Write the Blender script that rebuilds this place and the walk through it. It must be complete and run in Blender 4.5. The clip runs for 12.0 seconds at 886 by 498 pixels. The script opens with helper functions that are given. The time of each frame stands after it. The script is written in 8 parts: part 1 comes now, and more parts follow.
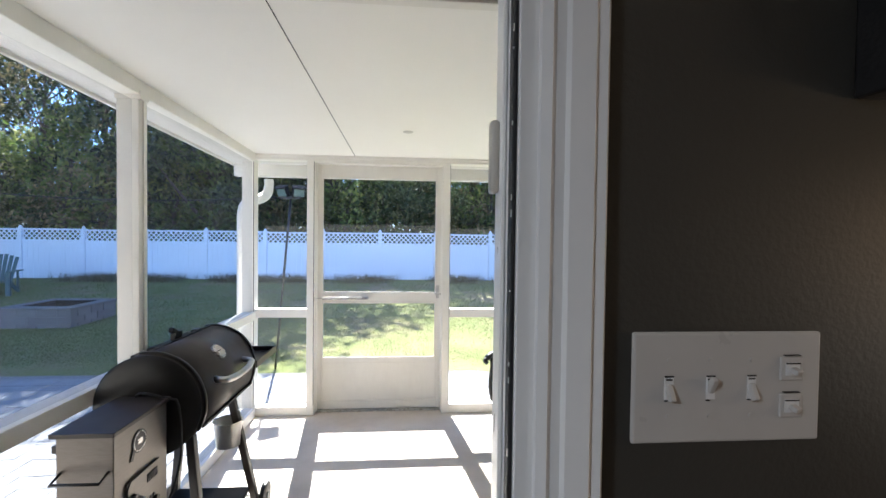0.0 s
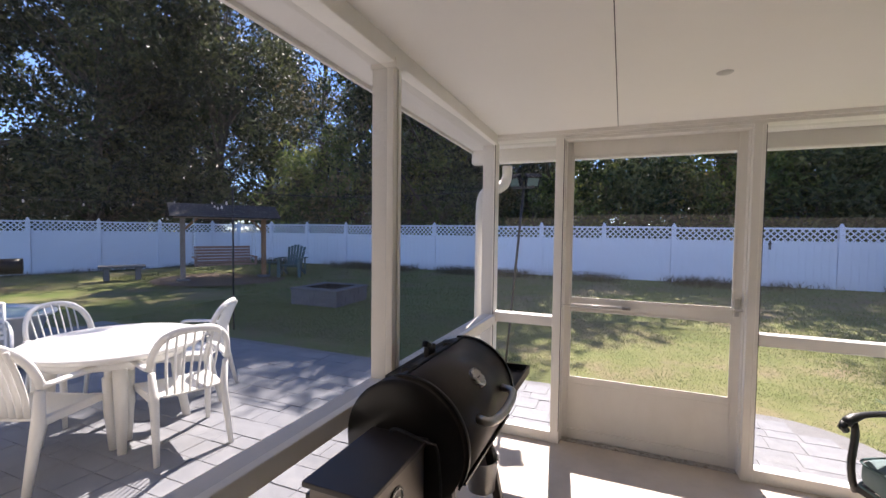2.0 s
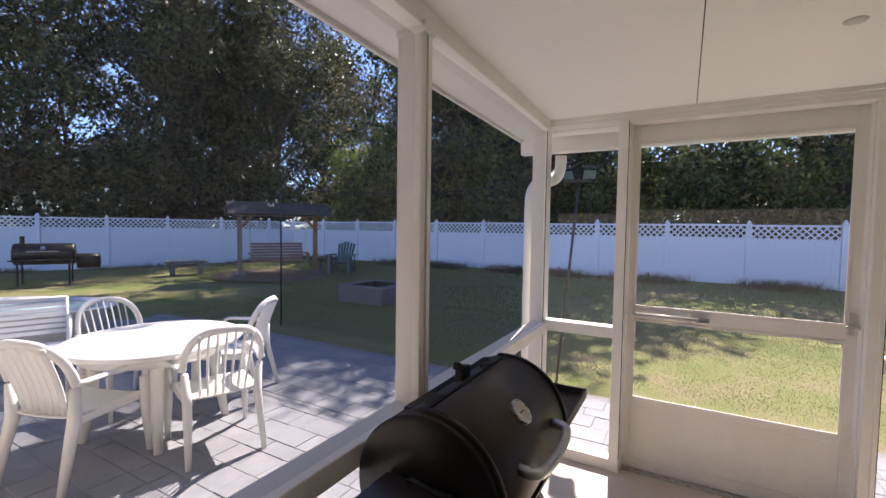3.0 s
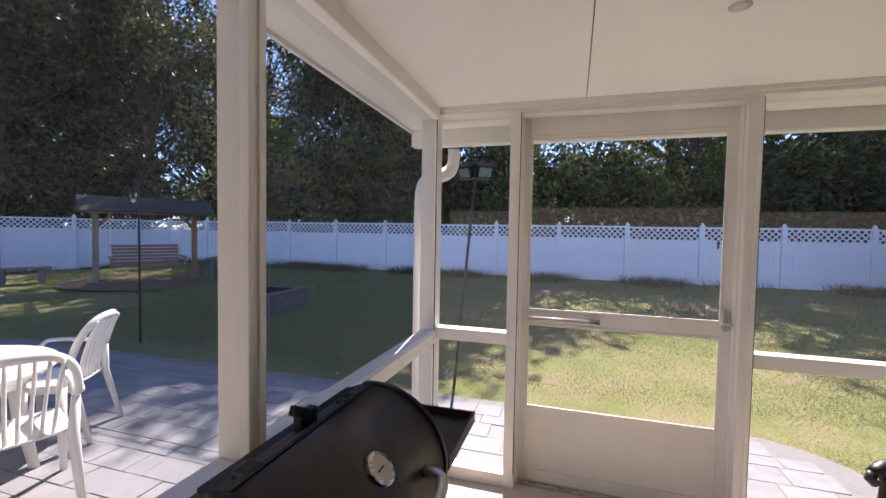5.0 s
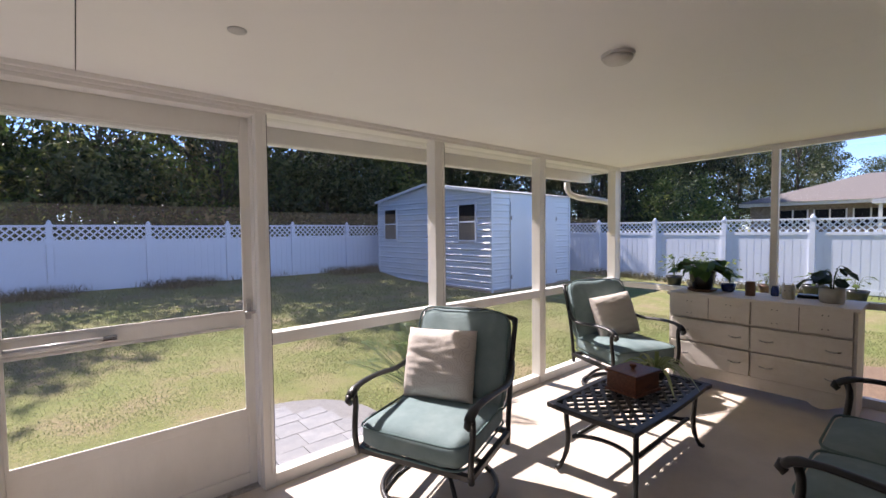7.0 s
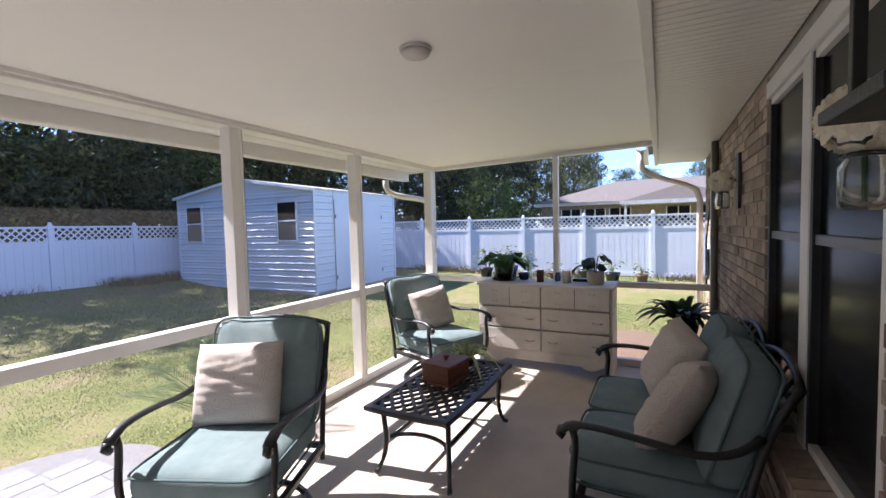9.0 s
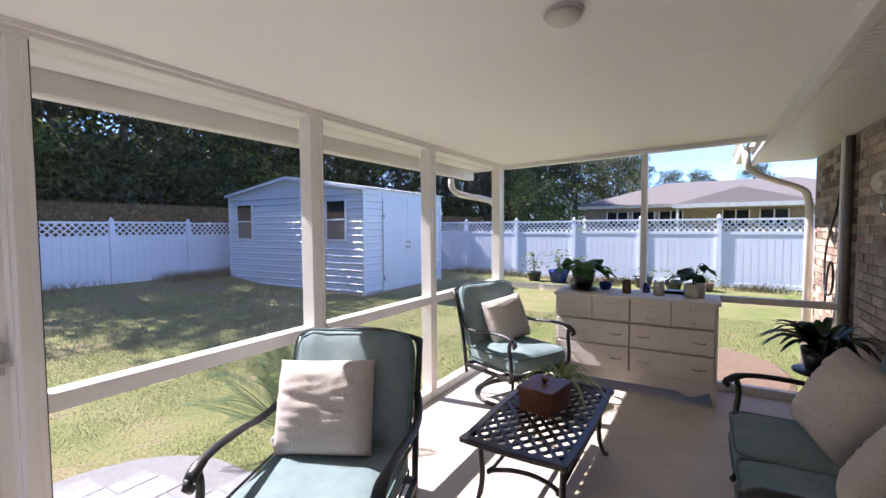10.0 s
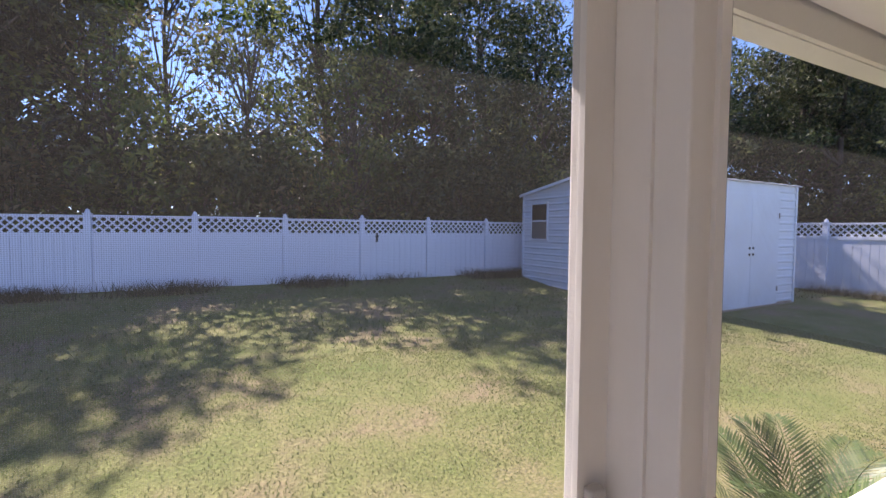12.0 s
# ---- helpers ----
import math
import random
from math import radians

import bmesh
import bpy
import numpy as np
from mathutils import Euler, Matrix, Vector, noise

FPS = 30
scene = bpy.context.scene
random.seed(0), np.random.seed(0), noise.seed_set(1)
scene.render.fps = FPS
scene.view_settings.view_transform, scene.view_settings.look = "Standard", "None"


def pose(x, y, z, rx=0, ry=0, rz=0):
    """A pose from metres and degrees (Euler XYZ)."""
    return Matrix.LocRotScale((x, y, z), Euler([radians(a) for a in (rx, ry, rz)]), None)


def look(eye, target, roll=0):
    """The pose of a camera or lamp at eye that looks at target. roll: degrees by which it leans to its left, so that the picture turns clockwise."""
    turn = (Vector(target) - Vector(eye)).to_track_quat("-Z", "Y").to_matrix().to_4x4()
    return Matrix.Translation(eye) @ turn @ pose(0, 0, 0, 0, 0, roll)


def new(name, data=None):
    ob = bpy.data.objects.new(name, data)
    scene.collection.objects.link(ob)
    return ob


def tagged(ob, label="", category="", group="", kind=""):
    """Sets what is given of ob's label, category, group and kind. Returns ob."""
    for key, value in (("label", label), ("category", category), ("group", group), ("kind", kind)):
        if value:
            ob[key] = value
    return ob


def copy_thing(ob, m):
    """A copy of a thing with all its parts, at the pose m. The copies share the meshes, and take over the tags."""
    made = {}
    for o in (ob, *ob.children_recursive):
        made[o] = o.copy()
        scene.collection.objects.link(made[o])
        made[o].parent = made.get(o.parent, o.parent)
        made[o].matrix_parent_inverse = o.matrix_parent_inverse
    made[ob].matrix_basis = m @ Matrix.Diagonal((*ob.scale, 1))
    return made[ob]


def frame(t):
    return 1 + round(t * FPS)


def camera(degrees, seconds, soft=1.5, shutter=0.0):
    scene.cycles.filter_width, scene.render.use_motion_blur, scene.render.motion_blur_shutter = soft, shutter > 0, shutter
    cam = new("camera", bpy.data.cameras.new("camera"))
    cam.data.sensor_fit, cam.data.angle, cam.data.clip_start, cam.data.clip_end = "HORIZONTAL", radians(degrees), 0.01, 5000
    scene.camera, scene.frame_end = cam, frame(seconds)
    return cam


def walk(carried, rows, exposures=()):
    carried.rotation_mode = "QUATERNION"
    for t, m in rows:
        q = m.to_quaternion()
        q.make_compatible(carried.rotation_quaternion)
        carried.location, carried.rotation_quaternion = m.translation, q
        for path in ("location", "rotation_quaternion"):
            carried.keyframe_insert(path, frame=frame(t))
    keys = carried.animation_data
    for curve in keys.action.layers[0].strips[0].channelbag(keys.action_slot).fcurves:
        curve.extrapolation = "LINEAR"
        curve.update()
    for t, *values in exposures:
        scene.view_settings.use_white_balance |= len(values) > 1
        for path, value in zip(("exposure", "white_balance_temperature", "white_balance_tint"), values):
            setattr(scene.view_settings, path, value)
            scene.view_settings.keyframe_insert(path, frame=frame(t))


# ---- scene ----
cam = camera(91.9, 12.0)
PATH = [
    (0, (0.402, 0.299, 1.502), (0.561, 2.292, 1.458), 0.7),
    (0.5, (0.3, 0.44, 1.492), (0.174, 2.436, 1.441), 0.9),
    (1, (0.175, 0.634, 1.485), (-0.199, 2.597, 1.424), 0.8),
    (1.5, (0.071, 0.779, 1.492), (-0.529, 2.686, 1.417), 0.8),
    (2, (-0.009, 0.906, 1.494), (-0.78, 2.75, 1.411), 0.7),
    (2.5, (-0.026, 1.056, 1.502), (-0.945, 2.83, 1.408), 0.7),
    (2.7, (-0.061, 1.108, 1.5), (-1.042, 2.847, 1.402), 0.8),
    (4.5, (-0.115, 1.553, 1.472), (-1.033, 3.328, 1.386), 0.7),
    (5, (-0.097, 1.548, 1.478), (-0.679, 3.459, 1.393), 1.0),
    (5.5, (-0.159, 1.494, 1.491), (-0.168, 3.493, 1.413), 0.6),
    (6, (-0.167, 1.501, 1.498), (0.424, 3.41, 1.42), 0.1),
    (6.5, (-0.128, 1.49, 1.493), (0.904, 3.201, 1.411), -0.4),
    (7, (-0.082, 1.48, 1.48), (1.22, 2.997, 1.394), -0.6),
    (7.5, (-0.036, 1.466, 1.477), (1.455, 2.796, 1.389), -0.7),
    (7.7, (-0.024, 1.463, 1.477), (1.531, 2.718, 1.386), -0.7),
    (9.3, (0.104, 1.483, 1.46), (1.901, 2.355, 1.36), -1.0),
    (9.5, (0.105, 1.542, 1.456), (1.907, 2.405, 1.359), -0.7),
    (10, (0.211, 1.98, 1.489), (1.916, 3.02, 1.39), -0.4),
    (10.5, (0.209, 2.41, 1.432), (1.538, 3.901, 1.344), 0.2),
    (11, (0.208, 2.9, 1.447), (1.236, 4.613, 1.358), 0.5),
    (11.5, (0.186, 3.32, 1.432), (1.089, 5.103, 1.344), 0.5),
    (12, (0.232, 3.65, 1.44), (1.106, 5.447, 1.352), 0.4),
]
EXPOSURES = [(0.0, 2.7, 5800, 8), (0.5, 2.6, 5850, 10), (1.0, 2.0, 6200, 13), (1.5, 1.65, 6350, 17), (2.5, 1.65, 6600, 21), (5.0, 1.7, 6600, 23), (6.5, 1.55, 6450, 22), (7.5, 1.5, 6250, 23), (9.5, 1.9, 6000, 22), (10.0, 1.85, 6000, 23), (10.5, 1.6, 6050, 22), (11.0, 1.5, 6050, 22), (11.5, 1.45, 6250, 25), (12.0, 1.45, 6450, 27)]
walk(cam, [(t, look(eye, target, roll)) for t, eye, target, roll in PATH], EXPOSURES)

# ---- world, sun, exposure ----
SUN_TO = Vector((-0.14, 1.0, 1.06)).normalized()
world = bpy.data.worlds.new("sky")
scene.world = world
world.use_nodes = True
wn = world.node_tree
wn.nodes.clear()
w_out = wn.nodes.new("ShaderNodeOutputWorld")
w_bg = wn.nodes.new("ShaderNodeBackground")
w_sky = wn.nodes.new("ShaderNodeTexSky")
w_sky.sky_type = "NISHITA"
w_sky.sun_disc = False
w_sky.sun_elevation = math.asin(SUN_TO.z)
w_sky.sun_rotation = math.atan2(SUN_TO.x, SUN_TO.y)
w_sky.air_density, w_sky.dust_density, w_sky.ozone_density = 0.68, 0.0, 5.0
w_bg.inputs["Strength"].default_value = 0.12
wn.links.new(w_sky.outputs[0], w_bg.inputs["Color"])
wn.links.new(w_bg.outputs[0], w_out.inputs["Surface"])
sun = new("sun", bpy.data.lights.new("sun", "SUN"))
sun.data.energy, sun.data.angle, sun.data.color = 4.8, radians(0.53), (1.0, 0.94, 0.85)
sun.matrix_world = look(SUN_TO * 60, (0, 0, 0))


# ---- materials ----
def material(name, colors, scale=6.0, rough=0.6, metal=0.0, bump=0.0, bump_scale=60.0, spec=0.5,
             stretch=(1, 1, 1), stain=0.0, stain_scale=1.5, stain_color=(0.1, 0.09, 0.07), coord="Object",
             object_random=0.0, rough_var=0.1, transmit=0.0):
    """Two-scale procedural surface: broad mottling, fine grain, relief and optional stains."""
    m = bpy.data.materials.new(name)
    m.use_nodes = True
    nt = m.node_tree
    b = nt.nodes["Principled BSDF"]
    tc = nt.nodes.new("ShaderNodeTexCoord")
    mp = nt.nodes.new("ShaderNodeMapping")
    mp.inputs["Scale"].default_value = stretch
    nt.links.new(tc.outputs[coord], mp.inputs["Vector"])
    n1 = nt.nodes.new("ShaderNodeTexNoise")
    n1.inputs["Scale"].default_value = scale
    n1.inputs["Detail"].default_value = 5
    n1.inputs["Roughness"].default_value = 0.65
    nt.links.new(mp.outputs[0], n1.inputs["Vector"])
    ramp = nt.nodes.new("ShaderNodeValToRGB")
    ramp.color_ramp.elements[0].position = 0.3
    ramp.color_ramp.elements[1].position = 0.7
    ramp.color_ramp.elements[0].color = (*colors[0], 1)
    ramp.color_ramp.elements[1].color = (*colors[-1], 1)
    for i, c in enumerate(colors[1:-1]):
        e = ramp.color_ramp.elements.new(0.3 + 0.4 * (i + 1) / (len(colors) - 1))
        e.color = (*c, 1)
    nt.links.new(n1.outputs[0], ramp.inputs[0])
    col = ramp.outputs[0]
    if stain > 0:
        n2 = nt.nodes.new("ShaderNodeTexNoise")
        n2.inputs["Scale"].default_value = stain_scale
        n2.inputs["Detail"].default_value = 8
        n2.inputs["Roughness"].default_value = 0.7
        nt.links.new(tc.outputs[coord], n2.inputs["Vector"])
        r2 = nt.nodes.new("ShaderNodeValToRGB")
        r2.color_ramp.elements[0].position, r2.color_ramp.elements[1].position = 0.5, 0.75
        r2.color_ramp.elements[0].color, r2.color_ramp.elements[1].color = (0, 0, 0, 1), (stain, stain, stain, 1)
        nt.links.new(n2.outputs[0], r2.inputs[0])
        mx = nt.nodes.new("ShaderNodeMix")
        mx.data_type = "RGBA"
        nt.links.new(r2.outputs[0], mx.inputs[0])
        nt.links.new(col, mx.inputs[6])
        mx.inputs[7].default_value = (*stain_color, 1)
        col = mx.outputs[2]
    if object_random > 0:
        oi = nt.nodes.new("ShaderNodeObjectInfo")
        mr = nt.nodes.new("ShaderNodeMapRange")
        mr.inputs["To Min"].default_value, mr.inputs["To Max"].default_value = 1 - object_random, 1 + object_random
        nt.links.new(oi.outputs["Random"], mr.inputs["Value"])
        hs = nt.nodes.new("ShaderNodeHueSaturation")
        nt.links.new(mr.outputs[0], hs.inputs["Value"])
        nt.links.new(col, hs.inputs["Color"])
        col = hs.outputs[0]
    nt.links.new(col, b.inputs["Base Color"])
    b.inputs["Metallic"].default_value = metal
    b.inputs["Specular IOR Level"].default_value = spec
    rr = nt.nodes.new("ShaderNodeMapRange")
    rr.inputs["To Min"].default_value, rr.inputs["To Max"].default_value = max(0.02, rough - rough_var), min(1, rough + rough_var)
    nt.links.new(n1.outputs[0], rr.inputs["Value"])
    nt.links.new(rr.outputs[0], b.inputs["Roughness"])
    if transmit > 0:
        tr = nt.nodes.new("ShaderNodeBsdfTranslucent")
        nt.links.new(col, tr.inputs["Color"])
        ms = nt.nodes.new("ShaderNodeMixShader")
        ms.inputs[0].default_value = transmit
        nt.links.new(b.outputs[0], ms.inputs[1])
        nt.links.new(tr.outputs[0], ms.inputs[2])
        nt.links.new(ms.outputs[0], nt.nodes["Material Output"].inputs["Surface"])
    if bump > 0:
        n3 = nt.nodes.new("ShaderNodeTexNoise")
        n3.inputs["Scale"].default_value = bump_scale
        n3.inputs["Detail"].default_value = 4
        nt.links.new(mp.outputs[0], n3.inputs["Vector"])
        bp = nt.nodes.new("ShaderNodeBump")
        bp.inputs["Strength"].default_value = bump
        bp.inputs["Distance"].default_value = 0.01
        nt.links.new(n3.outputs[0], bp.inputs["Height"])
        nt.links.new(bp.outputs[0], b.inputs["Normal"])
    return m


M_WHITE = material("white_paint", [(0.74, 0.72, 0.67), (0.8, 0.78, 0.73)], 4, 0.45, bump=0.12, bump_scale=35, stretch=(1, 1, 0.3), stain=0.12, stain_scale=3, stain_color=(0.45, 0.4, 0.33))
M_CEIL = material("ceiling_panel", [(0.82, 0.8, 0.765), (0.85, 0.83, 0.795)], 0.7, 0.42, bump=0.05, bump_scale=140, stain=0.05, stain_scale=0.9, stain_color=(0.55, 0.5, 0.42))
M_SOFFIT = material("vinyl_soffit", [(0.76, 0.73, 0.67), (0.8, 0.77, 0.71)], 2, 0.4)
M_CONC = material("slab_concrete", [(0.5, 0.43, 0.352), (0.575, 0.5, 0.415), (0.63, 0.552, 0.465)], 2.2, 0.62, bump=0.15, bump_scale=90, stain=0.35, stain_scale=1.3, stain_color=(0.38, 0.31, 0.24))
# white vinyl; the blue cast of sky-lit shade is mixed into its colour
M_VINYL = material("fence_vinyl", [(0.68, 0.73, 0.83), (0.74, 0.79, 0.88)], 1.5, 0.35, stain=0.15, stain_scale=2.0, stain_color=(0.5, 0.5, 0.48))
M_SHED = material("shed_metal", [(0.66, 0.72, 0.81), (0.73, 0.79, 0.87)], 1.2, 0.38, spec=0.5, stain=0.25, stain_scale=1.8, stain_color=(0.5, 0.48, 0.44))
M_SHEDROOF = material("shed_roof", [(0.6, 0.6, 0.58), (0.7, 0.7, 0.68)], 2, 0.45, stain=0.5, stain_scale=3, stain_color=(0.2, 0.17, 0.13))
M_RUST = material("rusty_base", [(0.25, 0.19, 0.14), (0.5, 0.44, 0.38)], 9, 0.8, bump=0.3)
M_DARKGLASS = material("dark_window_glass", [(0.012, 0.012, 0.014), (0.02, 0.02, 0.022)], 2, 0.16, spec=0.12, rough_var=0.05)
M_PAVER = material("paver_stone", [(0.17, 0.178, 0.195), (0.215, 0.222, 0.237), (0.265, 0.27, 0.28)], 7, 0.8, bump=0.35, bump_scale=45, stain=0.4, stain_scale=4, stain_color=(0.2, 0.195, 0.19), object_random=0.1)
M_JOINT = material("joint_sand", [(0.17, 0.17, 0.174), (0.22, 0.218, 0.215)], 20, 0.95, bump=0.5, bump_scale=150)
M_BRICK = material("wall_brick", [(0.28, 0.2, 0.145), (0.4, 0.315, 0.24), (0.5, 0.42, 0.33)], 9, 0.85, bump=0.4, bump_scale=60, stain=0.45, stain_scale=5, stain_color=(0.16, 0.1, 0.07), object_random=0.4)
M_MORTAR = material("brick_mortar", [(0.36, 0.33, 0.29), (0.45, 0.42, 0.37)], 14, 0.95, bump=0.4, bump_scale=120)
M_WALLIN = material("interior_wall_paint", [(0.035, 0.034, 0.029), (0.041, 0.0395, 0.0335)], 3, 0.55, bump=0.1, bump_scale=160)
M_TRIMIN = material("interior_trim", [(0.76, 0.76, 0.75), (0.8, 0.8, 0.78)], 5, 0.3)
M_PLATE = material("switch_plastic", [(0.5, 0.485, 0.46), (0.54, 0.525, 0.495)], 8, 0.3)
M_BLACKRUB = material("weatherstrip", [(0.008, 0.008, 0.01), (0.02, 0.02, 0.022)], 40, 0.6, bump=0.5, bump_scale=80)
M_BLACK = material("black_iron", [(0.012, 0.012, 0.013), (0.022, 0.021, 0.021)], 30, 0.38, spec=0.5, bump=0.15, bump_scale=160)
M_BRONZE = material("cast_bronze_black", [(0.010, 0.010, 0.011), (0.02, 0.018, 0.017)], 25, 0.35, spec=0.6)
M_GRILL = material("grill_enamel", [(0.028, 0.022, 0.019), (0.044, 0.035, 0.031)], 9, 0.38, spec=0.5, bump=0.05, bump_scale=200, stain=0.25, stain_scale=6, stain_color=(0.05, 0.04, 0.035))
M_GRILLEND = material("grill_end_enamel", [(0.008, 0.008, 0.008), (0.014, 0.013, 0.013)], 9, 0.34, spec=0.28)
M_HOPPER = material("hopper_steel", [(0.16, 0.145, 0.13), (0.2, 0.18, 0.165)], 20, 0.42, metal=0.6, stretch=(1, 1, 8))
M_GALV = material("galvanised_steel", [(0.5, 0.49, 0.48), (0.62, 0.61, 0.6)], 40, 0.34, metal=0.8, stretch=(1, 1, 0.2))
M_MATTE = material("matte_black_plastic", [(0.012, 0.013, 0.016), (0.02, 0.022, 0.026)], 20, 0.9, spec=0.0)
M_STEEL = material("brushed_steel", [(0.5, 0.5, 0.5), (0.62, 0.61, 0.6)], 30, 0.28, metal=1.0, stretch=(1, 1, 6))
M_CUSH = material("teal_canvas", [(0.15, 0.212, 0.218), (0.19, 0.255, 0.26), (0.235, 0.3, 0.305)], 5, 0.85, bump=0.35, bump_scale=330, stain=0.3, stain_scale=4, stain_color=(0.17, 0.22, 0.21), spec=0.2)
M_PIPING = material("teal_piping", [(0.1, 0.152, 0.152), (0.13, 0.185, 0.186)], 20, 0.9, spec=0.1)
M_DRESS = material("chalk_white_wood", [(0.62, 0.575, 0.51), (0.69, 0.645, 0.585), (0.73, 0.685, 0.625)], 5, 0.6, bump=0.2, bump_scale=50, stretch=(1, 0.25, 1), stain=0.3, stain_scale=7, stain_color=(0.42, 0.34, 0.26))
M_WOODBOX = material("mahogany_box", [(0.07, 0.02, 0.01), (0.14, 0.045, 0.022), (0.2, 0.07, 0.035)], 8, 0.35, stretch=(1, 8, 8), bump=0.08)
M_WOODGREY = material("weathered_wood", [(0.2, 0.16, 0.13), (0.3, 0.23, 0.19), (0.36, 0.27, 0.22)], 6, 0.85, stretch=(1, 1, 0.15), bump=0.3, stain=0.3, stain_color=(0.12, 0.1, 0.09))
M_CEDAR = material("cedar_post", [(0.26, 0.13, 0.06), (0.38, 0.2, 0.1)], 6, 0.8, stretch=(1, 1, 0.15), bump=0.3)
M_PINKWOOD = material("swing_wood", [(0.3, 0.165, 0.125), (0.38, 0.225, 0.175)], 6, 0.8, stretch=(0.15, 0.15, 1), bump=0.3)
M_PLASTIC = material("white_resin", [(0.76, 0.75, 0.7), (0.82, 0.8, 0.76)], 6, 0.38, bump=0.06, bump_scale=120, stain=0.12, stain_scale=8, stain_color=(0.5, 0.48, 0.42))
M_TUB = material("tub_plastic_teal", [(0.35, 0.5, 0.5), (0.45, 0.58, 0.57)], 6, 0.4)
M_GREENPL = material("green_resin", [(0.05, 0.1, 0.1), (0.08, 0.13, 0.13)], 6, 0.55)
M_STONE = material("pit_stone", [(0.13, 0.125, 0.128), (0.21, 0.2, 0.2)], 8, 0.9, bump=0.5, bump_scale=40, object_random=0.15, stain=0.3, stain_scale=4)
M_SHINGLE = material("roof_shingle", [(0.11, 0.098, 0.092), (0.165, 0.148, 0.14)], 30, 0.9, bump=0.4)
M_DARKROOF = material("dark_roof", [(0.03, 0.03, 0.032), (0.06, 0.055, 0.055)], 20, 0.85, bump=0.4)
M_BARK = material("bark", [(0.05, 0.04, 0.03), (0.12, 0.1, 0.08)], 9, 0.95, stretch=(1, 1, 0.2), bump=0.8, bump_scale=30)
M_POTBLACK = material("black_pot", [(0.01, 0.01, 0.01), (0.02, 0.02, 0.02)], 9, 0.3)
M_TERRA = material("brown_pot", [(0.1, 0.05, 0.03), (0.16, 0.08, 0.05)], 9, 0.5, bump=0.2)
M_POTWHITE = material("cream_ceramic", [(0.5, 0.47, 0.41), (0.58, 0.55, 0.49)], 9, 0.35, bump=0.1)
M_SOIL = material("soil", [(0.02, 0.015, 0.01), (0.05, 0.035, 0.025)], 40, 0.95, bump=0.8)
M_BLUE = material("blue_glaze", [(0.01, 0.02, 0.12), (0.02, 0.04, 0.2)], 5, 0.15)
M_PETAL = material("silk_petals", [(0.88, 0.83, 0.64), (0.92, 0.88, 0.73)], 20, 0.7, transmit=0.2)
M_MULCH = material("pine_straw", [(0.09, 0.06, 0.04), (0.22, 0.15, 0.095)], 30, 0.95, bump=0.8)


def leaf_material(name, dark, mid, light, transmit=0.35):
    m = bpy.data.materials.new(name)
    m.use_nodes = True
    nt = m.node_tree
    b = nt.nodes["Principled BSDF"]
    geo = nt.nodes.new("ShaderNodeNewGeometry")
    ramp = nt.nodes.new("ShaderNodeValToRGB")
    ramp.color_ramp.elements[0].color = (*dark, 1)
    ramp.color_ramp.elements[1].color = (*light, 1)
    ramp.color_ramp.elements.new(0.55).color = (*mid, 1)
    tc = nt.nodes.new("ShaderNodeTexCoord")
    ns = nt.nodes.new("ShaderNodeTexNoise")
    ns.inputs["Scale"].default_value, ns.inputs["Detail"].default_value = 0.7, 2
    nt.links.new(tc.outputs["Object"], ns.inputs["Vector"])
    # clump-wide colour shift paints sunlit and dim patches into the foliage
    mr = nt.nodes.new("ShaderNodeMapRange")
    mr.inputs["From Min"].default_value, mr.inputs["From Max"].default_value = 0.35, 0.68
    mr.inputs["To Min"].default_value, mr.inputs["To Max"].default_value = -0.35, 0.45
    nt.links.new(ns.outputs[0], mr.inputs["Value"])
    ad = nt.nodes.new("ShaderNodeMath")
    ad.operation = "ADD"
    nt.links.new(geo.outputs["Random Per Island"], ad.inputs[0])
    nt.links.new(mr.outputs[0], ad.inputs[1])
    nt.links.new(ad.outputs[0], ramp.inputs[0])
    nt.links.new(ramp.outputs[0], b.inputs["Base Color"])
    b.inputs["Roughness"].default_value = 0.45
    b.inputs["Specular IOR Level"].default_value = 0.4
    tr = nt.nodes.new("ShaderNodeBsdfTranslucent")
    nt.links.new(ramp.outputs[0], tr.inputs["Color"])
    ms = nt.nodes.new("ShaderNodeMixShader")
    ms.inputs[0].default_value = transmit
    nt.links.new(b.outputs[0], ms.inputs[1])
    nt.links.new(tr.outputs[0], ms.inputs[2])
    nt.links.new(ms.outputs[0], nt.nodes["Material Output"].inputs["Surface"])
    return m


M_LEAF_OAK = leaf_material("oak_leaves", (0.025, 0.04, 0.016), (0.062, 0.085, 0.032), (0.16, 0.175, 0.075), 0.45)
# oak leaves darkened to paint in the shaded side of the tall trees
M_LEAF_OAK_SHADED = leaf_material("oak_leaves_shaded", (0.014, 0.02, 0.01), (0.034, 0.044, 0.019), (0.12, 0.135, 0.055), 0.4)
M_LEAF_LIGHT = leaf_material("light_leaves", (0.06, 0.1, 0.025), (0.13, 0.18, 0.045), (0.26, 0.28, 0.08), 0.5)
M_LEAF_AUT = leaf_material("dry_leaves", (0.1, 0.09, 0.04), (0.18, 0.15, 0.07), (0.3, 0.24, 0.12), 0.5)
M_LEAF_POT = leaf_material("pothos_leaves", (0.03, 0.08, 0.02), (0.06, 0.14, 0.03), (0.16, 0.28, 0.07))
M_LEAF_DARK = leaf_material("glossy_leaves", (0.012, 0.03, 0.012), (0.02, 0.05, 0.018), (0.04, 0.08, 0.03), 0.2)
M_LEAF_SPIDER = leaf_material("spider_leaves", (0.2, 0.28, 0.1), (0.35, 0.42, 0.2), (0.5, 0.55, 0.35))
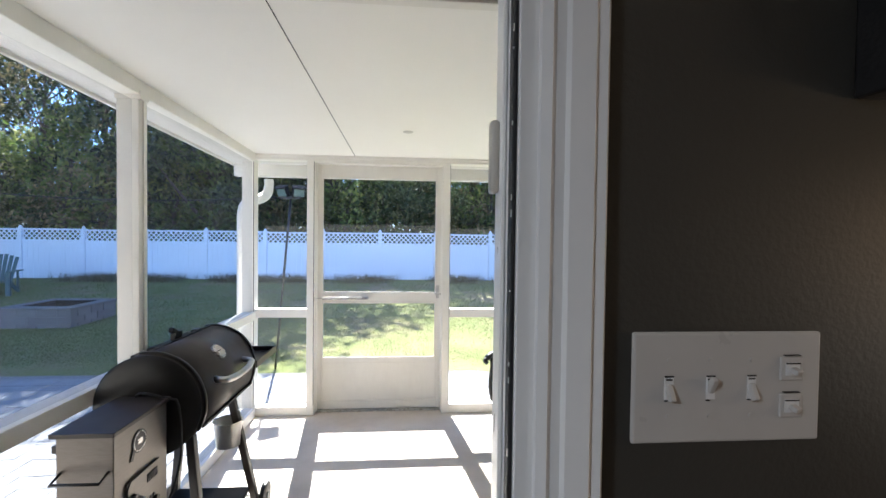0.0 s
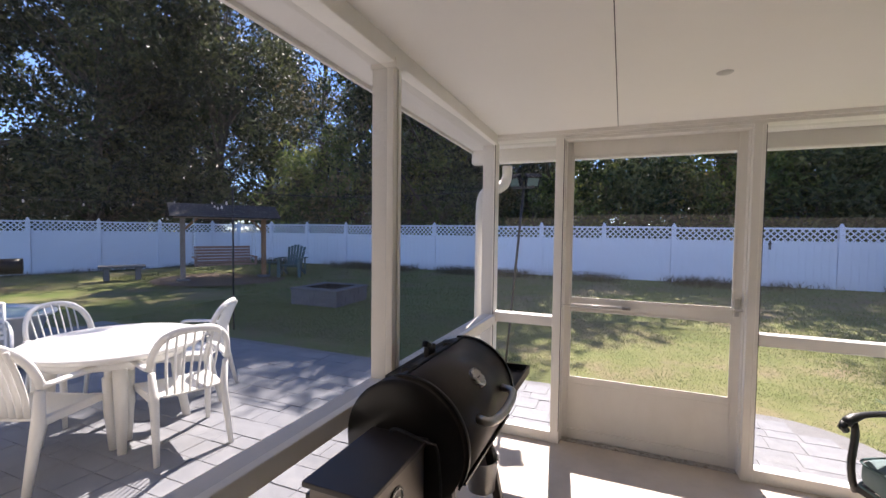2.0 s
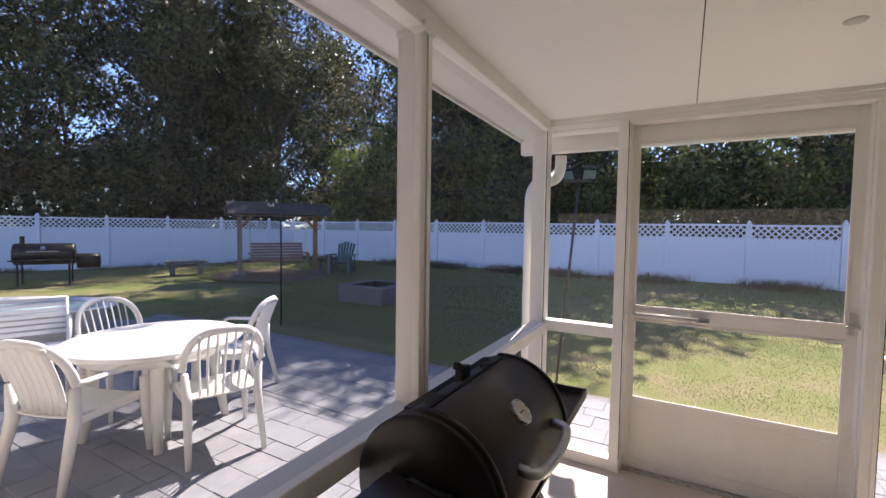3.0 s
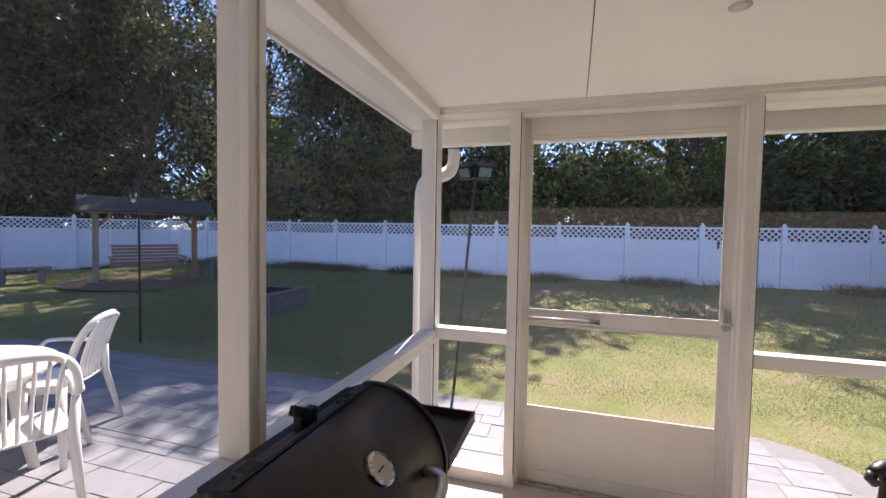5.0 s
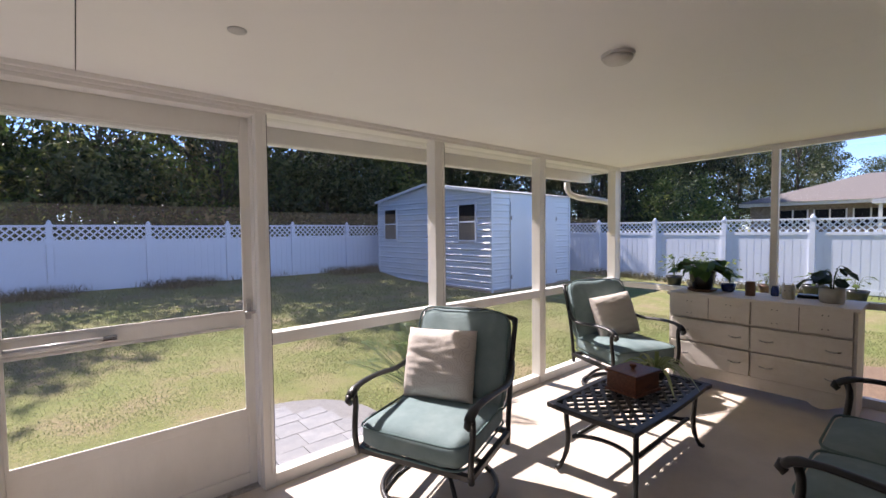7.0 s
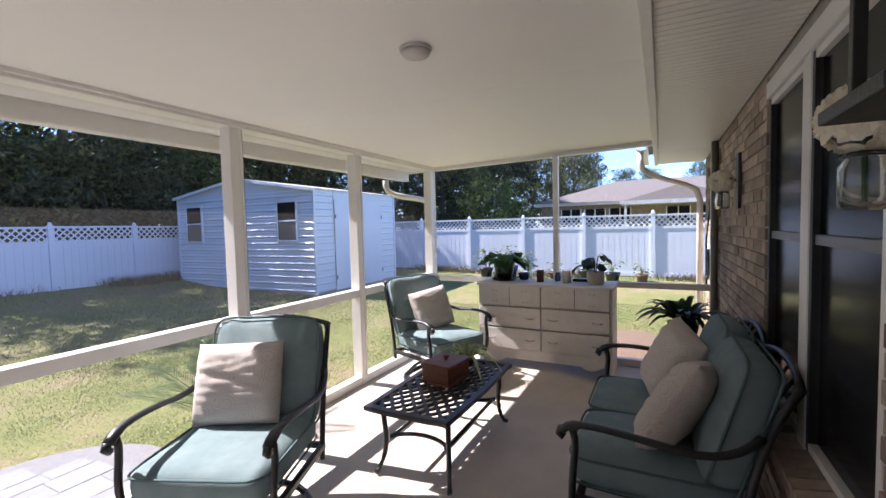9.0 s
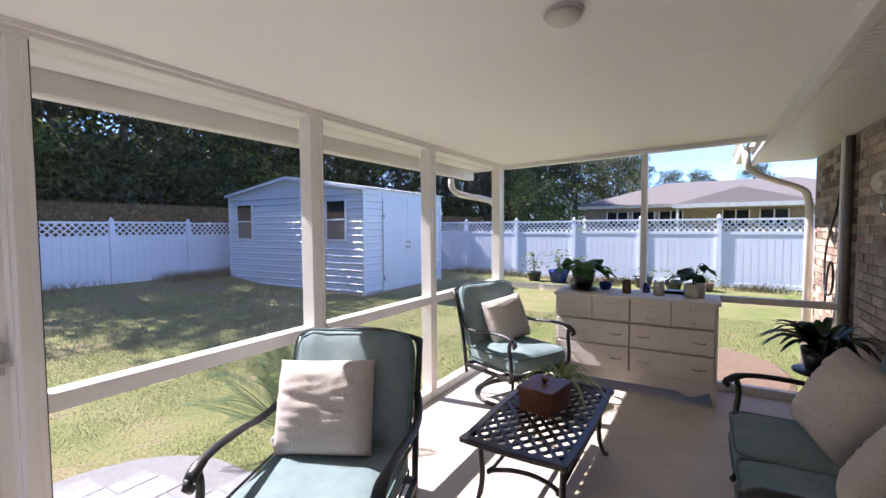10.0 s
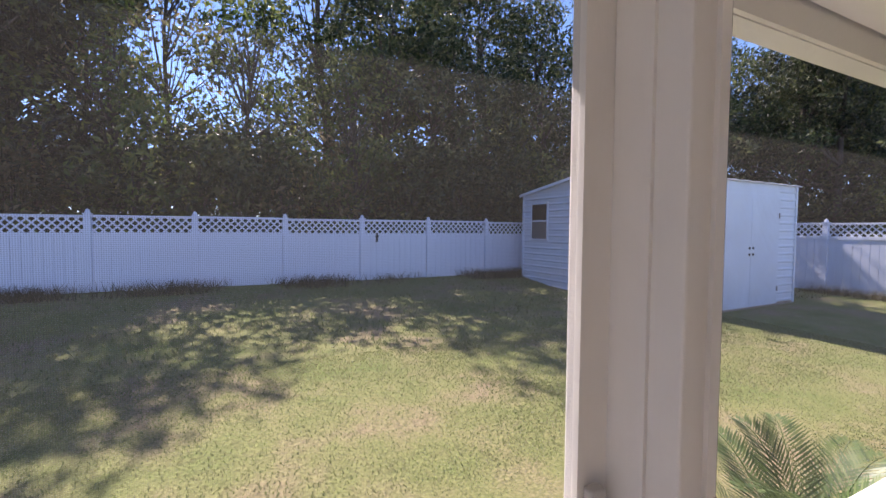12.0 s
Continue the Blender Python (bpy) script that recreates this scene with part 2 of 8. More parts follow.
M_PALM = leaf_material("palm_fronds", (0.05, 0.09, 0.03), (0.1, 0.16, 0.05), (0.17, 0.22, 0.08))
M_GRASS = leaf_material("grass_blades", (0.135, 0.165, 0.06), (0.175, 0.22, 0.07), (0.275, 0.27, 0.135), 0.5)
M_WEED = leaf_material("dry_weeds", (0.05, 0.05, 0.02), (0.1, 0.09, 0.05), (0.18, 0.16, 0.09), 0.3)


def ground_material():
    m = bpy.data.materials.new("lawn_ground")
    m.use_nodes = True
    nt = m.node_tree
    b = nt.nodes["Principled BSDF"]
    tc = nt.nodes.new("ShaderNodeTexCoord")
    big = nt.nodes.new("ShaderNodeTexNoise")
    big.inputs["Scale"].default_value = 0.7
    big.inputs["Detail"].default_value = 7
    big.inputs["Roughness"].default_value = 0.7
    fine = nt.nodes.new("ShaderNodeTexNoise")
    fine.inputs["Scale"].default_value = 45
    fine.inputs["Detail"].default_value = 5
    r1 = nt.nodes.new("ShaderNodeValToRGB")
    r1.color_ramp.elements[0].position, r1.color_ramp.elements[1].position = 0.36, 0.66
    r1.color_ramp.elements[0].color = (0.23, 0.185, 0.115, 1)
    r1.color_ramp.elements[1].color = (0.115, 0.15, 0.046, 1)
    r1.color_ramp.elements.new(0.5).color = (0.175, 0.18, 0.074, 1)
    r2 = nt.nodes.new("ShaderNodeValToRGB")
    r2.color_ramp.elements[0].color, r2.color_ramp.elements[1].color = (0.62, 0.62, 0.62, 1), (1.35, 1.35, 1.27, 1)
    r2.color_ramp.elements[0].position, r2.color_ramp.elements[1].position = 0.3, 0.7
    mx = nt.nodes.new("ShaderNodeMix")
    mx.data_type, mx.blend_type = "RGBA", "MULTIPLY"
    mx.inputs[0].default_value = 1
    for n in (big, fine):
        nt.links.new(tc.outputs["Object"], n.inputs["Vector"])
    nt.links.new(big.outputs[0], r1.inputs[0])
    nt.links.new(fine.outputs[0], r2.inputs[0])
    nt.links.new(r1.outputs[0], mx.inputs[6])
    nt.links.new(r2.outputs[0], mx.inputs[7])
    nt.links.new(mx.outputs[2], b.inputs["Base Color"])
    b.inputs["Roughness"].default_value = 0.95
    b.inputs["Specular IOR Level"].default_value = 0.1
    bp = nt.nodes.new("ShaderNodeBump")
    bp.inputs["Strength"].default_value, bp.inputs["Distance"].default_value = 0.5, 0.015
    nt.links.new(fine.outputs[0], bp.inputs["Height"])
    nt.links.new(bp.outputs[0], b.inputs["Normal"])
    return m


M_GROUND = ground_material()


def screen_material():
    """Insect screen: fine threads that block part of the view and catch the sun."""
    m = bpy.data.materials.new("insect_screen")
    m.use_nodes = True
    nt = m.node_tree
    nt.nodes.remove(nt.nodes["Principled BSDF"])
    tc = nt.nodes.new("ShaderNodeTexCoord")
    vals = []
    for axis in ("X", "Y", "Z"):
        wv = nt.nodes.new("ShaderNodeTexWave")
        wv.wave_type, wv.bands_direction = "BANDS", axis
        wv.inputs["Scale"].default_value = 190.0
        nt.links.new(tc.outputs["Object"], wv.inputs["Vector"])
        vals.append(wv)
    a = nt.nodes.new("ShaderNodeMath")
    a.operation = "ADD"
    nt.links.new(vals[0].outputs["Fac"], a.inputs[0])
    nt.links.new(vals[2].outputs["Fac"], a.inputs[1])
    mr = nt.nodes.new("ShaderNodeMapRange")
    mr.inputs["From Min"].default_value, mr.inputs["From Max"].default_value = 0.4, 1.9
    mr.inputs["To Min"].default_value, mr.inputs["To Max"].default_value = 0.0, 0.38
    nt.links.new(a.outputs[0], mr.inputs["Value"])
    tp = nt.nodes.new("ShaderNodeBsdfTransparent")
    df = nt.nodes.new("ShaderNodeBsdfDiffuse")
    df.inputs["Color"].default_value = (0.14, 0.135, 0.13, 1)
    tl = nt.nodes.new("ShaderNodeBsdfTranslucent")
    tl.inputs["Color"].default_value = (0.14, 0.135, 0.13, 1)
    m1 = nt.nodes.new("ShaderNodeMixShader")
    m1.inputs[0].default_value = 0.45
    nt.links.new(df.outputs[0], m1.inputs[1])
    nt.links.new(tl.outputs[0], m1.inputs[2])
    m2 = nt.nodes.new("ShaderNodeMixShader")
    nt.links.new(mr.outputs[0], m2.inputs[0])
    nt.links.new(tp.outputs[0], m2.inputs[1])
    nt.links.new(m1.outputs[0], m2.inputs[2])
    nt.links.new(m2.outputs[0], nt.nodes["Material Output"].inputs["Surface"])
    return m


M_SCREEN = screen_material()


# ---- builders ----
class Geo:
    """Collects vertices and faces of one mesh."""

    def __init__(self):
        self.v, self.f = [], []

    def add(self, verts, faces):
        o = len(self.v)
        self.v += [tuple(p) for p in verts]
        self.f += [tuple(i + o for i in q) for q in faces]
        return self

    def box(self, lo, hi, m=None):
        (a, b, c), (d, e, f) = lo, hi
        p = [Vector(q) for q in ((a, b, c), (d, b, c), (d, e, c), (a, e, c), (a, b, f), (d, b, f), (d, e, f), (a, e, f))]
        if m is not None:
            p = [m @ q for q in p]
        return self.add(p, [(3, 2, 1, 0), (4, 5, 6, 7), (0, 1, 5, 4), (1, 2, 6, 5), (2, 3, 7, 6), (3, 0, 4, 7)])

    def beam(self, a, b, w, h, up=(0, 0, 1)):
        """A square bar from a to b: w across, h along up."""
        a, b = Vector(a), Vector(b)
        d = (b - a).normalized()
        s = d.cross(Vector(up))
        s = s.normalized() if s.length > 1e-5 else Vector((1, 0, 0))
        u = s.cross(d)
        p = [q + s * x * w / 2 + u * y * h / 2 for q in (a, b) for x, y in ((-1, -1), (1, -1), (1, 1), (-1, 1))]
        return self.add(p, [(0, 1, 2, 3), (7, 6, 5, 4), (0, 4, 5, 1), (1, 5, 6, 2), (2, 6, 7, 3), (3, 7, 4, 0)])

    def tube(self, path, r, n=8, closed=False, flat=1.0):
        path = [Vector(p) for p in path]
        k = len(path)
        rs = r if isinstance(r, (list, tuple)) else [r] * k
        rings, prev = [], None
        for i, p in enumerate(path):
            a = path[(i - 1) % k] if closed or i else p
            b = path[(i + 1) % k] if closed or i < k - 1 else p
            d = (b - a).normalized()
            if prev is None:
                s = d.orthogonal().normalized() if abs(d.z) > 0.9 else d.cross(Vector((0, 0, 1))).normalized()
            else:
                s = (prev - d * prev.dot(d)).normalized()
            prev = s
            u = d.cross(s)
            rings.append([p + (s * math.cos(t) + u * math.sin(t) * flat) * rs[i] for t in [2 * math.pi * j / n for j in range(n)]])
        vs = [q for ring in rings for q in ring]
        fs = []
        for i in range(k if closed else k - 1):
            for j in range(n):
                a, b = i * n, ((i + 1) % k) * n
                fs.append((a + j, a + (j + 1) % n, b + (j + 1) % n, b + j))
        if not closed:
            fs.append(tuple(range(n - 1, -1, -1)))
            fs.append(tuple((k - 1) * n + j for j in range(n)))
        return self.add(vs, fs)

    def lathe(self, profile, at=(0, 0, 0), n=24, m=None):
        """Turned shape: (radius, height) pairs about z."""
        vs, fs = [], []
        for r, z in profile:
            for j in range(n):
                t = 2 * math.pi * j / n
                q = Vector((at[0] + r * math.cos(t), at[1] + r * math.sin(t), at[2] + z))
                vs.append(m @ q if m is not None else q)
        for i in range(len(profile) - 1):
            for j in range(n):
                fs.append((i * n + j, i * n + (j + 1) % n, (i + 1) * n + (j + 1) % n, (i + 1) * n + j))
        fs.append(tuple(range(n - 1, -1, -1)))
        fs.append(tuple((len(profile) - 1) * n + j for j in range(n)))
        return self.add(vs, fs)

    def quad(self, a, b, c, d):
        return self.add([a, b, c, d], [(0, 1, 2, 3)])

    def mesh(self, name, mat, smooth=False):
        me = bpy.data.meshes.new(name)
        me.from_pydata(self.v, [], self.f)
        me.materials.append(mat)
        if smooth:
            me.polygons.foreach_set("use_smooth", [True] * len(me.polygons))
        me.update()
        return me


def part(name, geo, mat, parent, label="", smooth=False, bevel=0.0, at=None):
    ob = new(name, geo.mesh(name, mat, smooth))
    if bevel > 0:
        bv = ob.modifiers.new("bevel", "BEVEL")
        bv.width, bv.segments, bv.limit_method = bevel, 2, "ANGLE"
    if at is not None:
        ob.matrix_basis = at
    ob.parent = parent
    return tagged(ob, label)


def thing(name, label, category, at=None, group="", kind=""):
    ob = new(name)
    ob.empty_display_size = 0.1
    if at is not None:
        ob.matrix_basis = at
    return tagged(ob, label, category, group, kind)


def solid(name, geo, mat, label, category, group="", kind="", smooth=False, bevel=0.0, at=None):
    ob = new(name, geo.mesh(name, mat, smooth))
    if bevel > 0:
        bv = ob.modifiers.new("bevel", "BEVEL")
        bv.width, bv.segments, bv.limit_method = bevel, 2, "ANGLE"
    if at is not None:
        ob.matrix_basis = at
    return tagged(ob, label, category, group, kind)


def piece(name, mesh, parent, at):
    ob = new(name, mesh)
    ob.matrix_basis = at
    ob.parent = parent
    return ob


def bezier(a, b, c, d, n=12):
    a, b, c, d = Vector(a), Vector(b), Vector(c), Vector(d)
    return [a * (1 - t) ** 3 + b * 3 * t * (1 - t) ** 2 + c * 3 * t * t * (1 - t) + d * t ** 3 for t in [i / n for i in range(n + 1)]]


# ---- large structure ----
FRONT, WEST, EAST, BRICK, INNER = 4.04, -0.862, 4.76, 1.005, 0.735
GROUND = -0.08


def ground_z(x, y):
    """The yard: a little below the slab, rising gently to the fences."""
    z = GROUND - 0.02
    for a, b, h in ((5.6, 8.2, 0.08), (8.2, 11.7, 0.08), (11.7, 13.68, 0.2)):
        z += h * min(1, max(0, (y - a) / (b - a)))
    west = min(1, max(0, (-6.0 - x) / 6.0))
    z = max(z, GROUND - 0.02 + 0.06 * west) if y > -3 else z
    calm = min(1, max(0, (y - 5.5) / 2.0)) if -10 < x < 3 else 0.5
    return z + 0.04 * noise.noise(Vector((x * 0.16, y * 0.16, 0.3))) * calm


def build_ground():
    g = Geo()
    xs = [-600, -150, -60] + [-30 + i for i in range(61)] + [60, 150, 600]
    ys = [-600, -150, -40] + [-10 + i for i in range(51)] + [70, 150, 600]
    for y in ys:
        for x in xs:
            g.v.append((x, y, ground_z(x, y) if abs(x) < 40 and -20 < y < 45 else GROUND))
    k = len(xs)
    for j in range(len(ys) - 1):
        for i in range(k - 1):
            g.f.append((j * k + i, j * k + i + 1, (j + 1) * k + i + 1, (j + 1) * k + i))
    solid("ground", g, M_GROUND, "patchy green and straw-coloured lawn", "lawn", kind="structure", smooth=True)


build_ground()

slab = Geo().box((WEST - 0.06, BRICK - 0.02, -0.3), (EAST + 0.08, FRONT + 0.08, 0.0))
solid("floor", slab, M_CONC, "smooth beige sealed concrete porch slab", "floor", kind="structure", bevel=0.006)

CEIL_A, CEIL_B = 2.252, 2.188  # at the house, at the front


def roof_z(y):
    return CEIL_A + (CEIL_B - CEIL_A) * (y - 1.55) / (FRONT - 1.55)


def build_porch_roof():
    g = Geo()
    y0, y1, x0, x1 = 1.5, FRONT + 0.36, WEST - 0.34, EAST + 0.16
    for a, b in ((x0, -0.056), (-0.052, 2.4), (2.402, x1)):
        g.add([(a, y0, roof_z(y0)), (b, y0, roof_z(y0)), (b, y1, roof_z(y1)), (a, y1, roof_z(y1)),
               (a, y0, roof_z(y0) + 0.09), (b, y0, roof_z(y0) + 0.09), (b, y1, roof_z(y1) + 0.09), (a, y1, roof_z(y1) + 0.09)],
              [(3, 2, 1, 0), (4, 5, 6, 7), (0, 1, 5, 4), (1, 2, 6, 5), (2, 3, 7, 6), (3, 0, 4, 7)])
    return solid("ceiling", g, M_CEIL, "white insulated-panel porch ceiling with a dark seam", "ceiling", kind="structure")


build_porch_roof()
seam = Geo().box((-0.0556, 1.6, 0), (-0.0524, FRONT - 0.02, 0.012))
for i, p in enumerate(seam.v):
    seam.v[i] = (p[0], p[1], roof_z(p[1]) - 0.0015 + p[2])
solid("trim_ceiling_seam", seam, M_BLACKRUB, "thin dark joint between ceiling panels", "seam", kind="structure")


def post(x0, x1, y0, y1, z1, name="post"):
    """Porch post with a screen-spline strip down its inner face."""
    t = thing(name, "cream-white painted porch post with screen channel trim", "post", group="porch posts", kind="structure")
    part("shaft", Geo().box((x0, y0, 0), (x1, y1, z1)), M_WHITE, t, bevel=0.004)
    return t


F0, F1 = FRONT, FRONT + 0.09
TOP = 2.15
# front posts
front_posts = [(-0.975, -0.877, -0.075), (-0.45, -0.388, -0.075), (0.692, 0.757, -0.075), (1.98, 2.075, -0.075), (3.265, 3.35, -0.075), (4.70, 4.815, -0.075)]
for a, b, n in front_posts:
    p = post(a, b, F0 + n, F1 + n * 0.9, TOP + 0.02)
    part("spline_trim", Geo().box((b - 0.024, F0 + n - 0.006, 0.09), (b - 0.006, F0 + n + 0.001, TOP - 0.01)), M_WHITE, p)
    part("spline_groove", Geo().box((b - 0.0055, F0 + n - 0.004, 0.09), (b - 0.002, F0 + n + 0.001, TOP - 0.01)), M_BLACKRUB, p)
# west posts, east posts
for y0, y1 in ((2.42, 2.478), (1.01, 1.09)):
    rise = roof_z(y0) - 2.225
    p = post(WEST - 0.10, WEST, y0, y1, 2.19 + rise, "post")
    part("spline_trim", Geo().box((WEST - 0.001, y1 - 0.03, 0.09), (WEST + 0.008, y1 - 0.008, 2.14 + rise)), M_WHITE, p)
    part("spline_groove", Geo().box((WEST - 0.001, y1 - 0.0075, 0.09), (WEST + 0.004, y1 - 0.004, 2.13 + rise)), M_BLACKRUB, p)
    part("cap_plate", Geo().box((WEST - 0.105, y0 - 0.004, 2.135 + rise), (WEST + 0.012, y1 + 0.004, 2.175 + rise)), M_WHITE, p, bevel=0.003)
for y0, y1 in ((2.455, 2.51), (1.01, 1.06)):
    post(EAST, EAST + 0.07, y0, y1, roof_z(y1) - 0.04, "post")


def rail(lo, hi, label="cream-white painted porch chair rail"):
    solid("trim_rail", Geo().box(lo, hi), M_WHITE, label, "rail", kind="structure", bevel=0.004)


fx = [(p[0], p[1]) for p in front_posts]
for i in range(5):
    if i == 1:
        continue
    a, b = fx[i][1], fx[i + 1][0]
    s = -0.072
    rail((a, F0 + s, 0.832), (b, F0 + s + 0.085, 0.902))
    rail((a, F0 - 0.07, 0.0), (b, F0 + 0.015, 0.075), "white sill board under the screen")
for a, b in ((1.09, 2.42), (2.478, F0)):
    rail((WEST - 0.10, a, 0.815), (WEST + 0.0, b, 0.882))
    rail((WEST - 0.095, a, 0.0), (WEST - 0.005, b, 0.075), "white sill board under the screen")
for a, b in ((1.06, 2.455), (2.51, F0)):
    rail((EAST + 0.003, a, 0.805), (EAST + 0.067, b, 0.862))
    rail((EAST + 0.004, a, 0.0), (EAST + 0.066, b, 0.075), "white sill board under the screen")
# header beams
head = Geo().box((WEST - 0.11, F0 - 0.08, TOP), (EAST + 0.07, F1 + 0.01, 2.215))
head.box((WEST - 0.0, F0 - 0.1, 2.168), (EAST - 0.0, F0 - 0.08, 2.21))
solid("trim_header_front", head, M_WHITE, "white painted header beam along the front of the porch", "beam", kind="structure", bevel=0.004)
def sloped(geo):
    """Tilts a beam along y so that it follows the roof."""
    geo.v = [(x, y, z + roof_z(y) - roof_z(F0)) for x, y, z in geo.v]
    return geo


headw = sloped(Geo().box((WEST - 0.105, 1.01, 2.12), (WEST + 0.005, F0 - 0.1, 2.19)))
solid("trim_header_west", headw, M_WHITE, "white painted header beam along the side of the porch", "beam", kind="structure", bevel=0.004)
heade = sloped(Geo().box((EAST, 1.01, 2.145), (EAST + 0.075, F0 - 0.1, 2.19)))
solid("trim_header_east", heade, M_WHITE, "white painted header beam above the dresser", "beam", kind="structure", bevel=0.004)

# eaves: front gutter, west rake board
gut = thing("gutter", "white aluminium gutter along the porch roof edge", "gutter", kind="structure")
gg = Geo()
gy, gz = F1 + 0.30, 2.072
prof = [(0, 0.10), (0, 0), (0.085, 0), (0.1, 0.03), (0.1, 0.07), (0.125, 0.105), (0.12, 0.108), (0.094, 0.075), (0.094, 0.03), (0.08, 0.006), (0.006, 0.006), (0.006, 0.10)]
for x in (WEST - 0.36, EAST + 0.2):
    gg.v += [(x, gy + a, gz + b) for a, b in prof]
k = len(prof)
gg.f += [(i, (i + 1) % k, k + (i + 1) % k, k + i) for i in range(k)] + [tuple(range(k - 1, -1, -1)), tuple(range(k, 2 * k))]
part("trough", gg, M_WHITE, gut)
part("fascia", Geo().box((WEST - 0.35, gy - 0.02, 2.076), (EAST + 0.17, gy - 0.002, 2.27)), M_WHITE, gut)
rake = sloped(Geo().box((WEST - 0.36, 1.5, 2.168), (WEST - 0.34, gy - 0.02, 2.29)))
solid("trim_rake_west", rake, M_WHITE, "white rake board at the porch roof edge", "trim", kind="structure", bevel=0.003)
rake = sloped(Geo().box((EAST + 0.16, 1.55, 2.168), (EAST + 0.18, gy - 0.02, 2.29)))
solid("trim_rake_east", rake, M_WHITE, "white rake board at the porch roof edge", "trim", kind="structure", bevel=0.003)


def flat_pipe(path, label, ridges=True, r=0.047):
    """Rectangular aluminium downspout along a bent path."""
    t = thing("downspout", label, "downspout", kind="structure")
    part("pipe", Geo().tube(path, r, 8, flat=0.75), M_WHITE, t, smooth=True)
    if ridges:
        for i in range(1, 9):
            q = Vector(path[1]).lerp(Vector(path[2]), i / 9)
            d = (Vector(path[2]) - Vector(path[1])).normalized()
            part("ridge", Geo().tube([q - d * 0.006, q + d * 0.006], 0.053, 8, flat=0.75), M_WHITE, t)
    return t


gx = WEST - 0.16
flat_pipe([(gx + 0.1, gy + 0.05, 2.05)] + bezier((gx + 0.1, gy + 0.05, 1.99), (gx + 0.1, gy + 0.05, 1.87), (gx + 0.05, gy - 0.05, 1.86), (gx - 0.0, F1 + 0.12, 1.82), 8)
          + bezier((gx - 0.01, F1 + 0.1, 1.80), (gx - 0.03, F1 + 0.06, 1.77), (gx - 0.03, F1 + 0.05, 1.72), (gx - 0.03, F1 + 0.05, 1.6), 6) + [(gx - 0.03, F1 + 0.05, 0.0)],
          "white aluminium downspout beside the porch corner", False)
flat_pipe([(4.5, gy + 0.05, 2.05)] + bezier((4.5, gy + 0.05, 2.0), (4.5, gy + 0.05, 1.9), (4.58, gy, 1.87), (4.7, gy - 0.1, 1.85), 8)
          + bezier((4.85, F1 + 0.16, 1.84), (5.05, F1 + 0.08, 1.82), (5.1, F1 + 0.05, 1.8), (5.1, F1 + 0.05, 1.6), 6) + [(5.1, F1 + 0.05, -0.08)],
          "white ribbed aluminium downspout elbow at the porch corner")

# screens
def screen(a, b, z0, z1):
    g = Geo().quad((*a, z0), (*b, z0), (*b, z1), (*a, z1))
    solid("window_screen", g, M_SCREEN, "grey insect screen stretched in the porch opening", "screen", kind="structure")


for i in range(5):
    a, b = fx[i][1], fx[i + 1][0]
    if i != 1:
        screen((a, F0 + 0.03), (b, F0 + 0.03), 0.075, 0.832)
        screen((a, F0 + 0.03), (b, F0 + 0.03), 0.902, TOP)
for a, b in ((1.09, 2.42), (2.478, F0)):
    screen((WEST - 0.03, a), (WEST - 0.03, b), 0.075, 0.815)
    screen((WEST - 0.03, a), (WEST - 0.03, b), 0.882, 2.14)
for a, b in ((1.06, 2.455), (2.51, F0)):
    screen((EAST + 0.03, a), (EAST + 0.03, b), 0.075, 0.805)
    screen((EAST + 0.03, a), (EAST + 0.03, b), 0.862, 2.15)


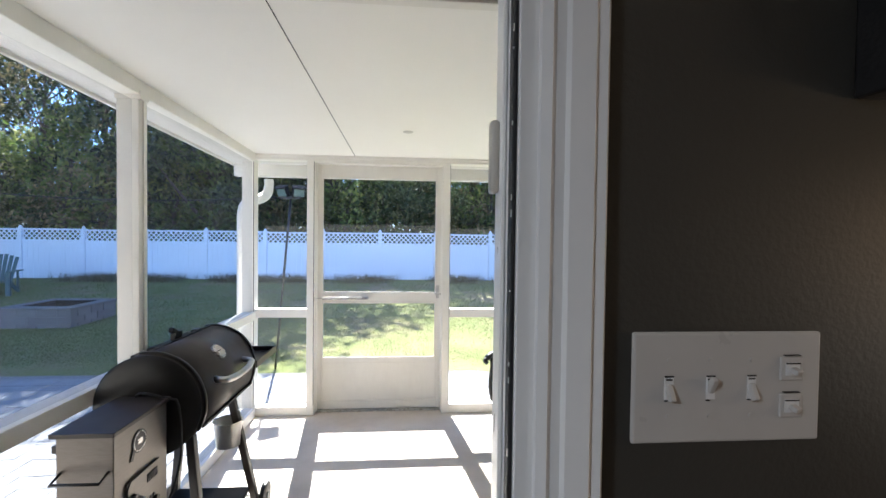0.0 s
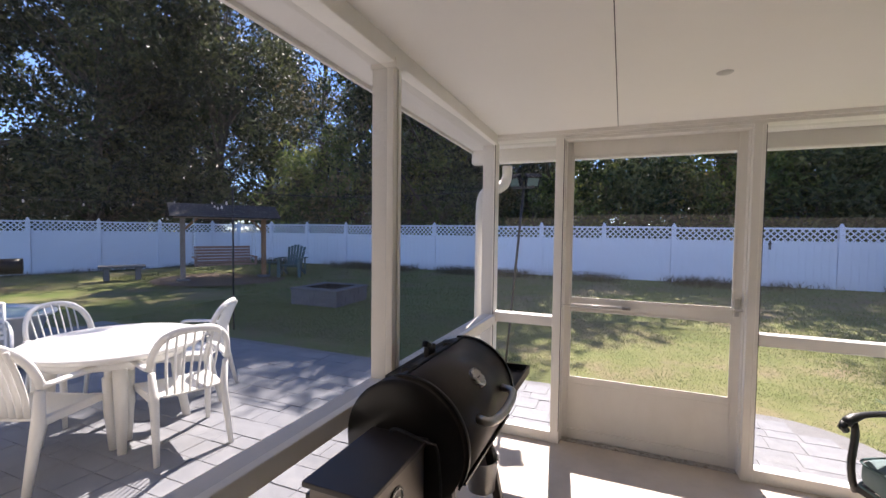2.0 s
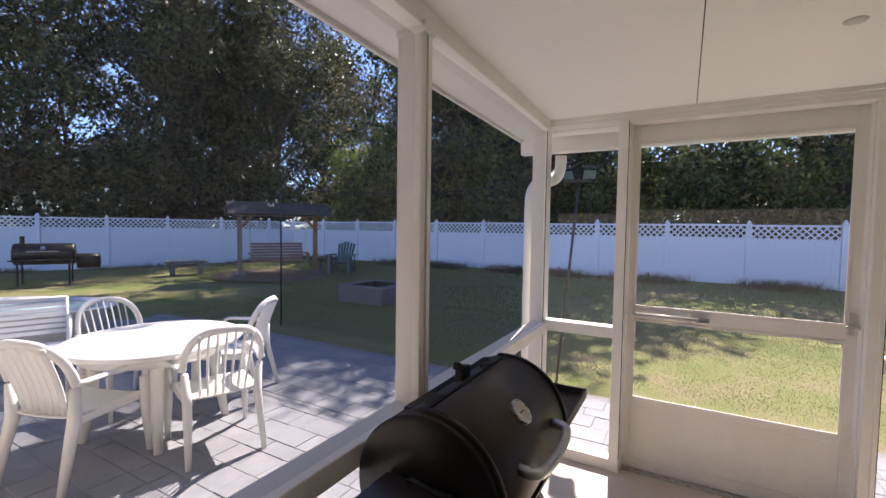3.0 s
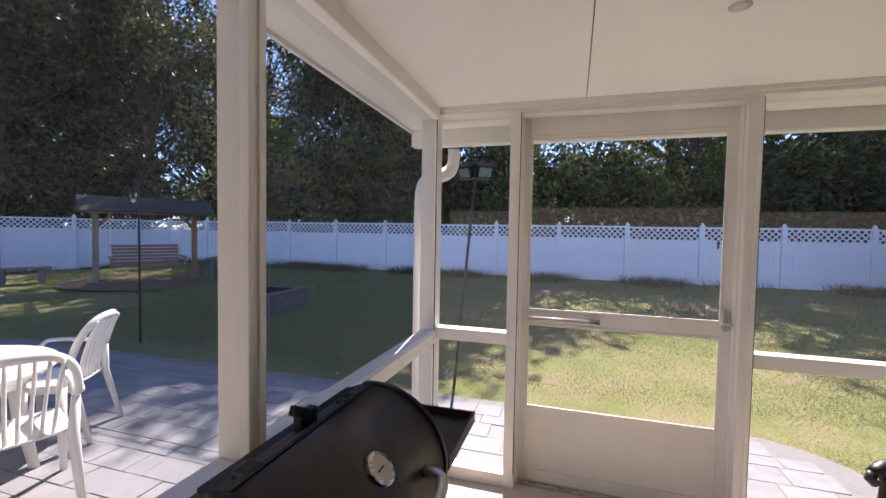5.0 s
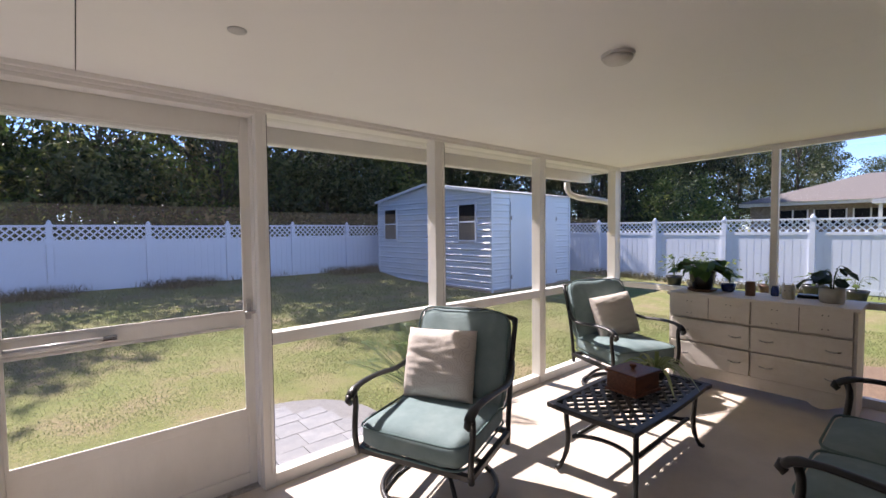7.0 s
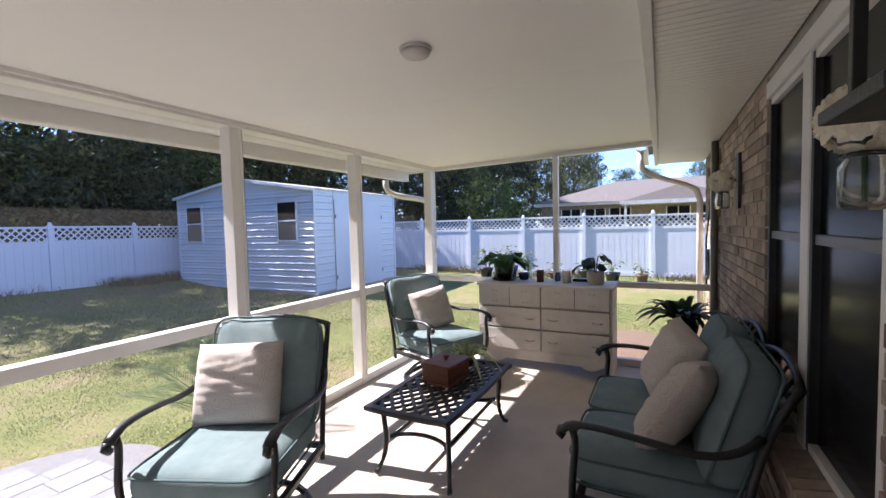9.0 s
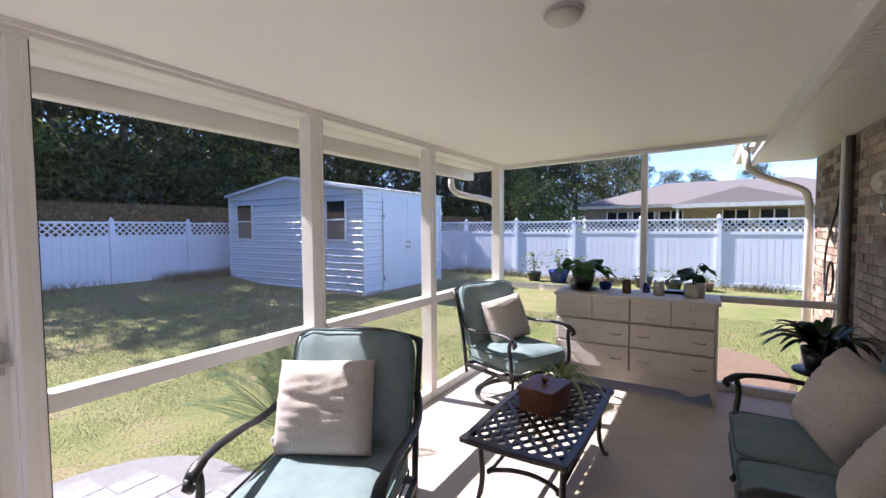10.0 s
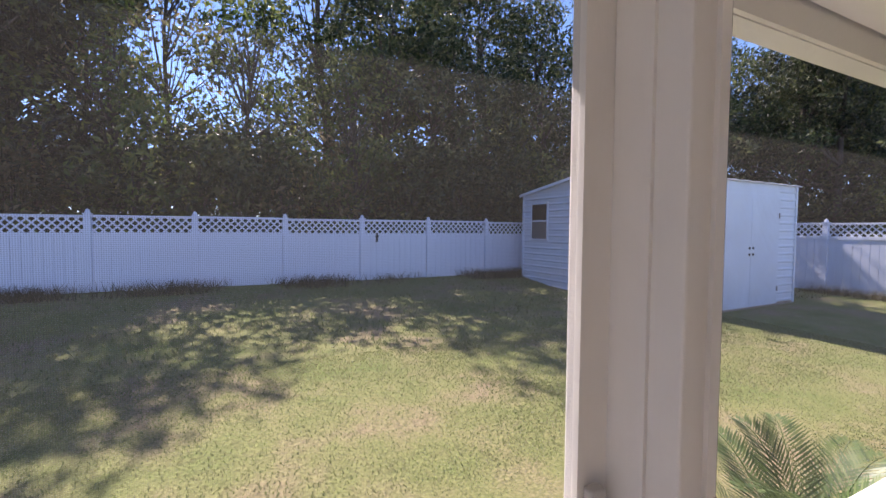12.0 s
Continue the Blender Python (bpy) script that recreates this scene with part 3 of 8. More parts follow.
def screen_door():
    d = thing("door_screen", "closed white aluminium screen door with a solid kick panel", "screen door", kind="structure")
    x0, x1, z0, z1 = -0.386, 0.7, 0.012, 2.135
    g0, g1 = -0.345, 0.645
    y0, y1 = F0 + 0.03, F0 + 0.066
    for a, b in ((x0, g0), (g1, x1)):
        part("stile", Geo().box((a, y0, z0), (b, y1, z1)), M_WHITE, d, bevel=0.004)
    part("top_rail", Geo().box((g0, y0, 2.028), (g1, y1, z1)), M_WHITE, d, bevel=0.004)
    part("middle_rail", Geo().box((g0, y0, 0.95), (g1, y1, 1.026)), M_WHITE, d, bevel=0.004)
    part("kick_rail", Geo().box((g0, y0, 0.415), (g1, y1, 0.455)), M_WHITE, d, bevel=0.004)
    part("bottom_rail", Geo().box((g0, y0, z0), (g1, y1, 0.085)), M_WHITE, d, bevel=0.004)
    part("kick_panel", Geo().box((g0, y0 + 0.012, 0.085), (g1, y1 - 0.012, 0.415)), M_WHITE, d)
    part("screen", Geo().quad((g0, F0 + 0.05, 0.455), (g1, F0 + 0.05, 0.455), (g1, F0 + 0.05, 0.95), (g0, F0 + 0.05, 0.95)), M_SCREEN, d, "grey insect screen")
    part("screen", Geo().quad((g0, F0 + 0.05, 1.026), (g1, F0 + 0.05, 1.026), (g1, F0 + 0.05, 2.028), (g0, F0 + 0.05, 2.028)), M_SCREEN, d, "grey insect screen")
    bead = Geo()
    for a, b, c, e in ((g0, g1, 1.026, 2.028), (g0, g1, 0.455, 0.95)):
        bead.box((a, y0 - 0.004, c), (a + 0.012, y0 + 0.004, e)).box((b - 0.012, y0 - 0.004, c), (b, y0 + 0.004, e))
        bead.box((a + 0.012, y0 - 0.004, c), (b - 0.012, y0 + 0.004, c + 0.012)).box((a + 0.012, y0 - 0.004, e - 0.012), (b - 0.012, y0 + 0.004, e))
    part("glazing_bead", bead, M_WHITE, d)
    closer = part("door_closer", Geo().tube([(-0.33, F0 - 0.012, 0.985), (0.0, F0 - 0.012, 0.985)], 0.014, 10), M_PLATE, d, "white pneumatic door closer", smooth=True)
    part("closer_rod", Geo().tube([(-0.4, F0 - 0.012, 0.985), (-0.33, F0 - 0.012, 0.985)], 0.005, 8), M_STEEL, closer)
    part("closer_bracket", Geo().box((-0.43, F0 - 0.07, 0.967), (-0.385, F0 + 0.005, 1.003)), M_PLATE, closer, bevel=0.002)
    part("closer_bracket", Geo().box((-0.02, F0 - 0.0128, 0.975), (0.055, F0 + 0.032, 0.995)), M_STEEL, closer, bevel=0.002)
    h = part("latch", Geo().box((0.645, F0 + 0.012, 0.985), (0.672, F0 + 0.031, 1.1)), M_PLATE, d, "white pull latch", bevel=0.004)
    part("lever", Geo().box((0.63, F0 - 0.02, 1.02), (0.70, F0 - 0.006, 1.035)).box((0.652, F0 - 0.005, 1.022), (0.666, F0 + 0.011, 1.033)), M_PLATE, h, bevel=0.003)
    part("threshold", Geo().box((-0.39, F0 - 0.01, 0.0), (0.7, F0 + 0.07, 0.011)), M_STEEL, d)


screen_door()
# door frame strips behind the posts
for a, b in ((-0.388, -0.382), (0.686, 0.692)):
    solid("trim_door_stop", Geo().box((a, F0 - 0.03, 0.012), (b, F0 + 0.028, TOP)), M_WHITE, "narrow white stop beside the screen door", "trim", kind="structure")
solid("trim_door_head", Geo().box((-0.388, F0 - 0.07, 2.13), (0.692, F0 + 0.028, TOP)), M_WHITE, "white strip above the screen door", "trim", kind="structure", bevel=0.002)

# ---- house ----
D0, D1 = -0.43, 0.513       # doorway
wall_in = Geo()
for lo, hi in (((-4.5, INNER, -0.12), (D0 - 0.03, 0.9, 2.6)), ((D1 + 0.03, INNER, -0.12), (6.0, 0.9, 0.58)), ((D1 + 0.03, INNER, 0.58), (1.45, 0.9, 2.6)),
               ((2.745, INNER, 0.58), (6.0, 0.9, 2.6)), ((1.45, INNER, 2.07), (2.745, 0.9, 2.6)), ((D0 - 0.03, INNER, 2.06), (D1 + 0.03, 0.9, 2.6))):
    wall_in.box(lo, hi)
solid("wall_house_inner", wall_in, M_WALLIN, "dark olive-grey painted room wall", "wall", kind="structure")
for lo, hi, n in (((-4.5, -4.0, -0.12), (-4.38, INNER, 2.6), "wall_room_west"), ((5.88, -4.0, -0.12), (6.0, INNER, 2.6), "wall_room_east"), ((-4.38, -4.0, -0.12), (5.88, -3.88, 2.6), "wall_room_south")):
    solid(n, Geo().box(lo, hi), M_WALLIN, "dark olive-grey painted room wall", "wall", kind="structure")
solid("floor_room", Geo().box((-4.5, -4.0, -0.2), (6.0, BRICK - 0.02, -0.001)), M_WOODGREY, "brown room floor", "floor", kind="structure")
solid("ceiling_room", Geo().box((-4.6, -4.1, 2.44), (6.1, INNER, 2.5)), M_CEIL, "white room ceiling", "ceiling", kind="structure")
# backing of the brick face
back = Geo()
for lo, hi in (((-4.5, 0.9, -0.2), (D0 - 0.11, BRICK - 0.012, 2.25)), ((D1 + 0.11, 0.9, -0.2), (6.0, BRICK - 0.012, 0.58)), ((D1 + 0.11, 0.9, 0.58), (1.45, BRICK - 0.012, 2.25)),
               ((2.745, 0.9, 0.58), (6.0, BRICK - 0.012, 2.25)), ((1.45, 0.9, 2.07), (2.745, BRICK - 0.012, 2.25)), ((D0 - 0.11, 0.9, 2.06), (D1 + 0.11, BRICK - 0.012, 2.25))):
    back.box(lo, hi)
wall_brick = solid("wall_brick", back, M_MORTAR, "tan and brown brick house wall with grey mortar", "brick wall", kind="structure")

# doorway: jamb, weatherstrip, casing
jamb = thing("door_frame", "white painted door jamb with black weatherstrip", "door frame", kind="structure")
part("jamb", Geo().box((D1, INNER - 0.002, 0), (D1 + 0.03, 0.85, 2.06)), M_TRIMIN, jamb, bevel=0.002)
part("jamb", Geo().box((D0 - 0.03, INNER - 0.002, 0), (D0, 0.875, 2.06)), M_TRIMIN, jamb, bevel=0.002)
part("jamb_head", Geo().box((D0, INNER - 0.002, 2.03), (D1, 0.875, 2.06)), M_TRIMIN, jamb, bevel=0.002)
part("weatherstrip", Geo().box((D1 - 0.005, INNER + 0.003, 0.01), (D1 - 0.0005, INNER + 0.021, 2.03)), M_BLACKRUB, jamb, "worn black foam weatherstrip", bevel=0.0015)
for i in range(26):
    z = 0.5 + i * 0.058 + 0.02 * ((i * 7) % 3)
    part("paint_chip", Geo().box((D1 - 0.0056, INNER + 0.0032, z), (D1 - 0.0048, INNER + 0.0042 + 0.0007 * ((i * 5) % 3), z + 0.002 + 0.002 * ((i * 11) % 4))), M_TRIMIN, jamb)
rs = random.Random(8)
for i in range(14):
    zz, yy = rs.uniform(0.9, 1.9), INNER + rs.uniform(0.028, 0.11)
    part("scratch", Geo().beam((D1 - 0.0002, yy, zz), (D1 - 0.0002, yy + rs.uniform(-0.006, 0.006), zz + rs.uniform(0.008, 0.03)), 0.0006, 0.0008, (0, 1, 0)), M_HOPPER, jamb)
part("door_stop", Geo().box((D1 - 0.006, INNER + 0.05, 0), (D1 - 0.0005, INNER + 0.065, 2.03)), M_TRIMIN, jamb, bevel=0.002)
part("strike_tab", Geo().box((D1 - 0.012, INNER + 0.085, 1.56), (D1 - 0.0005, INNER + 0.104, 1.65)), M_POTWHITE, jamb, "small cream sensor block", bevel=0.004)
cas = Geo()
cprof = [(0.0, 0.012), (0.012, 0.016), (0.018, 0.012), (0.03, 0.012), (0.034, 0.018), (0.062, 0.022), (0.066, 0.018), (0.078, 0.02), (0.084, 0.012), (0.088, 0.0)]
for z in (0, 2.1):
    cas.v += [(D1 + 0.02 + a * 0.84, INNER - b, z) for a, b in [(0.0, 0.0)] + cprof]
k = len(cprof) + 1
cas.f += [(i, i + 1, k + i + 1, k + i) for i in range(k - 1)] + [tuple(range(k - 1, -1, -1)), tuple(range(k, 2 * k))]
solid("trim_casing", cas, M_TRIMIN, "white moulded door casing", "casing", kind="structure")
solid("trim_casing_west", Geo().box((D0 - 0.11, INNER - 0.018, 0), (D0 - 0.022, INNER, 2.1)), M_TRIMIN, "white moulded door casing", "casing", kind="structure", bevel=0.004)
solid("trim_casing_head", Geo().box((D0 - 0.11, INNER - 0.018, 2.1), (D1 + 0.11, INNER, 2.19)), M_TRIMIN, "white moulded door casing", "casing", kind="structure", bevel=0.004)


def switch_plate(x, z):
    t = thing("switch_plate", "white four-gang wall switch plate with toggles", "light switch")
    w, h = 0.213, 0.119
    part("plate", Geo().box((x, INNER - 0.006, z - h), (x + w, INNER, z)), M_PLATE, t, bevel=0.003)
    for i in range(3):
        cx = x + 0.04 + i * 0.0465
        b = part("bezel", Geo().box((cx - 0.005, INNER - 0.0065, z - 0.072), (cx + 0.005, INNER - 0.005, z - 0.047)), M_TRIMIN, t)
        up = -1 if i != 1 else 1
        part("toggle", Geo().beam((cx, INNER - 0.005, z - 0.06 - up * 0.004), (cx, INNER - 0.013, z - 0.06 + up * 0.012), 0.0065, 0.007), M_PLATE, t, bevel=0.0015)
        # thin black strips draw the shade lines round the toggle
        for lo, hi in (((cx - 0.005, INNER - 0.0072, z - 0.0478), (cx + 0.005, INNER - 0.006, z - 0.0464)), ((cx - 0.0035, INNER - 0.0072, z - 0.051), (cx + 0.0035, INNER - 0.006, z - 0.0497)), ((cx - 0.005, INNER - 0.0072, z - 0.0735), (cx - 0.001, INNER - 0.006, z - 0.0722))):
            part("slot", Geo().box(lo, hi), M_BLACKRUB, t, "black strip painting the shade line round the toggle")
        for dz in (-0.03, -0.09):
            part("screw", Geo().lathe([(0.0028, 0), (0.0028, 0.001)], n=10, m=pose(cx, INNER - 0.006, z + dz, 90)), M_PLATE, t)
    for dz in (-0.04, -0.08):
        cx = x + 0.178
        part("bezel", Geo().box((cx - 0.013, INNER - 0.008, z + dz - 0.013), (cx + 0.013, INNER - 0.005, z + dz + 0.013)), M_PLATE, t, bevel=0.002)
        part("slot", Geo().box((cx - 0.008, INNER - 0.0088, z + dz - 0.007), (cx + 0.008, INNER - 0.0075, z + dz + 0.007)), M_TRIMIN, t)
        part("toggle", Geo().beam((cx, INNER - 0.008, z + dz), (cx + 0.002, INNER - 0.016, z + dz - 0.003), 0.009, 0.006), M_PLATE, t, bevel=0.0015)
        # black strips again draw shade at the toggle and bezel edges
        part("slot", Geo().box((cx - 0.008, INNER - 0.0095, z + dz + 0.0055), (cx + 0.008, INNER - 0.0085, z + dz + 0.0068)), M_BLACKRUB, t, "black strip painting the shade line round the toggle")
        part("slot", Geo().box((cx - 0.009, INNER - 0.0088, z + dz + 0.0142), (cx + 0.009, INNER - 0.006, z + dz + 0.0152)), M_BLACKRUB, t, "black strip painting the shade line round the toggle")


switch_plate(0.638, 1.407)
blk = thing("wall_shelf_box", "black box-shaped wall shelf", "wall shelf")
part("body", Geo().box((0.884, INNER - 0.05, 1.66), (1.35, INNER, 2.03)), M_BLACK, blk, bevel=0.004)

# house windows
def house_window(x0, x1, name):
    w = thing(name, "dark sash window with a screen in a white frame with one black side", "window", kind="structure")
    y = BRICK - 0.03
    z0, z1, zm = 0.62, 2.05, 1.39
    # the stile at x1 is black, the rest of the frame white
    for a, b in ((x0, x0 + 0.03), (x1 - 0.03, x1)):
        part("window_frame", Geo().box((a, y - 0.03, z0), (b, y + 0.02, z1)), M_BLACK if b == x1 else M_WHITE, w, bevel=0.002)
    part("window_frame", Geo().box((x0 + 0.03, y - 0.03, z0), (x1 - 0.03, y + 0.02, z0 + 0.03)), M_WHITE, w, bevel=0.002)
    part("window_frame", Geo().box((x0 + 0.03, y - 0.03, z1 - 0.03), (x1 - 0.03, y + 0.02, z1)), M_WHITE, w, bevel=0.002)
    part("meeting_rail", Geo().box((x0 + 0.03, y - 0.02, zm - 0.018), (x1 - 0.03, y + 0.012, zm + 0.018)), M_HOPPER, w, bevel=0.002)
    part("pane", Geo().box((x0 + 0.03, y - 0.012, z0 + 0.03), (x1 - 0.03, y - 0.008, zm - 0.018)), M_DARKGLASS, w)
    part("pane", Geo().box((x0 + 0.03, y - 0.006, zm + 0.018), (x1 - 0.03, y - 0.002, z1 - 0.03)), M_DARKGLASS, w)
    for i in range(3):
        cx = x0 + 0.03 + (x1 - x0 - 0.06) * (i + 1) / 4
        part("muntin", Geo().box((cx - 0.006, y - 0.03, z0 + 0.03), (cx + 0.006, y - 0.018, z1 - 0.03)), M_BLACK, w)


house_window(1.47, 2.068, "window_1")
house_window(2.156, 2.735, "window_2")
solid("trim_mullion", Geo().box((2.068, BRICK - 0.06, 0.6), (2.156, BRICK - 0.005, 2.06)), M_WHITE, "white window mullion", "trim", kind="structure", bevel=0.004)
solid("trim_window_head", Geo().box((1.45, BRICK - 0.1, 2.055), (2.745, BRICK + 0.004, 2.13)), M_WHITE, "white board above the windows", "trim", kind="structure", bevel=0.004)
sill = thing("window_sill", "sloping brick window sill", "sill", kind="structure")
mesh_sill = Geo().box((-0.03, -0.09, -0.095), (0.03, 0.09, -0.005)).mesh("brick", M_BRICK)
for i in range(18):
    piece("brick", mesh_sill, sill, pose(1.474 + i * 0.0705, BRICK + 0.0, 0.615, -9))

# house eave: soffit boards, fascia, gutter
soffit = solid("soffit", Geo().box((-4.6, BRICK + 0.002, 2.186), (6.15, BRICK + 0.496, 2.2)), M_SOFFIT, "cream vinyl beaded soffit boards under the eave", "soffit", kind="structure")
bead_mesh = Geo().box((0.0, 0.004, 2.1805), (0.044, 0.49, 2.186)).box((0.044, 0.004, 2.1835), (0.05, 0.49, 2.186)).mesh("board", M_SOFFIT)
for i in range(135):
    piece("board", bead_mesh, soffit, pose(-0.6 + i * 0.05, BRICK, 0))
solid("trim_fascia", Geo().box((-4.6, BRICK + 0.495, 2.165), (6.15, BRICK + 0.538, 2.33)), M_WHITE, "white fascia beam where the porch roof meets the eave", "beam", kind="structure", bevel=0.004)
eg = Geo()
for x in (EAST + 0.19, 6.2):
    eg.v += [(x, BRICK + 0.6 + a, 2.19 + b) for a, b in prof]
k = len(prof)
eg.f += [(i, (i + 1) % k, k + (i + 1) % k, k + i) for i in range(k)] + [tuple(range(k - 1, -1, -1)), tuple(range(k, 2 * k))]
solid("gutter_house", eg, M_WHITE, "white aluminium house gutter", "gutter", kind="structure")
flat_pipe([(EAST + 0.3, BRICK + 0.66, 2.2), (EAST + 0.3, BRICK + 0.66, 2.1)] + bezier((EAST + 0.32, BRICK + 0.64, 2.02), (EAST + 0.5, BRICK + 0.5, 1.9), (5.6, BRICK + 0.2, 1.9), (5.85, BRICK + 0.1, 1.82), 8) + [(5.93, BRICK + 0.06, 1.7), (5.93, BRICK + 0.06, -0.05)],
          "white downspout on the brick corner of the house", False, 0.037)
roofh = Geo()
roofh.add([(-4.9, 1.62, 2.33), (6.3, 1.62, 2.33), (6.3, -1.7, 3.7), (-4.9, -1.7, 3.7), (-4.9, -5, 2.33), (6.3, -5, 2.33)], [(0, 1, 2, 3), (3, 2, 5, 4), (0, 3, 4), (1, 5, 2)])
solid("house_roof", roofh, M_SHINGLE, "brown shingle roof of the house", "roof", kind="structure")
solid("wall_house_east", Geo().box((6.0, -4.0, -0.2), (6.1, BRICK - 0.012, 2.4)).box((-4.6, -4.0, -0.2), (-4.5, BRICK - 0.012, 2.4)), M_BRICK, "brick end wall of the house", "wall", kind="structure")

# ---- yard: fence ----
FN = 13.68
STEP = 1.725


def lattice_mesh(w):
    g = Geo()
    z0, z1 = 1.475, 1.755
    s = 0.14
    n = int((w + 0.3) / s) + 1
    for k in range(-4, n):
        for sgn in (1, -1):
            x = k * s
            a, b = (x, z0), (x + (z1 - z0), z1)
            if a[0] < 0:
                a = (0, z0 - a[0]) if z0 - a[0] < z1 else None
            if a is None or a[0] >= w:
                continue
            if b[0] > w:
                b = (w, z1 - (b[0] - w))
            if sgn < 0:
                a, b = (w - a[0], a[1]), (w - b[0], b[1])
            if abs(a[0] - b[0]) > 0.02:
                g.beam((a[0], 0.004 * sgn, a[1]), (b[0], 0.004 * sgn, b[1]), 0.006, 0.03, up=(0, 0, 1))
    return g


def fence_meshes(w):
    lat = lattice_mesh(w).mesh("lattice", M_VINYL)
    rails = [Geo().box((0, -0.028, a), (w, 0.028, b)).mesh("rail", M_VINYL) for a, b in ((1.755, 1.80), (1.40, 1.475), (0.06, 0.16))]
    nb = 11
    bw = w / nb
    board = Geo().box((0.006, -0.014, 0.16), (bw - 0.006, 0.014, 1.40)).box((-0.006, -0.004, 0.16), (0.006, 0.004, 1.40)).mesh("board", M_VINYL)
    return lat, rails, board, bw, nb


fence_post_mesh = Geo().box((-0.055, -0.055, -0.1), (0.055, 0.055, 1.80)).mesh("post", M_VINYL)
cap_mesh = Geo().box((-0.066, -0.066, 1.80), (0.066, 0.066, 1.818)).lathe([(0.05, 1.818), (0.045, 1.85), (0.03, 1.885), (0.012, 1.9), (0.002, 1.905)], n=10).mesh("post_cap", M_VINYL)


def fence(a, b, step, label):
    a, b = Vector(a), Vector(b)
    n = max(1, round((b - a).length / step))
    t = thing("fence", label, "fence", kind="structure")
    d = (b - a) / n
    ang = math.degrees(math.atan2(d.y, d.x))
    w = d.length - 0.11
    lat, rails, board, bw, nb = fence_meshes(w)
    for i in range(n + 1):
        p = a + d * i
        at = pose(p.x, p.y, -0.12 + 0.01 * ((i * 5) % 3 - 1), 0, 0, ang)
        po = piece("post", fence_post_mesh, t, at)
        piece("post_cap", cap_mesh, po, Matrix())
        if i == n:
            break
        q = p + d.normalized() * 0.055
        at = pose(q.x, q.y, -0.12 + 0.008 * ((i * 7) % 3 - 1), 0, 0, ang)
        piece("lattice", lat, t, at)
        for r in rails:
            piece("rail", r, t, at)
        for j in range(nb):
            piece("board", board, t, at @ pose(j * bw, 0, 0))


NX0, NX1 = -0.487 - 8 * STEP, -0.487 + 8 * STEP
fence((NX0, FN), (NX1, FN), STEP, "white vinyl privacy fence with a lattice top and capped posts")
WDIR = Vector((-0.454, -0.891))
WBAY = Vector((NX0, FN)) + WDIR * 0.95
fence((NX0, FN), WBAY, 0.95, "short white vinyl fence bay with a lattice top at the corner")
fence(WBAY, WBAY + WDIR * (STEP * 10), STEP, "white vinyl privacy fence with a lattice top along the side yard")
fence((NX1, -5.7), (NX1, 12.7), 1.84, "white vinyl privacy fence with a lattice top beside the neighbour")
fence((NX1, 12.7), (NX1, FN), 0.98, "short white vinyl fence bay with a lattice top at the corner")


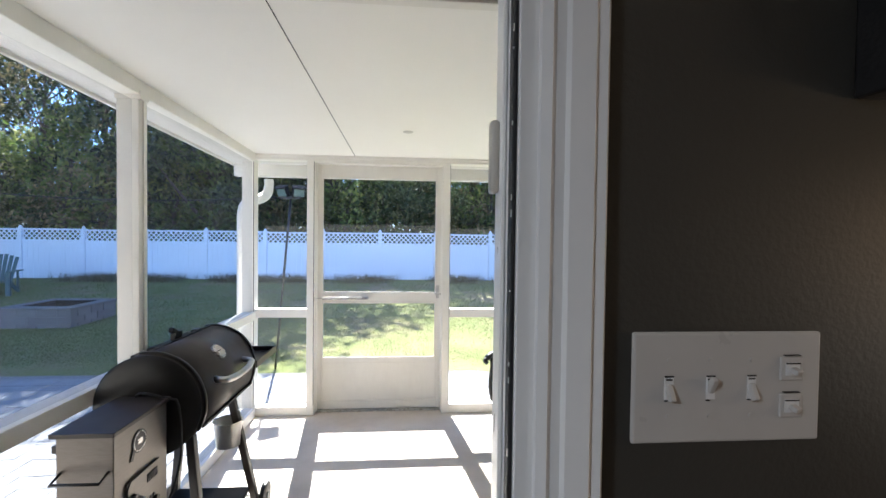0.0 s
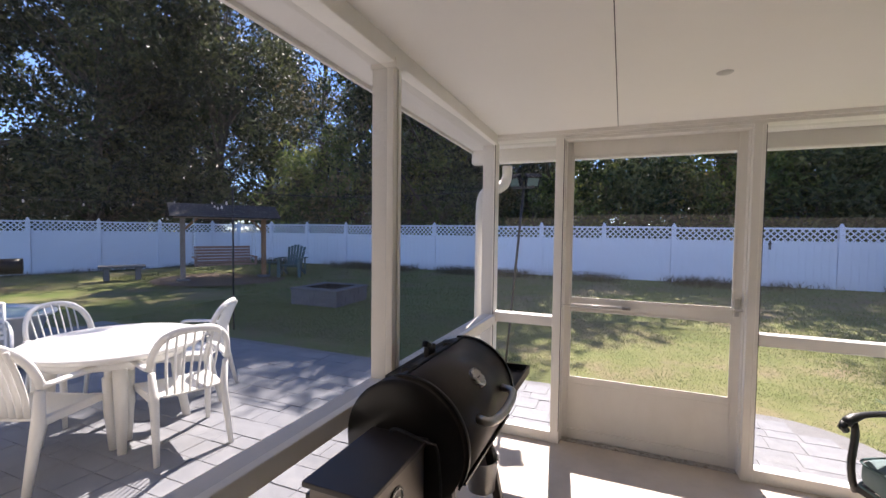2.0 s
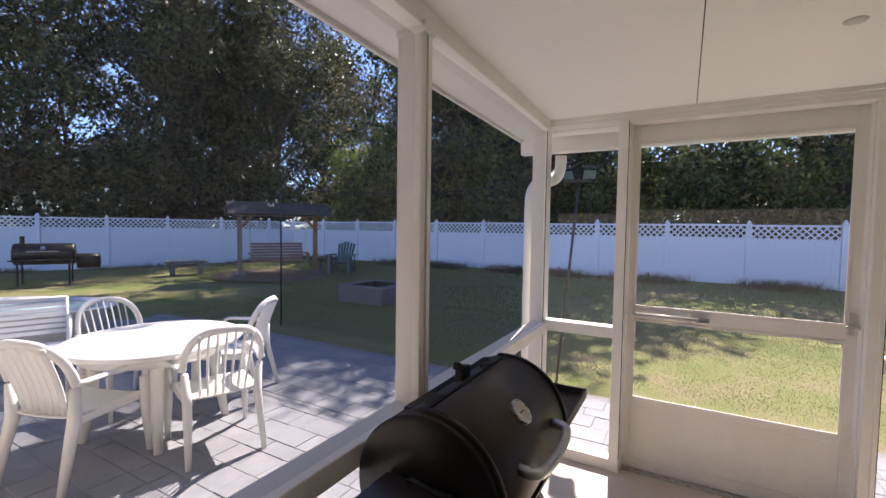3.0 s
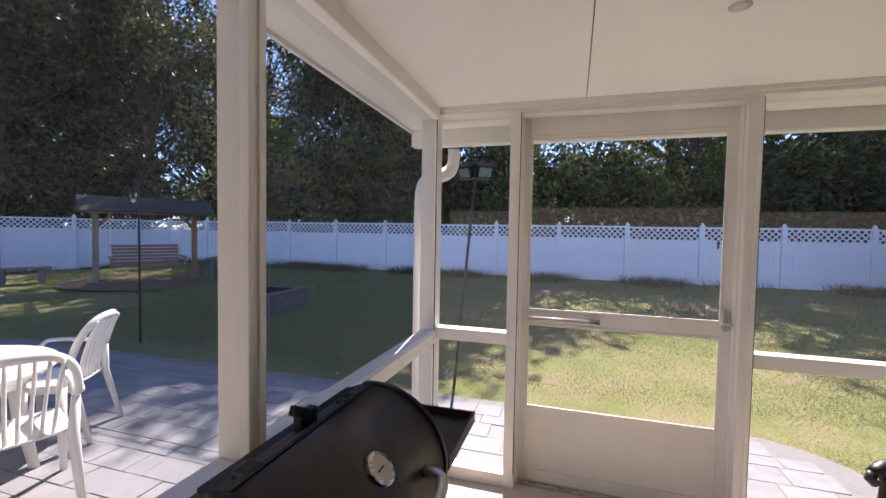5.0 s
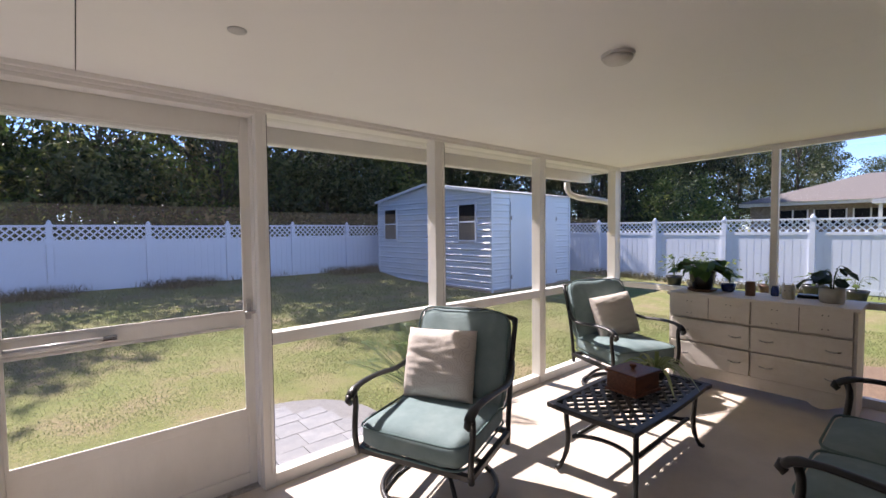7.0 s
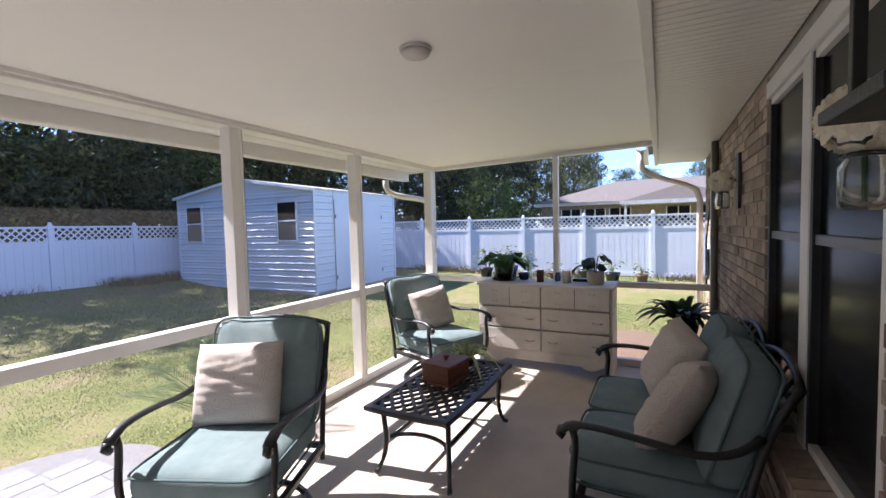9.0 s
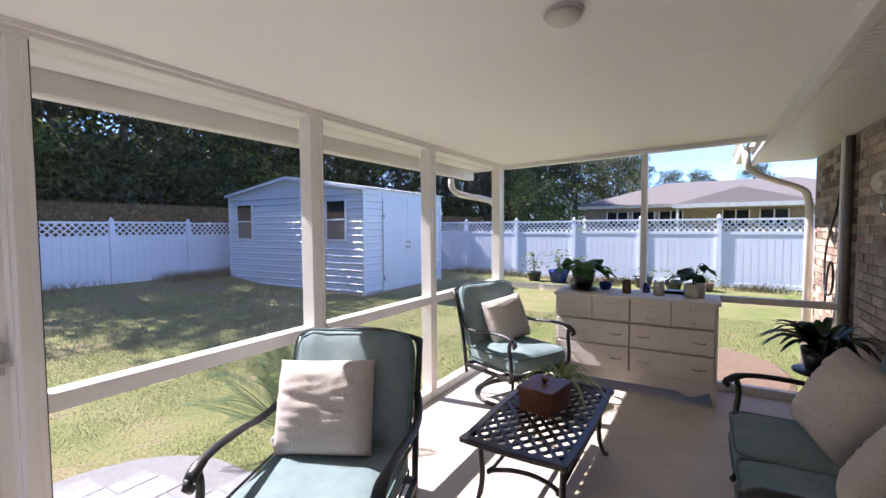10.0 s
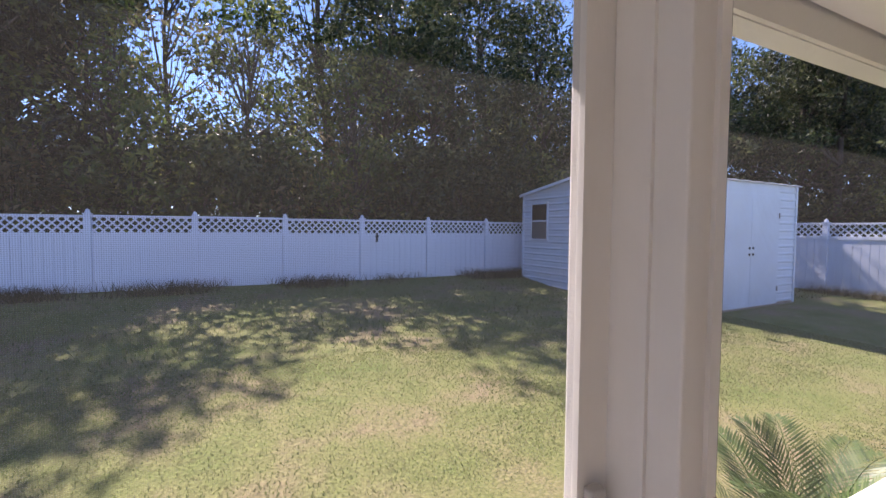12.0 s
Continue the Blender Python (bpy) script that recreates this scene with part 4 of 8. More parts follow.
# ---- shed ----
def shed():
    L, W, E0, PK = 4.68, 3.33, 2.46, 2.80
    t = thing("garden_shed", "white ribbed metal garden shed with double doors and small windows", "shed", at=pose(7.34, 8.37, -0.08, 0, 0, 1.6))
    body = Geo().box((0.02, 0.02, 0.12), (W - 0.02, L - 0.02, E0 - 0.02))
    part("inner_wall", body, M_SHED, t)
    # gable above the west and east walls
    for x in (0.0, W - 0.02):
        gab = Geo()
        gab.add([(x, 0, E0 - 0.03), (x, L, E0 - 0.03), (x, L / 2, PK), (x + 0.02, 0, E0 - 0.03), (x + 0.02, L, E0 - 0.03), (x + 0.02, L / 2, PK)],
                [(0, 2, 1), (3, 4, 5), (0, 1, 4, 3), (1, 2, 5, 4), (2, 0, 3, 5)])
        part("gable", gab, M_SHED, t)
    # ribbed siding, bowed out and slightly uneven
    rows = 15
    h = (E0 - 0.12) / rows
    wins = [(0.5, 1.06), (3.74, 4.31)]
    rnd = random.Random(4)
    panel_prof = [(0.0, 0.0), (0.03, 0.12), (0.033, 0.26), (0.012, 0.42), (0.01, 0.85), (0.0, 1.0)]
    for r in range(rows):
        z = 0.12 + r * h
        spans = [(0.0, L)]
        if z + h > 1.3 and z < 2.2:
            spans = [(0.0, wins[0][0] - 0.05), (wins[0][1] + 0.05, wins[1][0] - 0.05), (wins[1][1] + 0.05, L)]
        for a, b in spans:
            g = Geo()
            n = max(2, int((b - a) / 0.25))
            for i in range(n + 1):
                y = a + (b - a) * i / n
                wob = 0.004 * noise.noise(Vector((y * 2.2, z * 3, 1.7)))
                for o, f in panel_prof:
                    g.v.append((-o - wob, y, z + f * h))
            k = len(panel_prof)
            for i in range(n):
                for j in range(k - 1):
                    g.f.append((i * k + j, i * k + j + 1, (i + 1) * k + j + 1, (i + 1) * k + j))
            part("siding_panel", g, M_SHED, t)
        for a, b in ((0.0, 0.65), (2.68, W)):
            g = Geo()
            for y in (a, b):
                for o, f in panel_prof:
                    g.v.append((y, -o * 0.6, z + f * h))
            k = len(panel_prof)
            g.f += [(j, k + j, k + j + 1, j + 1) for j in range(k - 1)]
            part("siding_panel", g, M_SHED, t)
    part("door_header", Geo().box((0.65, -0.012, 2.24), (2.68, 0.0, E0)), M_SHED, t)
    for x in (0, W):
        part("corner_trim", Geo().box((x - 0.03, -0.03, 0.08), (x + 0.03, 0.03, E0)), M_SHED, t, bevel=0.004)
    part("corner_trim", Geo().box((-0.03, L - 0.03, 0.08), (0.03, L + 0.03, E0)), M_SHED, t, bevel=0.004)
    for a, b in ((0.67, 1.66), (1.665, 2.66)):
        d = part("door", Geo().box((a, -0.035, 0.1), (b, -0.005, 2.24)), M_SHED, t, "smooth white shed door", bevel=0.004)
        hx = b - 0.06 if a < 1 else a + 0.06
        for z in (1.1, 1.22):
            part("handle", Geo().box((hx - 0.015, -0.055, z - 0.02), (hx + 0.015, -0.034, z + 0.02)), M_BLACK, d)
        xx = a + 0.02 if a < 1 else b - 0.02
        for z in (0.4, 1.85):
            part("hinge", Geo().box((xx - 0.02, -0.042, z - 0.05), (xx + 0.02, -0.034, z + 0.05)), M_HOPPER, d)
    for a, b in wins:
        w = part("window", Geo().box((-0.03, a, 1.32), (0.015, b, 2.19)), M_DARKGLASS, t, "dark window with a pale lower pane")
        for lo, hi in (((-0.05, a - 0.04, 1.28), (-0.0, a, 2.23)), ((-0.05, b, 1.28), (0.0, b + 0.04, 2.23)), ((-0.05, a, 1.28), (0.0, b, 1.32)), ((-0.05, a, 2.19), (0.0, b, 2.23)), ((-0.045, a, 1.75), (0.0, b, 1.785))):
            part("window_frame", Geo().box(lo, hi), M_SHED, w, bevel=0.004)
        part("lower_pane", Geo().box((-0.036, a + 0.01, 1.325), (-0.031, b - 0.01, 1.745)), M_HOPPER, w, "grey lower pane")
    part("base_rail", Geo().box((-0.03, -0.02, 0.0), (W + 0.02, L + 0.02, 0.12)), M_RUST, t, "rust-stained base rail", bevel=0.01)
    # roof: two sheets with an overhang, ridge along x
    for s in (0, 1):
        y0, y1 = (-0.07, L / 2) if s == 0 else (L + 0.07, L / 2)
        g = Geo()
        z0 = E0 - 0.01
        n = 16
        for i in range(n + 1):
            x = -0.1 + (W + 0.2) * i / n
            dz = 0.012 if i % 2 else 0.0
            g.v += [(x, y0, z0 + dz), (x, y1, PK + 0.02 + dz), (x, y0, z0 + dz + 0.02), (x, y1, PK + 0.04 + dz)]
        for i in range(n):
            o = i * 4
            g.f += [(o, o + 1, o + 5, o + 4), (o + 2, o + 6, o + 7, o + 3), (o, o + 4, o + 6, o + 2)]
        g.f += [(0, 2, 3, 1), (n * 4, n * 4 + 1, n * 4 + 3, n * 4 + 2)]
        part("roof_sheet", g, M_SHEDROOF, t, "weathered ribbed roof sheet")
    for a, b in (((-0.1, -0.07, E0 - 0.02), (-0.1, L / 2, PK + 0.01)), ((-0.1, L / 2, PK + 0.01), (-0.1, L + 0.07, E0 - 0.02))):
        part("rake_trim", Geo().beam(a, b, 0.02, 0.07), M_SHED, t)


shed()


# ---- trees ----
def leaf_cloud(rng, centres, radii, per, size, flat=0.75):
    """Many small folded leaves round clump centres."""
    P = []
    for c, r in zip(centres, radii):
        k = int(per * (r / 0.8) ** 1.6)
        d = rng.normal(size=(k, 3))
        d /= np.linalg.norm(d, axis=1)[:, None]
        rad = r * rng.uniform(0.25, 1.0, size=(k, 1)) ** 0.5
        q = d * rad
        q[:, 2] *= flat
        P.append(q + np.array(c))
    P = np.concatenate(P)
    n = len(P)
    a = rng.normal(size=(n, 3))
    a /= np.linalg.norm(a, axis=1)[:, None]
    b = np.cross(a, rng.normal(size=(n, 3)))
    b /= np.linalg.norm(b, axis=1)[:, None]
    s = size * rng.uniform(0.55, 1.35, size=(n, 1))
    tip, side = a * s, b * s * 0.42
    drop = np.cross(a, b) * s * 0.18
    V = np.empty((n, 4, 3))
    V[:, 0], V[:, 1], V[:, 2], V[:, 3] = P - tip, P + side + drop, P + tip, P - side + drop
    F = np.arange(n * 4).reshape(n, 4)
    return V.reshape(-1, 3), F


def cloud_mesh(name, V, F, mat):
    me = bpy.data.meshes.new(name)
    me.from_pydata(V.tolist(), [], F.tolist())
    me.materials.append(mat)
    me.update()
    return me


def make_tree(name, label, h, r, seed, mat, base=0.25, clumps=70, per=85, size=0.15, lean=0.3, trunk_r=0.16, bare=0.0):
    rng = np.random.default_rng(seed)
    t = thing(name, label, "tree", group="trees behind the fence")
    trunk = Geo()
    path = [Vector((lean * (i / 8) ** 1.5 + 0.12 * math.sin(seed + i), 0.12 * math.cos(seed * 2 + i * 1.3), h * 0.9 * i / 8)) for i in range(9)]
    path[0] = Vector((0, 0, -0.3))
    trunk.tube(path, [trunk_r * (1.25 - 1.1 * i / 8) for i in range(9)], 9)
    centres, radii = [], []
    for i in range(clumps):
        z = base + (1 - base) * rng.uniform(0, 1) ** 0.9
        wide = math.sin(math.pi * min(1, max(0.05, (z - base) / (1 - base) * 0.82 + 0.16))) ** 0.7
        ang = rng.uniform(0, 2 * math.pi)
        rr = r * wide * rng.uniform(0.35, 1.05)
        c = np.array([rr * math.cos(ang) + lean * z, rr * math.sin(ang), z * h])
        c += rng.normal(size=3) * 0.2
        centres.append(c)
        radii.append(rng.uniform(0.45, 1.0) * (0.3 + r * 0.24))
        if i % 3 == 0 or bare:
            s = path[min(8, max(1, int(z * 6.5)))]
            e = Vector(c)
            mid = (s + e) / 2 + Vector((0, 0, -0.2))
            trunk.tube(bezier(s, s.lerp(mid, 0.7), mid, e, 5), [trunk_r * 0.35 * (1 - 0.8 * k / 5) for k in range(6)], 5)
    part("trunk", trunk, M_BARK, t, "rough grey-brown trunk with limbs", smooth=True)
    V, F = leaf_cloud(rng, centres, radii, per, size)
    cr = new("crown", cloud_mesh("crown", V, F, mat))
    cr.parent = t
    return t


LIB = {
    "oak_a": make_tree("oak_tree", "dark evergreen oak with a dense ragged crown", 10.5, 3.6, 1, M_LEAF_OAK, 0.12, 82, 120, 0.10),
    "oak_b": make_tree("oak_tree", "dark evergreen oak with a dense ragged crown", 9.3, 3.1, 2, M_LEAF_OAK, 0.10, 72, 120, 0.10, -0.4),
    "tall": make_tree("tall_oak_tree", "tall oak with high limbs and ragged crown, leaf colours darkened as in shade", 13.0, 4.2, 3, M_LEAF_OAK_SHADED, 0.15, 135, 140, 0.115, 0.6, 0.24),
    "light": make_tree("sweetgum_tree", "thin light green tree with open crown", 8.6, 2.1, 4, M_LEAF_LIGHT, 0.2, 60, 70, 0.11, 0.2, 0.1, 1),
    "bare": make_tree("thin_tree", "slender tree with sparse yellowing leaves", 10.5, 2.2, 5, M_LEAF_AUT, 0.35, 34, 34, 0.1, 0.5, 0.09, 1),
    "bush": make_tree("understory_shrub", "leafy dark green shrub behind the fence", 3.6, 1.7, 6, M_LEAF_OAK, 0.03, 46, 90, 0.11, 0.1, 0.05),
    "lbush": make_tree("understory_shrub", "bright green leafy shrub behind the fence", 4.2, 1.7, 7, M_LEAF_LIGHT, 0.03, 46, 80, 0.1, 0.1, 0.05),
    "abush": make_tree("understory_shrub", "dry brownish shrub behind the fence", 3.2, 1.5, 8, M_LEAF_AUT, 0.03, 34, 60, 0.1, 0.1, 0.05),
}
PLACED = set()


def plant(kind, x, y, turn, size=1.0):
    ob = LIB[kind]
    x, y, size = x * 1.066, 1.5 + (y - 1.5) * 1.066, size * 1.066
    m = pose(x, y, -0.05, 0, 0, turn) @ Matrix.Scale(size, 4)
    m.translation.z = ground_z(x, y) - 0.05
    if kind not in PLACED:
        PLACED.add(kind)
        ob.matrix_basis = m
        return ob
    c = copy_thing(ob, Matrix())
    c.matrix_basis = m
    return c


tr = random.Random(11)
# north line
for i, x in enumerate([-19.5, -10.6, -8.2, -4.9, 2.6, 4.9, 6.9, 9.3, 11.9, 14.6, 17.5]):
    kind = ("oak_a", "oak_b", "oak_b", "oak_a")[i % 4]
    if x in (-10.6, -4.9):
        kind = "light"
    plant(kind, x + tr.uniform(-0.4, 0.4), (16.3 if x < 2 else 17.6) + tr.uniform(-0.6, 1.0), tr.uniform(0, 360), tr.uniform(0.98, 1.12))
for x in (-6.2, 5.6, 8.3, 13, 16, 20):
    plant("oak_b", x, 20.5 + tr.uniform(-0.8, 1.5), tr.uniform(0, 360), tr.uniform(0.95, 1.15))
plant("light", -2.6, 16.5, 40, 0.78)
plant("light", 0.6, 16.0, 120, 0.85)
plant("bare", -1.6, 17.4, 10, 0.95)
plant("bare", -9.6, 18.0, 80, 1.05)
plant("bare", -12.9, 16.9, 30, 1.0)
plant("light", -14.2, 18.5, 300, 0.62)
plant("light", -7.0, 18.2, 200, 0.9)
plant("bare", -3.4, 19.0, 150, 1.0)
plant("light", 3.3, 15.4, 220, 0.72)
# taller trees that shade the patio and the side yard
for x, y, s in ((-5.6, 18.8, 1.03), (-8.8, 19.5, 1.15), (-19.0, 20.0, 0.9)):
    plant("tall", x, y, tr.uniform(0, 360), s)
plant("tall", -6.3, 15.9, 75, 1.0)
plant("abush", -9.4, 15.0, 60, 1.05)
plant("lbush", -10.8, 15.4, 130, 1.1)
# west line
for i, (x, y) in enumerate([(-16.6, 14.6), (-18.6, 11.0), (-20.3, 7.2), (-22.0, 3.6), (-21.0, 13.6), (-23.4, 9.5), (-25, 5.5), (-24, -0.6), (-22.0, 17.5), (-27, 1.5)]):
    plant(("tall", "oak_a")[i % 3 == 2], x, y, tr.uniform(0, 360), tr.uniform(0.9, 1.08))
# shrubs behind the fence
for i in range(26):
    x = -14.5 + i * 1.15 + tr.uniform(-0.3, 0.3)
    kind = "lbush" if -11 < x < -6 or i % 5 == 1 else ("abush" if i % 6 == 3 else "bush")
    plant(kind, x, 15.3 + tr.uniform(0, 0.9), tr.uniform(0, 360), tr.uniform(0.75, 1.1))
for i in range(9):
    plant(("bush", "abush", "bush")[i % 3], -16.0 - i * 0.95 + tr.uniform(-0.4, 0.3), 13.4 - i * 1.55, tr.uniform(0, 360), tr.uniform(0.8, 1.15))
for i in range(22):
    x = -16.0 + i * 1.6 + tr.uniform(-0.4, 0.4)
    plant(("bush", "bush", "lbush")[i % 3], x, 18.2 + tr.uniform(0, 1.6), tr.uniform(0, 360), tr.uniform(0.85, 1.0) if -6 < x < 3.5 else tr.uniform(1.1, 1.45))
for i in range(16):
    plant("bush", -9.0 + i * 1.2, 21.5 + tr.uniform(-0.5, 0.8), tr.uniform(0, 360), tr.uniform(0.95, 1.1))
for i in range(9):
    plant("bush", -19.6 - i * 0.9 + tr.uniform(-0.5, 0.5), 13.8 - i * 1.7, tr.uniform(0, 360), tr.uniform(1.2, 1.5))
# east, farther off
for i, (x, y, s) in enumerate([(15.5, 13.5, 0.8), (18, 10.5, 0.75), (21, 14.5, 0.95), (23, 18, 1.0), (33, 16, 1.1), (26, 14, 0.9), (29, 19, 1.0), (60, -3, 0.8), (44, 15, 0.95), (45, 12, 0.9), (46, 9.6, 0.92), (58, 5, 0.75), (37, 17.5, 1.0), (56, 1.0, 0.6), (30, 12.5, 0.8), (16.5, 16.5, 0.95), (20, 19, 1.0)]):
    plant("oak_a" if i % 2 else "oak_b", x, y, tr.uniform(0, 360), s)
# the shade-darkened oaks again, for a dimmer tree line
for x, y, s in ((19.0, 12.0, 0.62), (24.0, 13.2, 0.72), (29.5, 11.6, 0.7)):
    plant("tall", x, y, tr.uniform(0, 360), s)
for x, y, s in ((17.5, 8.6, 0.75), (20, 9.4, 0.9), (24.5, 9.5, 0.9), (19, 7.4, 0.6)):
    plant("lbush", x, y, tr.uniform(0, 360), s)


for i, (x, y, s) in enumerate(((34, 7.4, 0.8), (38, 9.2, 0.95), (41, 6.9, 0.72), (47, 1.4, 0.62), (51, 2.9, 0.66), (49, -0.6, 0.6), (36, 11.0, 0.95))):
    plant("oak_b" if i % 2 else "oak_a", x, y, tr.uniform(0, 360), s)


# ---- lawn grass: stuff ----
def blades(name, x0, x1, y0, y1, n, h, mat, label, seed, keep=lambda x, y: True, category="grass"):
    rng = np.random.default_rng(seed)
    P = np.stack([rng.uniform(x0, x1, n), rng.uniform(y0, y1, n)], 1)
    P = np.array([p for p in P if keep(p[0], p[1])])
    n = len(P)
    Z = np.array([ground_z(p[0], p[1]) for p in P]) - 0.004
    ang = rng.uniform(0, 2 * math.pi, n)
    hh = h * rng.uniform(0.4, 1.3, n)
    w = (0.0042 if h < 0.03 else 0.006) * rng.uniform(0.7, 1.6, n)
    lean = hh * rng.uniform(0.2, 1.1, n)
    la = rng.uniform(0, 2 * math.pi, n)
    V = np.empty((n, 3, 3))
    V[:, 0] = np.stack([P[:, 0] - w * np.cos(ang), P[:, 1] - w * np.sin(ang), Z], 1)
    V[:, 1] = np.stack([P[:, 0] + w * np.cos(ang), P[:, 1] + w * np.sin(ang), Z], 1)
    V[:, 2] = np.stack([P[:, 0] + lean * np.cos(la), P[:, 1] + lean * np.sin(la), Z + hh], 1)
    ob = new(name, cloud_mesh(name, V.reshape(-1, 3), np.arange(n * 3).reshape(n, 3), mat))
    return tagged(ob, label, category, kind="stuff")


PATIO_N, PATIO_E, PATIO_W = 5.42, 1.86, -9.4


def off_patio(x, y):
    if PATIO_W < x < PATIO_E - 0.75 and y < PATIO_N:
        return False
    if x <= PATIO_E and y < PATIO_N - 0.75:
        return False
    return not ((x - PATIO_E + 0.75) ** 2 + (y - PATIO_N + 0.75) ** 2 < 0.75 ** 2)


def patchy(x, y):
    v = noise.noise(Vector((x * 0.5, y * 0.5, 3.1))) + 0.5 * noise.noise(Vector((x * 1.7, y * 1.7, 8.1)))
    return off_patio(x, y) and random.random() < 0.7 + 0.7 * v


blades("grass", -8, 8, 4.2, 8.5, 400000, 0.019, M_GRASS, "short patchy lawn grass", 21, patchy)
blades("grass", 1.9, 9, 1.0, 4.4, 80000, 0.019, M_GRASS, "short patchy lawn grass", 22, lambda x, y: x > EAST + 0.2 or y > F1 + 0.1)
blades("grass", -14, 13, 8.5, 13.5, 66000, 0.05, M_GRASS, "short shaded lawn grass", 23, patchy)


def fence_line(x, y):
    v = noise.noise(Vector((x * 0.8, y * 0.8, 5.1)))
    return random.random() < 0.35 + 1.1 * v


blades("weeds", -14.2, 13.2, 12.95, 13.6, 36000, 0.2, M_WEED, "dry weeds along the foot of the fence", 24, fence_line, "weeds")
def west_line(x, y):
    d = (x - NX0) * WDIR.y - (y - FN) * WDIR.x
    return 0.05 < -d < 0.7 and fence_line(x, y)


blades("weeds", -22.0, -13.8, 0.5, 13.6, 66000, 0.16, M_WEED, "dry weeds along the foot of the fence", 25, west_line, "weeds")
blades("weeds", 12.6, 13.22, 0.0, 13.4, 9500, 0.2, M_WEED, "dry weeds along the foot of the fence", 26, fence_line, "weeds")

# ---- patio pavers ----
def patio():
    base = Geo()
    pts = [(PATIO_W, -2.0), (WEST - 0.06, -2.0), (WEST - 0.06, F1 - 0.01), (PATIO_E, F1 - 0.01), (PATIO_E, PATIO_N - 0.75)]
    pts += [(PATIO_E - 0.75 + 0.75 * math.cos(a), PATIO_N - 0.75 + 0.75 * math.sin(a)) for a in [math.pi / 2 * i / 8 for i in range(1, 9)]]
    pts += [(PATIO_W, PATIO_N)]
    n = len(pts)
    base.v = [(x, y, GROUND - 0.2) for x, y in pts] + [(x, y, GROUND - 0.005) for x, y in pts]
    base.f = [tuple(range(n - 1, -1, -1)), tuple(range(n, 2 * n))] + [(i, (i + 1) % n, n + (i + 1) % n, n + i) for i in range(n)]
    pav = solid("pavement_patio", base, M_JOINT, "grey concrete paver patio with sand joints", "patio", kind="structure")
    rnd = random.Random(3)
    cells = []
    y, row = F1 + 0.01, 0
    rows = []
    yy = -1.9
    while yy < PATIO_N - 0.12:
        hgt = (0.225, 0.15, 0.225)[row % 3]
        rows.append((yy, hgt))
        yy += hgt
        row += 1
    for y0, hgt in rows:
        x = PATIO_W + rnd.uniform(0, 0.2)
        while x < PATIO_E - 0.05:
            w = rnd.choice((0.15, 0.225, 0.225, 0.3))
            cx, cy = x + w / 2, y0 + hgt / 2
            ok = not off_patio(cx, cy + hgt / 2 - 0.02) and not off_patio(min(cx + w / 2, PATIO_E), cy + hgt / 2) and x + w < PATIO_E + 0.02 and y0 + hgt < PATIO_N + 0.02
            inside = cx + w / 2 > WEST - 0.06 and cy - hgt / 2 < F1 - 0.01
            if ok and not inside:
                cells.append((cx, cy, w, hgt))
            x += w
    meshes = {}

    def paver_mesh(w, hgt):
        key = (w, hgt)
        if key not in meshes:
            a, b, c, e = w / 2 - 0.002, hgt / 2 - 0.002, 0.045, 0.003
            g = Geo()
            g.v = [(sx * a, sy * b, -c) for sx, sy in ((-1, -1), (1, -1), (1, 1), (-1, 1))] + [(sx * a, sy * b, -e) for sx, sy in ((-1, -1), (1, -1), (1, 1), (-1, 1))] + [(sx * (a - e), sy * (b - e), 0) for sx, sy in ((-1, -1), (1, -1), (1, 1), (-1, 1))]
            g.f = [(0, 1, 5, 4), (1, 2, 6, 5), (2, 3, 7, 6), (3, 0, 4, 7), (4, 5, 9, 8), (5, 6, 10, 9), (6, 7, 11, 10), (7, 4, 8, 11), (8, 9, 10, 11)]
            meshes[key] = g.mesh("paver", M_PAVER)
        return meshes[key]

    near = [c for c in cells if c[1] > F1 and c[0] > -1.2 or (c[0] > -2.4 and c[1] > 1.5)][:300]
    chosen = set(near)
    rest = Geo()
    for c in cells:
        cx, cy, w, hgt = c
        z = GROUND + rnd.uniform(-0.003, 0.003)
        if c in chosen:
            piece("paver", paver_mesh(w, hgt), pav, pose(cx, cy, z, rnd.uniform(-0.5, 0.5), rnd.uniform(-0.5, 0.5), rnd.uniform(-0.6, 0.6)))
        else:
            me = paver_mesh(w, hgt)
            rest.add([(v.co.x + cx, v.co.y + cy, v.co.z + z) for v in me.vertices], [tuple(p.vertices) for p in me.polygons])
    ob = part("pavers", rest, M_PAVER_FAR, pav, "weathered grey pavers")
    tagged(ob, kind="stuff")


M_PAVER_FAR = material("paver_stone_far", [(0.175, 0.183, 0.2), (0.22, 0.228, 0.243), (0.27, 0.275, 0.285)], 3.5, 0.8, bump=0.35, bump_scale=45, stain=0.45, stain_scale=2.5, stain_color=(0.21, 0.205, 0.2))
patio()


# ---- soft shapes ----
def sgn_pow(v, e):
    return math.copysign(abs(v) ** e, v)


